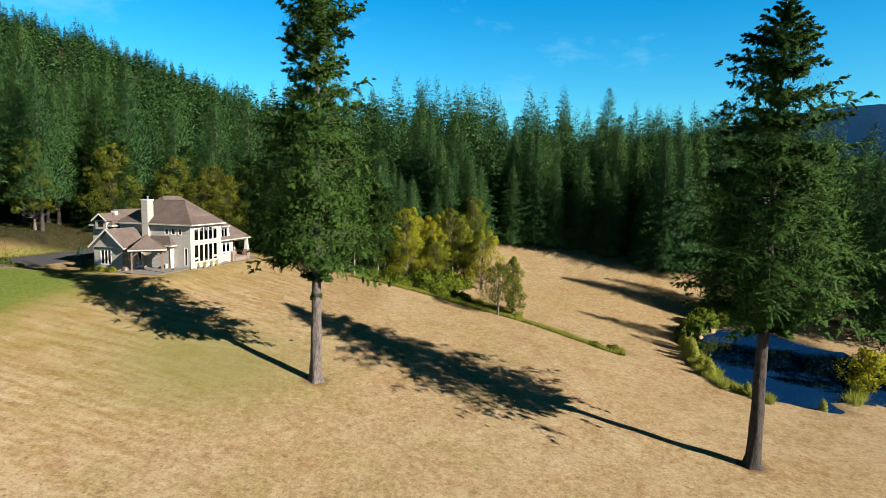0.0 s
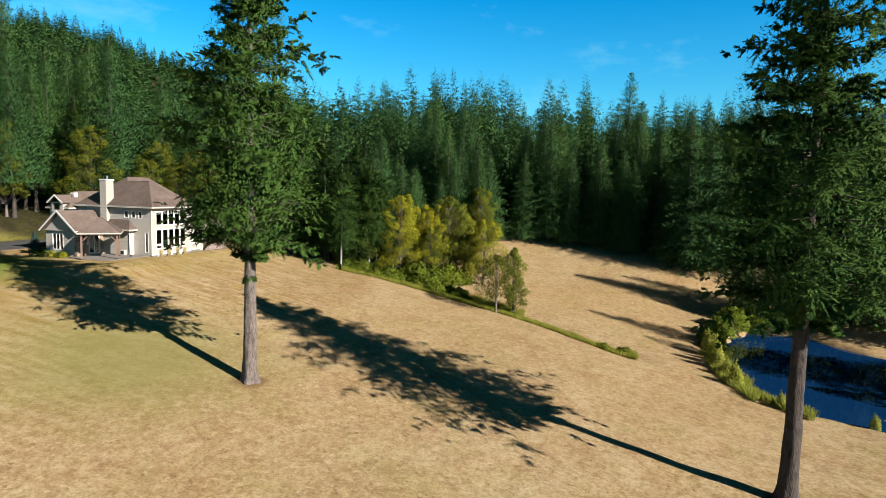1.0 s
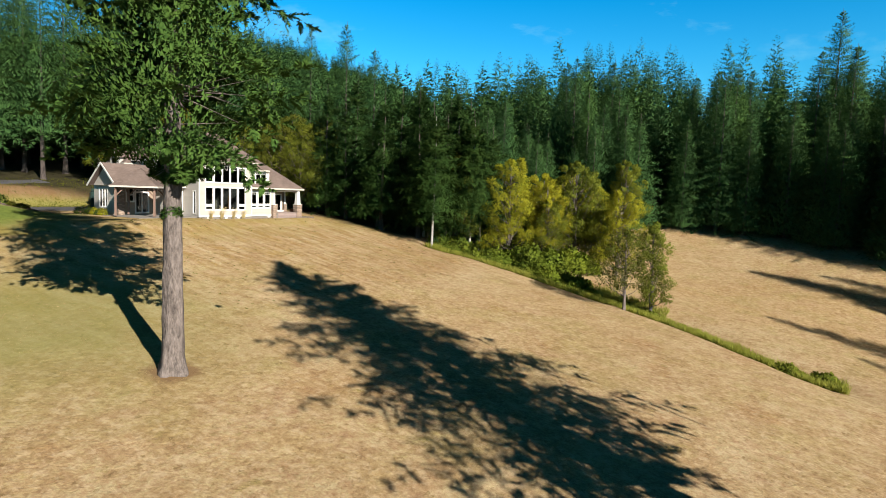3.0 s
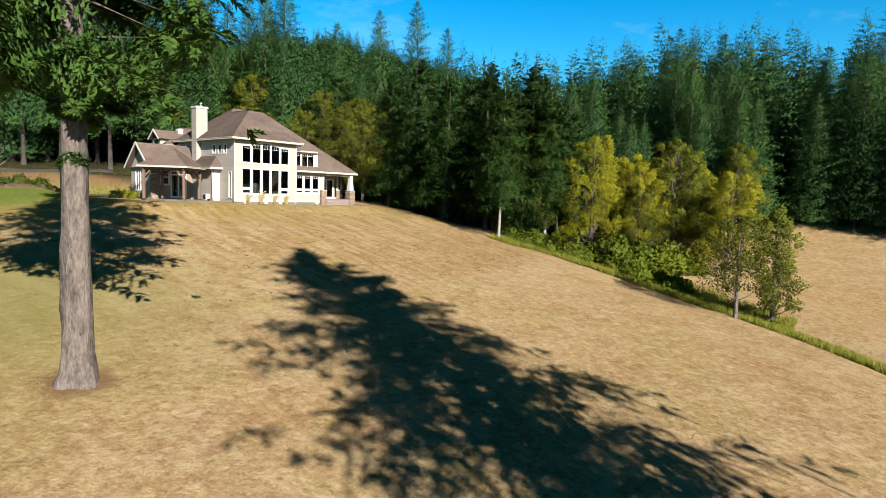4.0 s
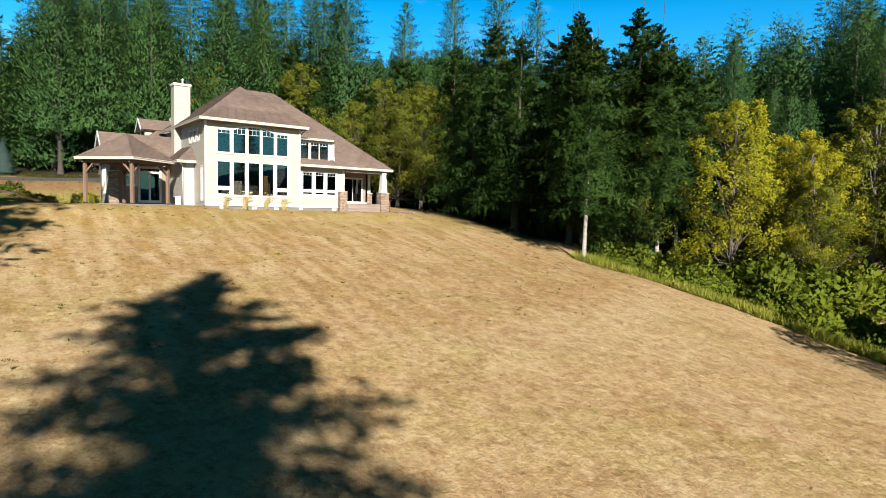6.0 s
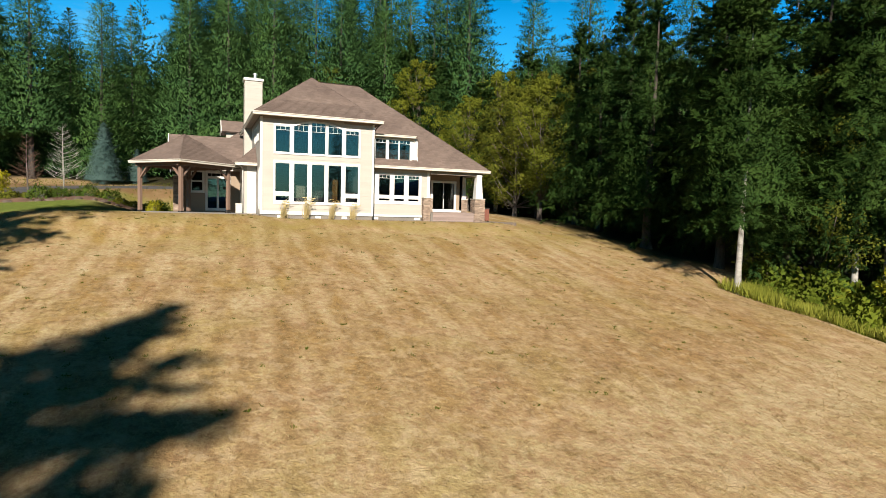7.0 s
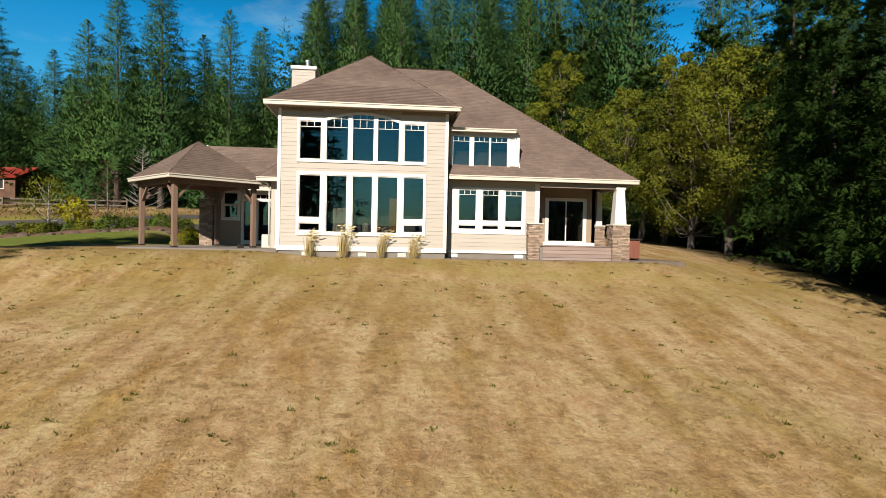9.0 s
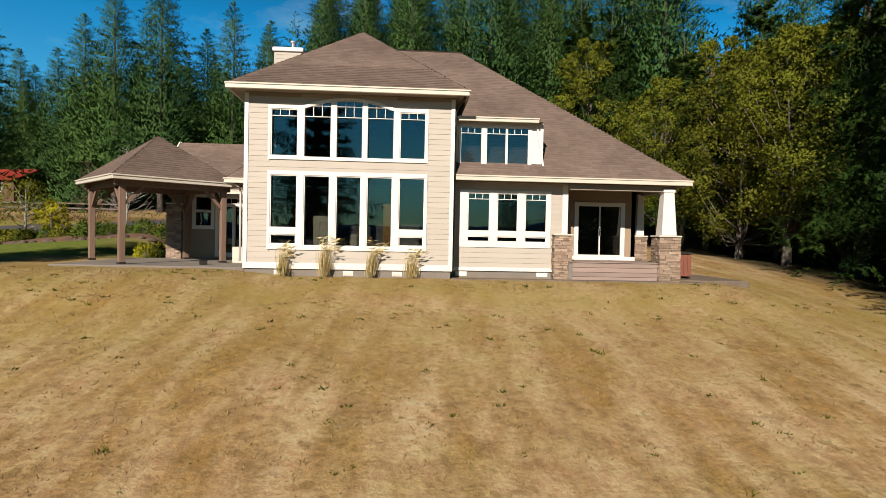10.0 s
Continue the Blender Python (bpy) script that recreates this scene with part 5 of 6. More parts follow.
def inner_mass(seed, H, clear, R, power, n, size, fill=0.6, outline=None, wave=0.0, cut=-0.25):
    """The dim inside of a fir's crown: many hanging scraps of foliage lying along the cone."""
    rng = np.random.default_rng(seed + 900)
    t = rng.random(n) ** 1.3 * 0.9
    z = clear + (H - clear) * t
    reach = np.interp(z, *zip(*outline)) if outline else R * (1 - t) ** power
    r = fill * reach * rng.random(n) ** 0.35
    a = rng.random(n) * math.tau
    p = np.stack([r * np.cos(a), r * np.sin(a), z], -1)
    if wave:
        keep = lumps(p, seed, wave) > cut
        p, a, t, n = p[keep], a[keep], t[keep], int(keep.sum())
    out = np.stack([np.cos(a), np.sin(a), np.full(n, -0.3)], -1)
    way = unit(np.stack([0.6 * np.cos(a), 0.6 * np.sin(a), np.full(n, 0.62)], -1) + rng.normal(0, 0.3, (n, 3)))
    side = unit(np.cross(way, unit(out + rng.normal(0, 0.25, (n, 3)))))
    s = (size * rng.uniform(0.6, 1.3, n) * (1.1 - 0.7 * t))[:, None]
    return triangles(p - side * s * 0.22 - way * s * 0.4, p + side * s * 0.22 - way * s * 0.4, p + way * s * 0.6)


def fir_trunk(seed, H, r, branches=None, sides=10, sag=0.12, thick=0.035, bend=0.25):
    rng = random.Random(seed)
    bm = bmesh.new()
    ph = rng.random() * 6
    heights = [-0.6, -0.15, 0.1, 0.35, 0.7, 1.2]
    step = 0.7 if sides > 10 else 2.5
    while heights[-1] < H * 0.97:
        heights.append(heights[-1] + step)
    rings = []
    for z in heights:
        t = min(1.0, max(0.0, z / (H * 0.97)))
        base = r * (1 - 0.93 * t**0.9) * (1 + 0.42 * math.exp(-max(z, 0) / 0.45))
        cx, cy = bend * math.sin(t * 3 + ph) * t, bend * math.cos(t * 2.3 + ph) * t
        ring = []
        for k in range(sides):
            a = k * math.tau / sides
            foot = 0.16 * math.sin(a * 4 + ph) * math.exp(-max(z, 0) / 0.5)
            k_r = 1 + foot + 0.05 * math.sin(a * 5 + z * 0.7) + (rng.uniform(-0.07, 0.07) if sides > 10 else 0)
            ring.append(bm.verts.new((cx + base * k_r * math.cos(a), cy + base * k_r * math.sin(a), z)))
        rings.append(ring)
    for lo, hi in zip(rings, rings[1:]):
        for k in range(sides):
            bm.faces.new((lo[k], lo[(k + 1) % sides], hi[(k + 1) % sides], hi[k]))
    bm.faces.new(rings[-1])
    if branches is not None:
        z0, L, out, el = branches
        for z, l, o, e in zip(z0, L, out, el):
            if l < 0.8:
                continue
            line = []
            for s in (0.0, 0.22, 0.42, 0.6):
                lift = l * (s * math.tan(e) - sag * 1.6 * s * s + sag * 1.1 * s**3)
                line.append((o[0] * l * s, o[1] * l * s, z + lift))
            tube(bm, line, [thick + 0.006 * l, 0.7 * thick + 0.003 * l, 0.4 * thick, 0.008], 4)
    return bm


def leafy_shape(seed, H, R, clear, n, leaf, lobes=9, spread=1.2, shell=0.55):
    """Trunk, limbs and a crown of loose leaves in uneven clumps; base at the origin."""
    rng = np.random.default_rng(seed)
    bm = bmesh.new()
    r = 0.012 * H + 0.05
    lean = rng.normal(0, 0.03, 2)
    top = H * 0.86
    trunk = [(lean[0] * H * s * s, lean[1] * H * s * s, top * s) for s in (0, 0.1, 0.35, 0.6, 0.8, 1.0)]
    tube(bm, [(0, 0, -0.4)] + trunk, [r * 1.5, r * 1.25, r, r * 0.8, r * 0.55, r * 0.35, 0.02], 8)
    verts, faces, ways, count = [], [], [], 0
    for k in range(lobes):
        a, f = k * 2.4 + rng.normal(0, 0.3), (k + 0.5) / lobes
        zc = clear + (H * 0.9 - clear) * f
        wide = R * (0.35 + 0.65 * math.sin(math.pi * min(1, 0.18 + 0.82 * f)) ** 0.8)
        d = wide * spread * rng.uniform(0.05, 0.75) ** 0.6 * (1 - 0.3 * f)
        c = np.array([math.cos(a) * d + lean[0] * zc, math.sin(a) * d + lean[1] * zc, zc])
        root = (lean[0] * zc * 0.5, lean[1] * zc * 0.5, max(clear * 0.6, zc - 0.28 * H * (1 - 0.4 * f)))
        tube(bm, [root, tuple((np.array(root) + c) / 2 + np.array([0, 0, -0.1 * R])), tuple(c)], [r * 0.32, r * 0.18, 0.012], 5)
        size = np.array([1, 1, 0.8]) * wide * rng.uniform(0.42, 0.66) * min(1.0, (15 / lobes) ** 0.66)
        m = n // lobes
        u = unit(rng.normal(0, 1, (m, 3)))
        clump = unit(rng.normal(0, 1, (14, 3)))
        near = clump[np.argmax(u @ clump.T, 1)]
        u = unit(u + near * rng.uniform(0.2, 1.0, (m, 1)))
        rad = shell + (1.05 - shell) * rng.random((m, 1)) ** 0.6
        p = c + u * size * rad * (1 + rng.normal(0, 0.08, (m, 1)))
        high = p[:, 2] > clear * 0.55
        p, u = p[high], u[high]
        way = unit(u * 0.6 + rng.normal(0, 0.7, (len(p), 3)) + np.array([0, 0, -0.25]))
        s = leaf * rng.uniform(0.6, 1.35, len(p))
        v, fc = spray_quads(p, way, s, s * 0.33, rng.uniform(-1.5, 1.5, len(p)))
        verts.append(v)
        faces.append(fc + count)
        ways.append(np.repeat(unit(u + unit(p - np.array([0, 0, (clear + H) / 2])) * 0.6 + np.array([0, 0, 0.2])), 4, 0))
        count += len(v)
    return bm, np.concatenate(verts), np.concatenate(faces), np.concatenate(ways)


def make_fir(name, label, group, seed, H, clear, R, nb, teeth, r, mat=None, limbs=False, bark=None, twigs=0, blade=0.3, scraps=None, **more):
    """A fir: twigs = 0 gives toothed fronds, more gives needled twigs on every shoot."""
    tree = thing(name, label, "tree", group)
    soft, sag = more.pop("soft", 0.6), more.get("sag", 0.13)
    if twigs:
        v, f, br = needle_fir(seed, H, clear, R, nb, teeth, twigs, blade, **more)
    else:
        v, f, br = frond_fir(seed, H, clear, R, nb, teeth, **more)
    part("trunk", fir_trunk(seed, H, r, br if limbs else None, 22 if limbs else 7, sag), bark or (M_BARK if limbs else M_BARK_DARK), tree, smooth=True)
    w, g = inner_mass(seed, H, clear + 0.3, R, more.get("power", 0.8), *(scraps or ((15000, 0.17, 0.5) if twigs else (8000, 0.46, 0.66))), more.get("outline"), more.get("wave", 0.0), more.get("cut", -0.25))
    v, f = np.concatenate([v, w]), np.concatenate([f, g + len(v)])
    part("crown", leaf_mesh("crown", v, f, from_stem(v), soft), mat or M_NEEDLE, tree)
    return tree


def make_leafy(name, label, group, seed, H, R, clear, n, leaf, mat, bark=None, **more):
    tree = thing(name, label, "tree", group)
    bm, v, f, ways = leafy_shape(seed, H, R, clear, n, leaf, **more)
    part("trunk", bm, bark or M_BARK, tree, smooth=True)
    part("crown", leaf_mesh("crown", v, f, ways), mat, tree)
    return tree


def stand(x, y, turn=0.0, size=1.0, sink=0.0, tall=1.0):
    return Matrix.Translation((x, y, float(height(x, y)) - sink)) @ Matrix.Rotation(turn, 4, "Z") @ Matrix.Diagonal((size, size, size * tall, 1))


# the two tall firs standing alone in the meadow
OUTLINE_A = ((5.0, 0.1), (9.3, 0.35), (10.3, 4.4), (11.8, 6.8), (14.0, 8.5), (19.0, 7.9), (23.7, 6.4), (25.6, 4.6), (27.0, 4.2), (30.0, 5.4), (33.0, 3.6), (36.5, 0.4))
OUTLINE_B = ((11.0, 1.8), (12.6, 6.6), (14.0, 10.2), (16.0, 11.0), (18.5, 10.6), (22.9, 8.8), (26.7, 7.2), (28.7, 5.8), (31.2, 4.2), (33.7, 2.0), (36.5, 0.3))
fir_a = make_fir("fir_tree", "tall lone fir with a bare lower trunk, open ragged crown", "", 11, 36.5, 7.6, 9.0, 380, 15, 0.52, limbs=True, soft=0.5, twigs=44, blade=0.25, scraps=(40000, 0.24, 0.6), wave=3.4, cut=-0.3, low=-12.0, high=46.0, sag=0.06, ragged=0.45, gaps=0.15, tilt=10.0, wide=0.19, drop=0.10, slim=0.34, clumps=0.4, whorls=1.9, outline=OUTLINE_A)
fir_a.matrix_basis = stand(54.3, 25.6, 0.6)
fir_b = make_fir("fir_tree", "tall lone fir with layered drooping boughs near the pond", "", 23, 36.8, 10.8, 10.0, 340, 16, 0.56, bark=M_BARK_DARK, limbs=True, soft=0.5, twigs=44, blade=0.25, scraps=(34000, 0.24, 0.58), wave=3.2, cut=-0.36, low=-12.0, high=30.0, sag=0.04, ragged=0.45, gaps=0.28, tilt=7.0, wide=0.16, drop=0.14, slim=0.34, clumps=0.32, whorls=1.9, outline=OUTLINE_B)
fir_b.matrix_basis = stand(56.1, -10.9, 2.1)

# ---------------------------------------------------------------- the woods
FIR_KINDS = []     # height, bare stem, crown radius, power, boughs, teeth, twigs, twig length
for shape in ((27, 0.4, 8.6, 0.74), (31, 1.0, 8.8, 0.72), (23, 0.3, 8.2, 0.76), (34, 7.5, 8.0, 0.74)):
    FIR_KINDS.append((*shape, 300, 17, 0, 0.3))
for shape in ((17.5, 2.4, 6.6, 0.85), (19.5, 2.2, 6.4, 0.82)):
    FIR_KINDS.append((*shape, 170, 14, 20, 0.22))
FIR_KINDS.append((32, 6.0, 8.6, 0.86, 300, 17, 0, 0.3))
LABELS = ("dense dark green fir at the forest edge", "tall slender fir of the forest", "broad young fir branched to the ground", "high fir with a long bare trunk",
          "dark fir beside the meadow, boughs down to the grass", "full green fir beside the house slope", "high fir behind the drive with a bare lower trunk")
fir_protos, leafy_protos = [], []
taken = []


def free(x, y, gap):
    if any((x - a) ** 2 + (y - b) ** 2 < gap * gap for a, b in taken):
        return False
    taken.append((x, y))
    return True


def plant_fir(x, y, kind, size=1.0, tall=1.0):
    rng = random.Random(int(x * 31 + y * 17))
    turn = rng.random() * 6.28
    have = [p for p in fir_protos if p[0] == kind]
    if not have:
        H, clear, R, power, nb, teeth, twigs, blade = FIR_KINDS[kind]
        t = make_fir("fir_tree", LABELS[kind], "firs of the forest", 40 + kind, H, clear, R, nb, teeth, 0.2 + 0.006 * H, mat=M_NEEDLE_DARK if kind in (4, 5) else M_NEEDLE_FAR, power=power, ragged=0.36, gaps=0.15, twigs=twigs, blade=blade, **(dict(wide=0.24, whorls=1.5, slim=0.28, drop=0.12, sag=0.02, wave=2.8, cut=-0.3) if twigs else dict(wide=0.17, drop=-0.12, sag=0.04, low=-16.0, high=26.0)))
        fir_protos.append((kind, t))
        t.matrix_basis = stand(x, y, turn)
        return t
    return copy_thing(have[0][1], stand(x, y, turn, size, 0.0, tall))


LEAFY = (
    ("autumn_tree", "bigleaf tree turning golden yellow", M_LEAF_GOLD, 14.0, 5.0, 2.0, M_BARK),
    ("alder_tree", "leafy green alder with a pale trunk", M_LEAF_GREEN, 15.0, 4.8, 3.0, M_BARK),
    ("autumn_tree", "rusty olive leafed tree at the wood's edge", M_LEAF_RUST, 13.0, 5.2, 1.5, M_BARK),
)


def plant_leafy(x, y, kind, size=1.0, tall=1.0):
    rng = random.Random(int(x * 13 + y * 29))
    turn = rng.random() * 6.28
    have = [p for p in leafy_protos if p[0] == kind]
    if not have:
        name, label, mat, H, R, clear, bark = LEAFY[kind]
        t = make_leafy(name, label, "broadleaf trees at the wood's edge", 70 + kind, H, R, clear, 28000, 0.15, mat, bark, lobes=52, shell=0.35)
        leafy_protos.append((kind, t))
        t.matrix_basis = stand(x, y, turn)
        return t
    return copy_thing(have[0][1], stand(x, y, turn, size, 0.0, tall))


def plant_rows(line, depth, gap, rows, kinds, size=(0.8, 1.1), seed=1, rise=0.08):
    """Firs along a line of the plan and in rows behind it (to the right of its direction)."""
    rng = random.Random(seed)
    for (x0, y0), (x1, y1) in zip(line, line[1:]):
        d = math.hypot(x1 - x0, y1 - y0)
        nx, ny = (y1 - y0) / d, -(x1 - x0) / d
        for row in range(rows):
            for s in range(max(1, int(d / gap))):
                t = (s + rng.random() * 0.8) * gap / d
                off = row * depth + rng.uniform(-0.3, 0.3) * depth
                x, y = x0 + (x1 - x0) * t + nx * off, y0 + (y1 - y0) * t + ny * off
                if free(x, y, gap * 0.55):
                    plant_fir(x, y, rng.choice(kinds), rng.uniform(*size) * (1 + rise * row), rng.uniform(0.9, 1.12))


# beside the house: the dark edge running down to the pale-barked pair
plant_rows([(106, 40), (102.5, 47), (101.8, 54.5)], 5.0, 4.0, 2, (4, 5, 4), (0.85, 1.02), 3)
plant_rows([(110, 37), (105, 42), (104.5, 50), (105, 56)], 4.5, 3.6, 2, (4, 5, 4), (0.85, 1.0), 14)
plant_rows([(103.5, 76), (100, 84), (95, 92)], 5.5, 4.6, 2, (5, 4, 6), (0.8, 1.0), 4)
for x, y, kind, size in ((104.3, 58.5, 4, 0.9), (105, 62.8, 5, 0.92), (108, 60, 5, 1.05), (104.2, 41.2, 4, 0.9), (107.6, 40.2, 5, 0.95), (102.9, 44.6, 5, 0.92)):
    plant_fir(x, y, kind, size)
# across the lower meadow
plant_rows([(140, -18), (147, -6), (151, 10), (150, 26), (140, 36)], 5.5, 4.4, 4, (0, 1, 2, 0), (0.66, 0.86), 5, 0.12)
plant_rows([(140, 36), (124, 42), (112, 45)], 6.0, 4.6, 3, (0, 2, 2), (0.58, 0.76), 15)
plant_rows([(134, -60), (146, -46), (152, -30), (150, -18)], 6.0, 5.0, 2, (0, 1, 2), (0.75, 0.95), 6)
# behind the house and along the bank
plant_rows([(104, 84), (94, 93), (84, 101), (69, 106)], 6.5, 5.0, 2, (3, 6, 6, 3), (0.75, 0.95), 7)
plant_rows([(20, 97), (4, 92)], 6.5, 5.0, 2, (1, 3, 0), (0.75, 0.95), 8)
plant_rows([(108, 92), (94, 106), (72, 117)], 7.0, 6.0, 2, (3, 3, 0, 3), (0.85, 1.0), 9)
plant_rows([(66, 119), (48, 122), (30, 124), (4, 112)], 7.0, 6.0, 2, (2, 0, 2), (0.7, 0.9), 12)
plant_rows([(49, 118), (38, 122), (20, 126)], 6.0, 5.0, 2, (0, 2), (0.7, 0.86), 16)
plant_rows([(111, 44), (109, 54), (108, 66), (107, 80)], 6.0, 5.0, 2, (0, 2, 2), (0.5, 0.68), 10)

for x, y, kind, size, tall in (
    (107.5, 33.5, 0, 0.72, 1.0), (111, 30, 0, 0.82, 1.0), (114, 27, 1, 0.8, 1.1), (109.5, 29, 1, 0.62, 1.0), (113, 31.5, 0, 0.85, 1.05), (116, 25, 0, 0.8, 1.05), (118.5, 27, 1, 0.85, 1.0), (113.5, 23.5, 1, 0.6, 1.0), (120, 31, 0, 0.9, 1.0), (110.5, 35.5, 1, 0.66, 1.0), (117, 29, 1, 0.75, 1.05), (106, 40.5, 2, 0.5, 1.0), (113, 21, 0, 0.85, 1.0)):
    plant_leafy(x, y, kind, size, tall)
# beside and behind the house
for x, y, kind, size, tall in (
    (103.8, 67.0, 1, 0.98, 1.0), (103.6, 71.5, 2, 1.05, 1.05), (100.5, 76.5, 1, 0.9, 1.0), (106.5, 66, 2, 1.1, 1.1), (106.8, 72.5, 2, 1.15, 1.1), (105, 78.5, 1, 1.05, 1.1),
    (98.3, 86.4, 1, 1.1, 1.1), (90, 95, 1, 0.95, 1.2), (141, 28, 1, 0.9, 1.05)):
    plant_leafy(x, y, kind, size, tall)


def far_woods():
    """The wooded slopes further off, in one sheet of simple firs."""
    rng = np.random.default_rng(5)
    near, far = [], []
    for k, (H, R, power) in enumerate(((26, 8.4, 0.76), (30, 8.6, 0.74), (22, 7.8, 0.78), (28, 8.2, 0.76))):
        for kinds, nb, teeth, n, size in ((near, 90, 4, 300, 1.3), (far, 42, 1, 90, 2.2)):
            v, f, _ = frond_fir(200 + k, H, 0.3, R, nb, teeth, power=power - 0.04, wide=0.24 if teeth > 2 else 0.42, drop=-0.12, sag=0.04, low=-16.0, high=26.0)
            w, g = inner_mass(200 + k, H, 0.3, R, power, n, size, 0.7)
            v, f = np.concatenate([v, w]), np.concatenate([f, g + len(v)])
            kinds.append((v, f, from_stem(v)))
    spots = []

    def scatter(n, x0, x1, y0, y1, ok):
        kept = 0
        for _ in range(n * 6):
            if kept >= n:
                break
            x, y = rng.uniform(x0, x1), rng.uniform(y0, y1)
            if ok(x, y):
                spots.append((x, y))
                kept += 1

    scatter(420, 104, 260, 45, 190, lambda x, y: y > 122 or x > 135 or (x > 122 and y > 70))
    scatter(420, 153, 270, -110, 45, lambda x, y: x > 168 - 0.012 * (y - 14) ** 2)
    scatter(330, -30, 110, 122, 210, lambda x, y: True)
    scatter(3200, 120, 760, 190, 640, lambda x, y: True)
    scatter(160, -300, 330, -210, -75, lambda x, y: True)
    scatter(330, -60, 230, -125, -72, lambda x, y: True)
    scatter(160, -170, -50, -100, 160, lambda x, y: True)
    verts, faces, ways, which, count = [], [], [], [], 0
    for x, y in spots:
        v, f, o = (near if x + y < 330 and -60 < x and y > -75 else far)[rng.integers(4)]
        a, s = rng.random() * 6.28, rng.uniform(0.62, 0.92) * (1.0 if x + y > 330 else 0.5 if y < -70 else 0.8 if (x < 60 and y > 100) or (x < 160 and 40 < y < 80) else 1.0)
        c, d = math.cos(a) * s, math.sin(a) * s
        w = np.stack([v[:, 0] * c - v[:, 1] * d + x, v[:, 0] * d + v[:, 1] * c + y, v[:, 2] * s * rng.uniform(0.9, 1.15) + float(height(x, y)) - 0.5], -1)
        verts.append(w)
        faces.append(f + count)
        ways.append(np.stack([(o[:, 0] * c - o[:, 1] * d) / s, (o[:, 0] * d + o[:, 1] * c) / s, o[:, 2]], -1))
        which.append(np.full(len(w), rng.random(), np.float32))
        count += len(w)
    me = leaf_mesh("far_woods", np.concatenate(verts), np.concatenate(faces), np.concatenate(ways))
    me.attributes.new("which_tree", "FLOAT", "POINT").data.foreach_set("value", np.concatenate(which))
    tagged(part("far_woods", me, M_NEEDLE_FAR, None), "dense fir forest covering the slopes and hillside", "forest", kind="stuff")


far_woods()


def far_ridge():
    """Distant hills all round, with haze painted into their blue colour."""
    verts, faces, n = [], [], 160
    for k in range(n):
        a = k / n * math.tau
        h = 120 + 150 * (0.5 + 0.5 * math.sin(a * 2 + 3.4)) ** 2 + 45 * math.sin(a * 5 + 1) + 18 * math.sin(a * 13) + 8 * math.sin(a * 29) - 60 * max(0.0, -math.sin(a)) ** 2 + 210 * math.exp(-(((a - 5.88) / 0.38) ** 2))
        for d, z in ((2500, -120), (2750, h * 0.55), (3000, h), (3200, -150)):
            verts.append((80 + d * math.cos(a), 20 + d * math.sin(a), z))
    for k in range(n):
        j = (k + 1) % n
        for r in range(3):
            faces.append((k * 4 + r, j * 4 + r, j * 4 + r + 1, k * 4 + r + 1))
    tagged(part("backdrop", fast_mesh("backdrop", verts, faces), M_HILL, None, smooth=True), "distant wooded mountain ridge, haze painted on as blue", "mountain", kind="structure")


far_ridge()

# ---------------------------------------------------------------- lone trees, shrubs and beds
def make_pale(name, label, group, seed, H, clear, R, r):
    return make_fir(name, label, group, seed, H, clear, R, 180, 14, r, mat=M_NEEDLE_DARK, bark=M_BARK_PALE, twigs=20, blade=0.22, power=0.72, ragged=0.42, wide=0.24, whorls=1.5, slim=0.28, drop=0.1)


pale = make_pale("fir_tree", "dark fir with a pale lichen-covered trunk at the meadow's edge", "pale-trunked firs", 301, 16.0, 4.4, 5.6, 0.18)
pale.matrix_basis = stand(99.5, 40.2, 1.0)
copy_thing(pale, stand(105.2, 38.0, 2.6, 0.98, 0, 1.05))
copy_thing(pale, stand(106.4, 37.2, 4.4, 0.85, 0, 1.15))
copy_thing(pale, stand(105.6, 45.5, 0.4, 0.9, 0, 1.05))

sap_a = make_leafy("alder_tree", "young rusty-leafed tree with an open crown beside the ditch", "young trees in the ditch", 311, 8.6, 2.8, 2.2, 6500, 0.17, M_LEAF_RUST, M_BARK, lobes=22, shell=0.25)
sap_a.matrix_basis = stand(96.5, 15.4, 0.5)
sap_b = make_leafy("alder_tree", "young yellow-green alder with a pointed crown beside the ditch", "young trees in the ditch", 312, 10.4, 2.5, 1.5, 10000, 0.17, M_LEAF_GREEN, M_BARK, lobes=26, spread=0.95, shell=0.25)
sap_b.matrix_basis = stand(100.0, 13.6, 2.2)


def leaf_mass(rng, n, size, leaf):
    """Leaves of a rounded shrub about the origin."""
    u = unit(rng.normal(0, 1, (n, 3)))
    u[:, 2] = np.abs(u[:, 2])
    lump = 1 + 0.22 * np.sin(u[:, 0] * 5 + size[0] * 9) * np.cos(u[:, 1] * 6 + size[1] * 5)
    p = u * np.array(size) * (0.55 + 0.5 * rng.random((n, 1)) ** 0.5) * lump[:, None]
    way = unit(u + rng.normal(0, 0.6, (n, 3)))
    s = leaf * rng.uniform(0.6, 1.4, n)
    return *spray_quads(p, way, s, s * 0.36, rng.uniform(-1.5, 1.5, n)), np.repeat(u, 4, 0)


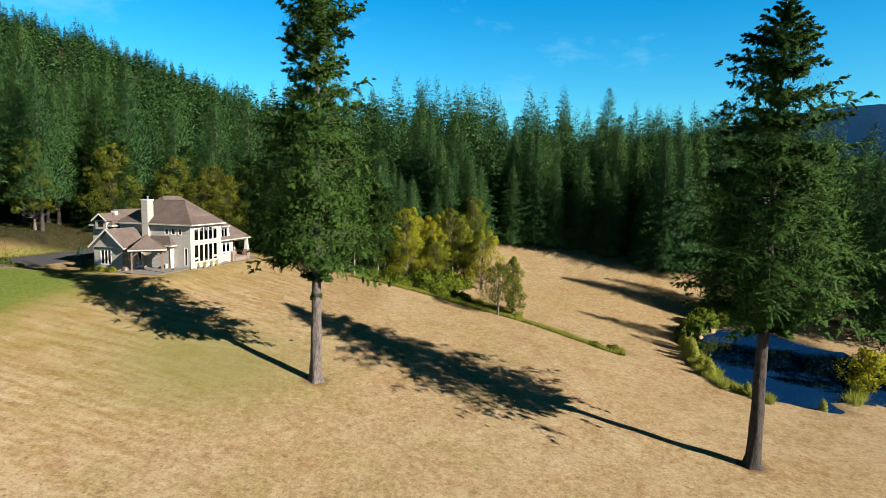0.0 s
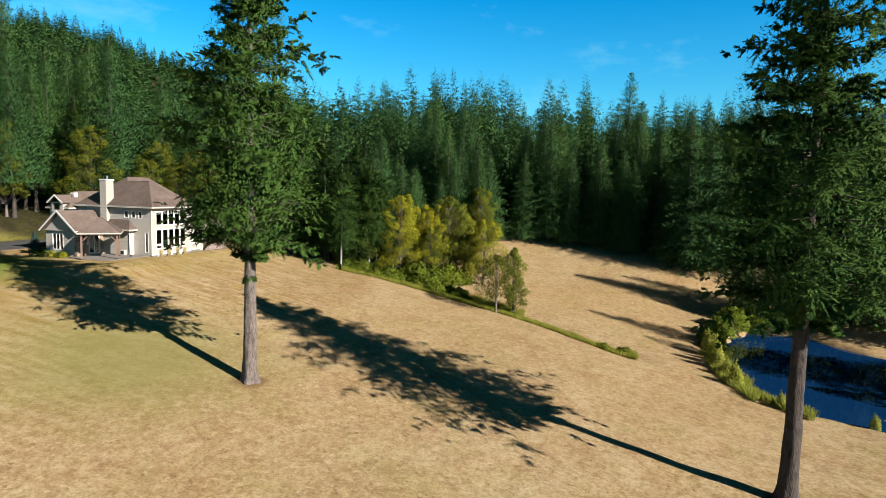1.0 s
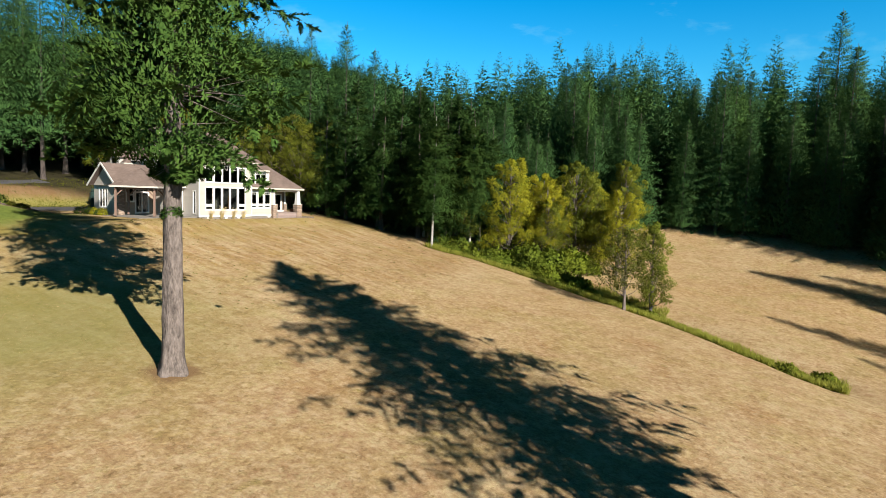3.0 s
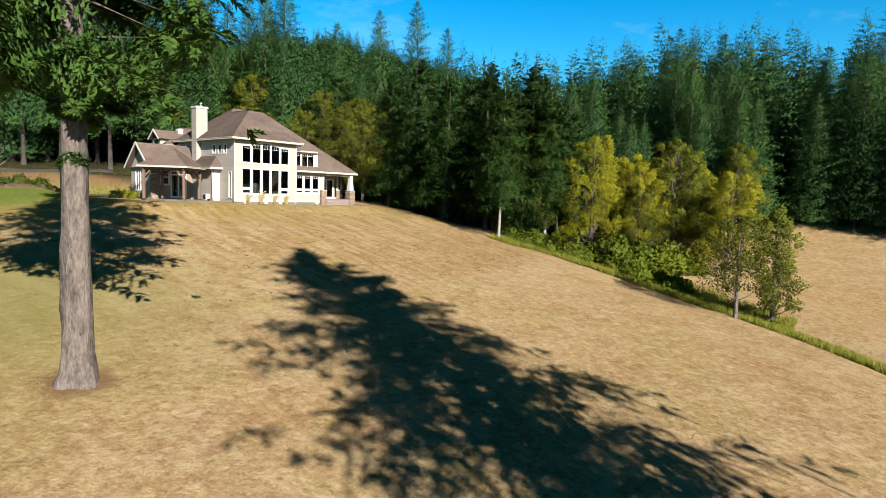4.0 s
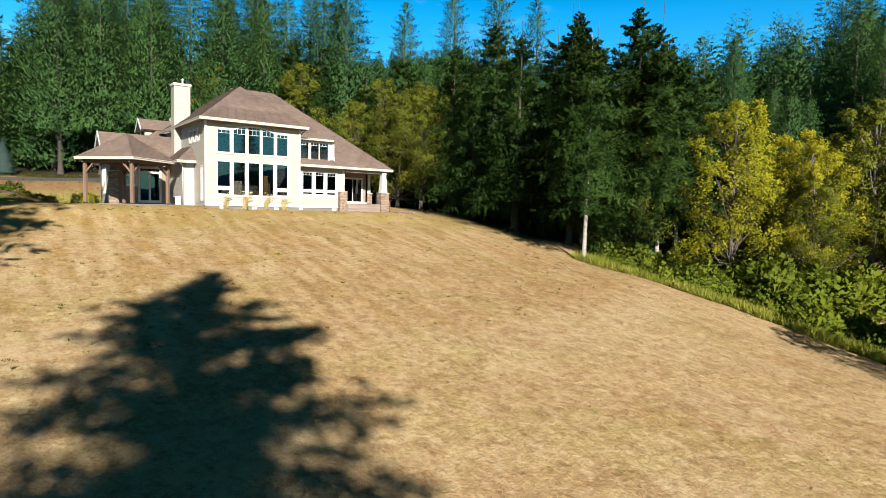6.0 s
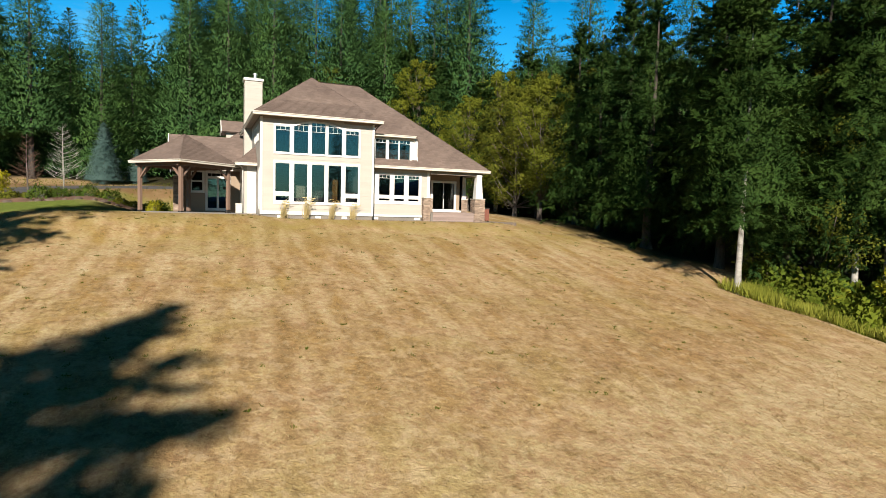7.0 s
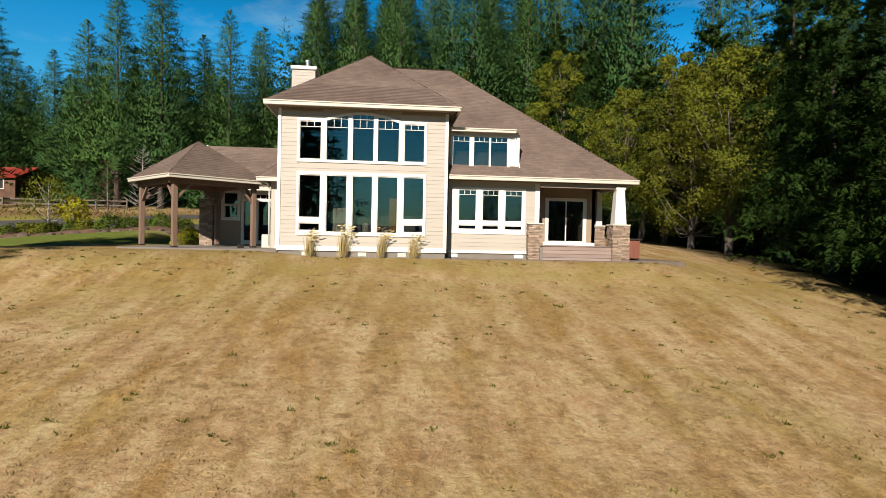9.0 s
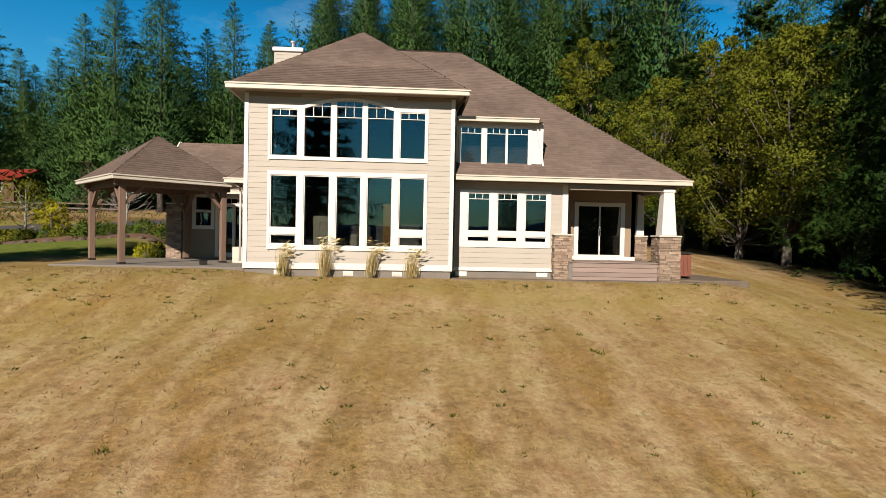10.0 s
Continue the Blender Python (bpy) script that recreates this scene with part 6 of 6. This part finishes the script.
def shrub(name, label, group, seed, size, n, leaf, mat):
    rng = np.random.default_rng(seed)
    t = thing(name, label, "shrub", group)
    bm = bmesh.new()
    for k in range(5):
        a = k * 1.3
        tube(bm, [(0.05 * math.cos(a), 0.05 * math.sin(a), -0.1), (size[0] * 0.3 * math.cos(a), size[1] * 0.3 * math.sin(a), size[2] * 0.4), (size[0] * 0.6 * math.cos(a), size[1] * 0.6 * math.sin(a), size[2] * 0.75)], [0.03, 0.02, 0.008], 5)
    part("stems", bm, M_BARK, t)
    part("leaves", leaf_mesh("leaves", *leaf_mass(rng, n, size, leaf)), mat, t)
    return t


hedge_a = shrub("shrub", "bright green leafy shrub in the ditch", "shrubs along the ditch", 401, (1.5, 1.4, 1.5), 1300, 0.26, M_SHRUB)
hedge_b = shrub("shrub", "yellow-green weedy bush in the ditch", "shrubs along the ditch", 402, (1.1, 1.2, 0.9), 900, 0.22, M_LEAF_GREEN)
rng = random.Random(77)
first = [hedge_a, hedge_b]
for k in range(46):
    y = 41.5 - 26.5 * (k / 45) ** 0.9
    x = float(np.interp(y, DITCH_Y, DITCH_X)) + rng.uniform(0.0, 4.2 if y > 22 else 1.6)
    m = stand(x, y, rng.random() * 6, rng.uniform(0.55, 1.15) * (1.0 if y > 22 else 0.6), 0.1)
    if k < 2:
        first[k].matrix_basis = stand(x, y, 1.0, 1.0, 0.1)
    else:
        copy_thing(first[rng.randrange(2)], m)
for k in range(16):
    y = 24.0 - 26.0 * k / 15 + rng.uniform(-0.5, 0.5)
    x = float(np.interp(y, DITCH_Y, DITCH_X)) + rng.uniform(-0.7, 1.9)
    copy_thing(hedge_b, stand(x, y, rng.random() * 6, rng.choice((0.3, 0.4, 0.55, 0.95)), 0.1, rng.uniform(0.6, 1.2)))
for x, y, s in ((108, 28, 1.5), (109.5, 26, 1.6), (111, 24.5, 1.3), (106.5, 30, 1.5), (108.5, 32, 1.6), (112, 27, 1.5), (104.5, 33, 0.9)):
    copy_thing(hedge_a, stand(x, y, x, s, 0.1))


def blades(spots, tall, wide, seed, lean=0.35):
    """Upright narrow blades, three corners and a tip, at given places."""
    rng = np.random.default_rng(seed)
    n = len(spots)
    way = unit(np.stack([rng.normal(0, lean, n), rng.normal(0, lean, n), np.ones(n)], -1))
    h = np.asarray(tall) * rng.uniform(0.5, 1.3, n)
    return spray_quads(np.asarray(spots), way, h, np.full(n, wide) * rng.uniform(0.6, 1.4, n), rng.uniform(-3, 3, n))


def strip_spots(seed, n, y0, y1, x_off0, x_off1):
    rng = np.random.default_rng(seed)
    y = rng.uniform(y0, y1, n)
    x = np.interp(y, DITCH_Y, DITCH_X) + rng.uniform(x_off0, x_off1, n) + np.sin(y * 1.7) * 0.25
    return np.stack([x, y, height(x, y) - 0.03], -1)


tagged(part("ditch_grass", fast_mesh("ditch_grass", *blades(np.concatenate([strip_spots(1, 30000, -3.0, 41, -0.6, 1.8), strip_spots(2, 22000, 12, 41, -1.3, 3.6)]), 0.7, 0.022, 3)), M_REED, None), "tall yellow-green weeds filling the ditch", "weeds", kind="stuff")


def pond_spots(seed, n, a0, a1, r0, r1):
    rng = np.random.default_rng(seed)
    a, r = np.radians(rng.uniform(a0, a1, n)), rng.uniform(r0, r1, n)
    x, y = POND[0] + POND[2] * r * np.cos(a), POND[1] + POND[3] * r * np.sin(a) - 0.08 * POND[2] * r * np.cos(a)
    return np.stack([x, y, np.maximum(height(x, y), POND[4]) - 0.03], -1)


tagged(part("reeds", fast_mesh("reeds", *blades(np.concatenate([pond_spots(5, 3500, 100, 165, 0.98, 1.10), pond_spots(6, 3500, 105, 140, 0.98, 1.2), pond_spots(8, 4500, 84, 126, 0.86, 1.14), pond_spots(7, 1200, 215, 250, 1.0, 1.15)]), 0.9, 0.035, 9)), M_REED, None), "pale yellow reeds along the pond's bank", "reeds", kind="stuff")
bank_bush = shrub("shrub", "yellow-green willowy bush on the pond's bank", "bushes round the pond", 405, (0.6, 0.6, 2.3), 1500, 0.16, M_REED)
bank_bush.matrix_basis = stand(POND[0] + POND[2] * 1.12 * math.cos(radians(125)), POND[1] + POND[3] * 1.12 * math.sin(radians(125)) - 0.08 * POND[2] * 1.12 * math.cos(radians(125)), 0.4, 1.1, 0.1)
for k, (a, r, s, kind) in enumerate(((98, 1.10, 0.9, 1), (103, 1.12, 1.15, 1), (108, 1.12, 1.0, 1), (116, 1.1, 0.8, 1), (150, 1.08, 0.6, 1), (78, 1.1, 1.1, 0), (92, 1.15, 1.2, 1), (70, 1.12, 1.1, 0), (58, 1.1, 1.3, 0), (40, 1.12, 1.5, 0), (20, 1.1, 1.4, 0), (193, 1.06, 0.6, 1))):
    x, y = POND[0] + POND[2] * r * math.cos(radians(a)), POND[1] + POND[3] * r * math.sin(radians(a)) - 0.08 * POND[2] * r * math.cos(radians(a))
    tagged(copy_thing(bank_bush if kind else hedge_a, stand(x, y, k, s, 0.1, 1.0 if kind else 1.3)), "yellow-green willowy bush on the pond's bank" if kind else "dark green bush on the pond's bank", group="bushes round the pond")
willow = make_leafy("willow_tree", "small yellow-leafed willow on the pond's bank", "", 333, 6.0, 2.6, 1.2, 2200, 0.34, M_LEAF_GOLD, lobes=9)
willow.matrix_basis = stand(85.5, -30.6, 0.3)


def rock(name, label, group, seed, size, mat=None):
    bm = bmesh.new()
    bmesh.ops.create_icosphere(bm, subdivisions=3, radius=1.0)
    for v in bm.verts:
        k = 1 + 0.28 * noise.noise(v.co * 1.3 + Vector((seed, 0, 0))) + 0.10 * noise.noise(v.co * 3.1 + Vector((0, seed, 0)))
        v.co = Vector((v.co.x * size[0] * k, v.co.y * size[1] * k, v.co.z * size[2] * k))
    return tagged(part(name, bm, mat or M_ROCK, None, smooth=True), label, "rock", group)


r0 = rock("rock", "rough brown garden rock edging the bed", "rocks edging the bed", 3, (0.36, 0.27, 0.20))
r1 = rock("rock", "low grey-brown rock edging the bed", "rocks edging the bed", 8, (0.42, 0.27, 0.17))
rng = random.Random(12)
for k in range(34):
    x = 36.5 + k * 0.98 + rng.uniform(-0.4, 0.4)
    y = 74.6 + 1.6 * math.sin((x - 36) * 0.13) + rng.uniform(-0.25, 0.25)
    if k < 2:
        (r0, r1)[k].matrix_basis = stand(x, y, rng.random() * 6)
    else:
        copy_thing((r0, r1)[k % 2], stand(x, y, rng.random() * 6, rng.uniform(0.5, 1.35)))
for k in range(9):
    tagged(copy_thing((r0, r1)[k % 2], stand(85.0 + rng.uniform(-2, 2.5), -28.6 + rng.uniform(-1, 1.0), k, rng.uniform(1.5, 2.7), 0, 0.7)), "dark flat rock by the pond's outlet", group="rocks by the pond")

# planted bed behind the lawn
bm = bmesh.new()
rows = []
for k in range(29):
    x = 36 + k * 1.22
    y = 74.6 + 1.6 * math.sin((x - 36) * 0.13)
    rows.append([bm.verts.new((x, y + d, float(height(x, y + d)) + h)) for d, h in ((-0.2, -0.15), (0.5, 0.22), (2.2, 0.35), (3.4, -0.12))])
for a, b in zip(rows, rows[1:]):
    for j in range(3):
        bm.faces.new((a[j], b[j], b[j + 1], a[j + 1]))
tagged(part("planting_bed", bm, M_EARTH, None, smooth=True), "raised bed of brown bark mulch behind the lawn", "garden bed", kind="structure")
bed_kinds = [
    shrub("shrub", "round clipped green shrub in the bed", "shrubs in the bed", 421, (0.85, 0.85, 0.95), 900, 0.13, M_HEDGE),
    shrub("shrub", "low rusty brown shrub in the bed", "shrubs in the bed", 422, (0.8, 0.7, 0.6), 800, 0.14, M_LEAF_RUST),
    shrub("shrub", "golden yellow leafy shrub in the bed", "shrubs in the bed", 423, (0.8, 0.8, 1.1), 800, 0.14, M_LEAF_GOLD),
]
for k in range(38):
    x = 37 + k * 0.88 + rng.uniform(-0.3, 0.3)
    y = 76.0 + 1.6 * math.sin((x - 36) * 0.13) + rng.uniform(-0.5, 1.3)
    kind = rng.choice((0, 0, 1, 1, 2)) if k > 2 else k
    if k < 3:
        bed_kinds[k].matrix_basis = stand(x, y, 0, 1.0, -0.2)
    else:
        copy_thing(bed_kinds[kind], stand(x, y, rng.random() * 6, rng.uniform(0.7, 1.15), -0.2))
for x, y, s, kind in ((71.0, 62.0, 0.6, 2), (71.2, 62.8, 0.65, 0), (71.1, 63.7, 0.6, 2), (71.3, 64.8, 0.7, 0), (70.9, 66.0, 0.8, 0)):
    tagged(copy_thing(bed_kinds[kind], stand(x, y, x * 3, s, 0.0)), group="shrubs against the house")


def bare_tree(name, label, seed, H, mat, twig, spread):
    """A young tree nearly without leaves: a pale stem with many thin rising twigs."""
    rng = random.Random(seed)
    t = thing(name, label, "tree")
    bm = bmesh.new()
    tube(bm, [(0, 0, -0.2), (0.03, 0, H * 0.3), (-0.04, 0.03, H * 0.65), (0, 0, H)], [0.085, 0.07, 0.045, 0.01], 7)
    part("trunk", bm, mat, t, smooth=True)
    bm = bmesh.new()
    for k in range(60):
        z = H * (0.22 + 0.75 * (k / 60)) + rng.uniform(-0.2, 0.2)
        a = k * 2.4 + rng.random()
        l = spread * (1.1 - 0.85 * k / 60) * rng.uniform(0.6, 1.1)
        e = (l * math.cos(a), l * math.sin(a), z + l * rng.uniform(0.35, 0.9))
        c = (e[0] * 0.5, e[1] * 0.5, z + l * 0.16)
        tube(bm, [(0, 0, z), c, e], [0.018, 0.010, 0.003], 4)
        for j in range(6):
            b = a + rng.uniform(-0.9, 0.9)
            tube(bm, [c, (c[0] + 0.35 * l * math.cos(b), c[1] + 0.35 * l * math.sin(b), c[2] + 0.22 * l)], [0.008, 0.003], 3)
    part("crown", bm, twig, t)
    return t


bt = bare_tree("birch_tree", "bare young birch with a pale stem in the bed", 5, 6.6, M_BARK_PALE, M_BARK_PALE, 2.0)
bt.matrix_basis = stand(63.0, 77.9)
bt2 = bare_tree("bare_tree", "bare reddish-brown young tree in the bed", 9, 5.6, M_BARK, M_EARTH, 1.7)
bt2.matrix_basis = stand(60.3, 78.2)
crab = make_leafy("ornamental_tree", "small round garden tree with yellow-green leaves", "", 351, 4.6, 2.2, 1.5, 1300, 0.17, M_LEAF_GREEN, M_BARK_PALE, lobes=14, shell=0.3)
crab.matrix_basis = stand(55.8, 78.6)
golden = make_leafy("ornamental_tree", "small golden garden tree", "", 352, 3.0, 1.3, 0.5, 900, 0.2, M_LEAF_GOLD, lobes=7, shell=0.3)
golden.matrix_basis = stand(58.1, 77.7)

spruce = make_fir("spruce_tree", "blue-grey spruce with boughs to the ground on the bank", "spruces on the bank", 361, 9.0, 0.3, 3.4, 210, 8, 0.14, mat=M_NEEDLE_SPRUCE, twigs=9, blade=0.22, scraps=(12000, 0.22, 0.8), power=0.85, low=-8, high=30, whorls=0.45, slim=0.3)
spruce.matrix_basis = stand(63.6, 97.5, 0.0, 0.8)
copy_thing(spruce, stand(66.8, 101.0, 2, 0.6))
tagged(copy_thing(spruce, stand(74.6, 70.6, 1, 0.4)), "small pale spruce beside the house wall")

# lone firs seen past the lawn and round the pond
for x, y, kind, s, tall in ((51.1, 101.3, 6, 0.8, 1.0), (40.0, 96.6, 6, 0.78, 1.0), (55.4, 102.7, 6, 0.9, 1.0), (62.4, 104.8, 1, 0.78, 1.0), (47, 103, 0, 0.8, 1.0), (58.5, 108, 0, 0.8, 1.0), (65.5, 110, 1, 0.75, 1.0), (72.5, 108, 1, 0.9, 1.0), (118.5, 71.5, 1, 0.95, 1.1), (115.5, 77, 1, 0.92, 1.08), (122, 68, 1, 0.84, 1.1), (112.5, 84, 0, 0.95, 1.1), (114.0, -44.5, 1, 1.16, 1.0), (119.0, -28, 0, 0.95, 1.0), (122, -35, 0, 0.9, 1.0), (118.5, -19.5, 2, 0.45, 1.0), (124, -58, 0, 1.0, 1.0), (94.2, -41, 0, 1.12, 1.0), (84, -52, 1, 1.0, 1.0)):
    plant_fir(x, y, kind, s, tall)

for x, y, s in ((76.4, 114.4, 0.9), (80.6, 114.9, 0.85), (87.3, 118.5, 0.95), (93.2, 100.9, 0.85), (97.3, 99.9, 0.8), (101.4, 99.0, 0.85)):
    plant_fir(x, y, 3, s, 1.0)

# ornamental grasses under the tall windows
def grass_clump(seed, tall):
    rng = np.random.default_rng(seed)
    n = 130
    a, e = rng.uniform(0, 6.28, n), rng.uniform(0.02, 0.26, n)
    way = unit(np.stack([np.cos(a) * e + 0.10, np.sin(a) * e, np.ones(n)], -1))
    t = thing("ornamental_grass", "dry straw-coloured ornamental grass clump by the foundation", "plant", "grass clumps under the window")
    base = np.stack([rng.normal(0, 0.09, n), rng.normal(0, 0.06, n), np.zeros(n)], -1)
    long = tall * rng.uniform(0.35, 1.0, n)
    part("blades", fast_mesh("blades", *spray_quads(base, way, long, np.full(n, 0.009), rng.uniform(-3, 3, n))), M_GRASS, t)
    # each long stem bows over to one side and ends in a feathery plume
    k = 34
    high = tall * rng.uniform(0.62, 1.0, (k, 1))
    stem = base[:k] + way[:k] * high * 0.86
    bow = unit(np.stack([0.35 + 0.3 * np.cos(a[:k]), 0.25 * np.sin(a[:k]), np.full(k, 0.8)], -1))
    tip = stem + bow * high * 0.22
    droop = unit(np.stack([0.8 + 0.3 * np.cos(a[:k]), 0.3 * np.sin(a[:k]), rng.uniform(-0.1, 0.5, k)], -1))
    v, f = spray_quads(base[:k], way[:k], high[:, 0] * 0.88, np.full(k, 0.008), rng.uniform(-3, 3, k))
    w, g = spray_quads(stem, bow, high[:, 0] * 0.24, np.full(k, 0.008), rng.uniform(-3, 3, k))
    part("stems", fast_mesh("stems", np.concatenate([v, w]), np.concatenate([f, g + len(v)])), M_GRASS, t)
    part("plumes", fast_mesh("plumes", *spray_quads(tip, droop, rng.uniform(0.14, 0.26, k), np.full(k, 0.028), rng.uniform(-3, 3, k))), M_GRASS, t, "feathery seed plumes")
    return t


for k, (x, tall) in enumerate(((78.5, 1.05), (79.85, 1.3), (81.4, 1.2), (82.75, 0.95))):
    g = grass_clump(500 + k, tall)
    g.matrix_basis = stand(x, 54.72, 0.0, 1.0, 0.03)

# things on the patio and beside the porch
tub = thing("storage_box", "reddish-brown slatted wooden box beside the porch", "box", m=Matrix.Translation((93.0, 57.3, 0.08)))
TB = placed[tub]
part("body", box((-0.42, -0.42, 0.06), (0.42, 0.42, 0.92), 0.02), M_REDBOX, tub, m=TB)
for k in range(6):
    part("slat", box((-0.43 + k * 0.145, -0.445, 0.08), (-0.30 + k * 0.145, -0.42, 0.90), 0.006), M_REDBOX, tub, m=TB)
part("lid", box((-0.47, -0.47, 0.92), (0.47, 0.47, 1.0), 0.015), M_DARKMETAL, tub, "dark weathered lid", TB)
for x, y in ((-0.38, -0.38), (0.38, -0.38), (-0.38, 0.38), (0.38, 0.38)):
    part("foot", box((x - 0.04, y - 0.04, 0.0), (x + 0.04, y + 0.04, 0.07)), M_DARKMETAL, tub, m=TB)
boot = thing("boot_scraper", "small dark metal box lying on the patio", "box", m=Matrix.Translation((75.4, 56.4, 0.30)) @ Matrix.Rotation(0.5, 4, "Z"))
part("body", box((-0.13, -0.09, 0.0), (0.13, 0.09, 0.15), 0.015), M_DARKMETAL, boot, m=placed[boot])
part("rim", box((-0.145, -0.105, 0.15), (0.145, 0.105, 0.18), 0.006), M_DARKMETAL, boot, m=placed[boot])
ac = thing("heat_pump", "pale grey utility box on the lean-to wall", "utility box", m=Matrix.Translation((76.15, 58.3, 0.30)))
part("body", box((-0.2, -0.3, 0.0), (0.2, 0.3, 0.62), 0.02), M_GUTTER, ac, m=placed[ac])
part("grille", box((-0.215, -0.24, 0.1), (-0.198, 0.24, 0.54), 0.004), M_DARKMETAL, ac, "dark slotted grille", placed[ac])


# ---------------------------------------------------------------- neighbours among the trees
def neighbour(name, label, x, y, turn, w, d, h, rise, roof_mat, wins, wall_mat):
    m = Matrix.Translation((x, y, float(height(x, y)))) @ Matrix.Rotation(turn, 4, "Z")
    t = thing(name, label, "house", m=m)
    part("wall", box((-w / 2, -d / 2, -1.5), (w / 2, d / 2, h)), wall_mat, t, m=m)
    o = 0.5
    for s in (-1, 1):
        part("roof", slab([Vector((-w / 2 - o, s * (d / 2 + o), h - 0.15)), Vector((w / 2 + o, s * (d / 2 + o), h - 0.15)), Vector((w / 2 + o, 0, h + rise)), Vector((-w / 2 - o, 0, h + rise))], 0.15), roof_mat, t, m=m)
    for s in (-1, 1):
        bm = bmesh.new()
        vs = [bm.verts.new(c) for c in ((s * w / 2, -d / 2, h), (s * w / 2, d / 2, h), (s * w / 2, 0, h + rise - 0.15))]
        bm.faces.new(vs)
        bmesh.ops.solidify(bm, geom=bm.faces[:], thickness=0.1)
        part("gable", bm, wall_mat, t, m=m)
    for k in range(wins):
        xa = -w / 2 + w * (k + 0.5) / wins
        win = part("window", cells((xa - 0.6, xa + 0.6), (0.9, 2.3), [(xa - 0.5, xa - 0.03, 1.0, 2.2), (xa + 0.03, xa + 0.5, 1.0, 2.2)], 0.08), M_TRIM, t, m=m @ Matrix.Translation((0, -d / 2 - 0.06, 0)))
        part("pane", box((xa - 0.5, -d / 2 - 0.02, 1.0), (xa + 0.5, -d / 2 - 0.01, 2.2)), M_DARKMETAL, win, "dark window pane", m)
    return t


neighbour("cottage", "white house half hidden behind the fir trunks", 66, 133, 0.1, 12, 8, 3.2, 2.2, M_SHINGLE, 4, M_WHITEWALL)
neighbour("barn", "small brown barn with a red metal roof among the trees", 30.5, 116, -0.25, 9, 6, 2.6, 1.3, M_REDROOF, 2, M_EARTH)

fence = thing("rail_fence", "weathered split-rail fence along the bank", "fence")
for k in range(7):
    xa, xb = 34 + k * 3.2, 22 + (k + 1) * 3.2
    ya, yb = 99.0 - 0.05 * (k % 3), 99.0
    za, zb = float(height(xa, ya)), float(height(xb, yb))
    part("post", box((xa - 0.07, ya - 0.07, za - 0.3), (xa + 0.07, ya + 0.07, za + 1.15), 0.01), M_RAIL, fence)
    for h in (0.45, 0.95):
        part("rail", beam((xa, ya - 0.05, za + h), (xb, yb - 0.05, zb + h), 0.09, 0.12), M_RAIL, fence)


# ---------------------------------------------------------------- brush on the bank, and grass
def area_spots(seed, n, x0, x1, y0, y1, keep=None):
    rng = np.random.default_rng(seed)
    x, y = rng.uniform(x0, x1, n), rng.uniform(y0, y1, n)
    if keep is not None:
        k = keep(x, y)
        x, y = x[k], y[k]
    return np.stack([x, y, height(x, y) - 0.02], -1)


tagged(part("bank_brush", fast_mesh("bank_brush", *blades(np.concatenate([area_spots(31, 5000, 30, 100, 88, 101), area_spots(33, 2500, 70, 96, 84, 90)]), 0.28, 0.03, 32, 0.6)), M_LEAF_RUST, None), "low rusty brush covering the bank", "brush", kind="stuff")
clear_house = lambda x, y: ~((x > 69) & (x < 96) & (y > 54.5)) & ~((x < 70) & (y > 60))
def tufts(spots, each, seed):
    """Each place becomes a few blades close together."""
    rng = np.random.default_rng(seed)
    p = np.repeat(spots, each, 0)
    return p + np.stack([rng.normal(0, 0.045, len(p)), rng.normal(0, 0.045, len(p)), np.zeros(len(p))], -1)


tagged(part("meadow_grass", fast_mesh("meadow_grass", *blades(tufts(np.concatenate([
    area_spots(41, 18000, 64, 100, 28, 55, clear_house), area_spots(42, 18000, 50, 98, 8, 40, clear_house), area_spots(43, 5000, 40, 80, -6, 30)]), 5, 45), 0.07, 0.009, 44, 0.9)), M_STRAW, None), "short dry straw-coloured meadow grass", "grass", kind="stuff")

# small dark weeds scattered through the mown slope
weeds = area_spots(46, 520, 62, 98, 30, 55, clear_house)
tagged(part("weed_tufts", fast_mesh("weed_tufts", *blades(tufts(weeds, 14, 47), 0.09, 0.014, 48, 1.1)), M_LEAF_RUST, None), "small dark green weeds scattered in the mown slope", "weeds", kind="stuff")
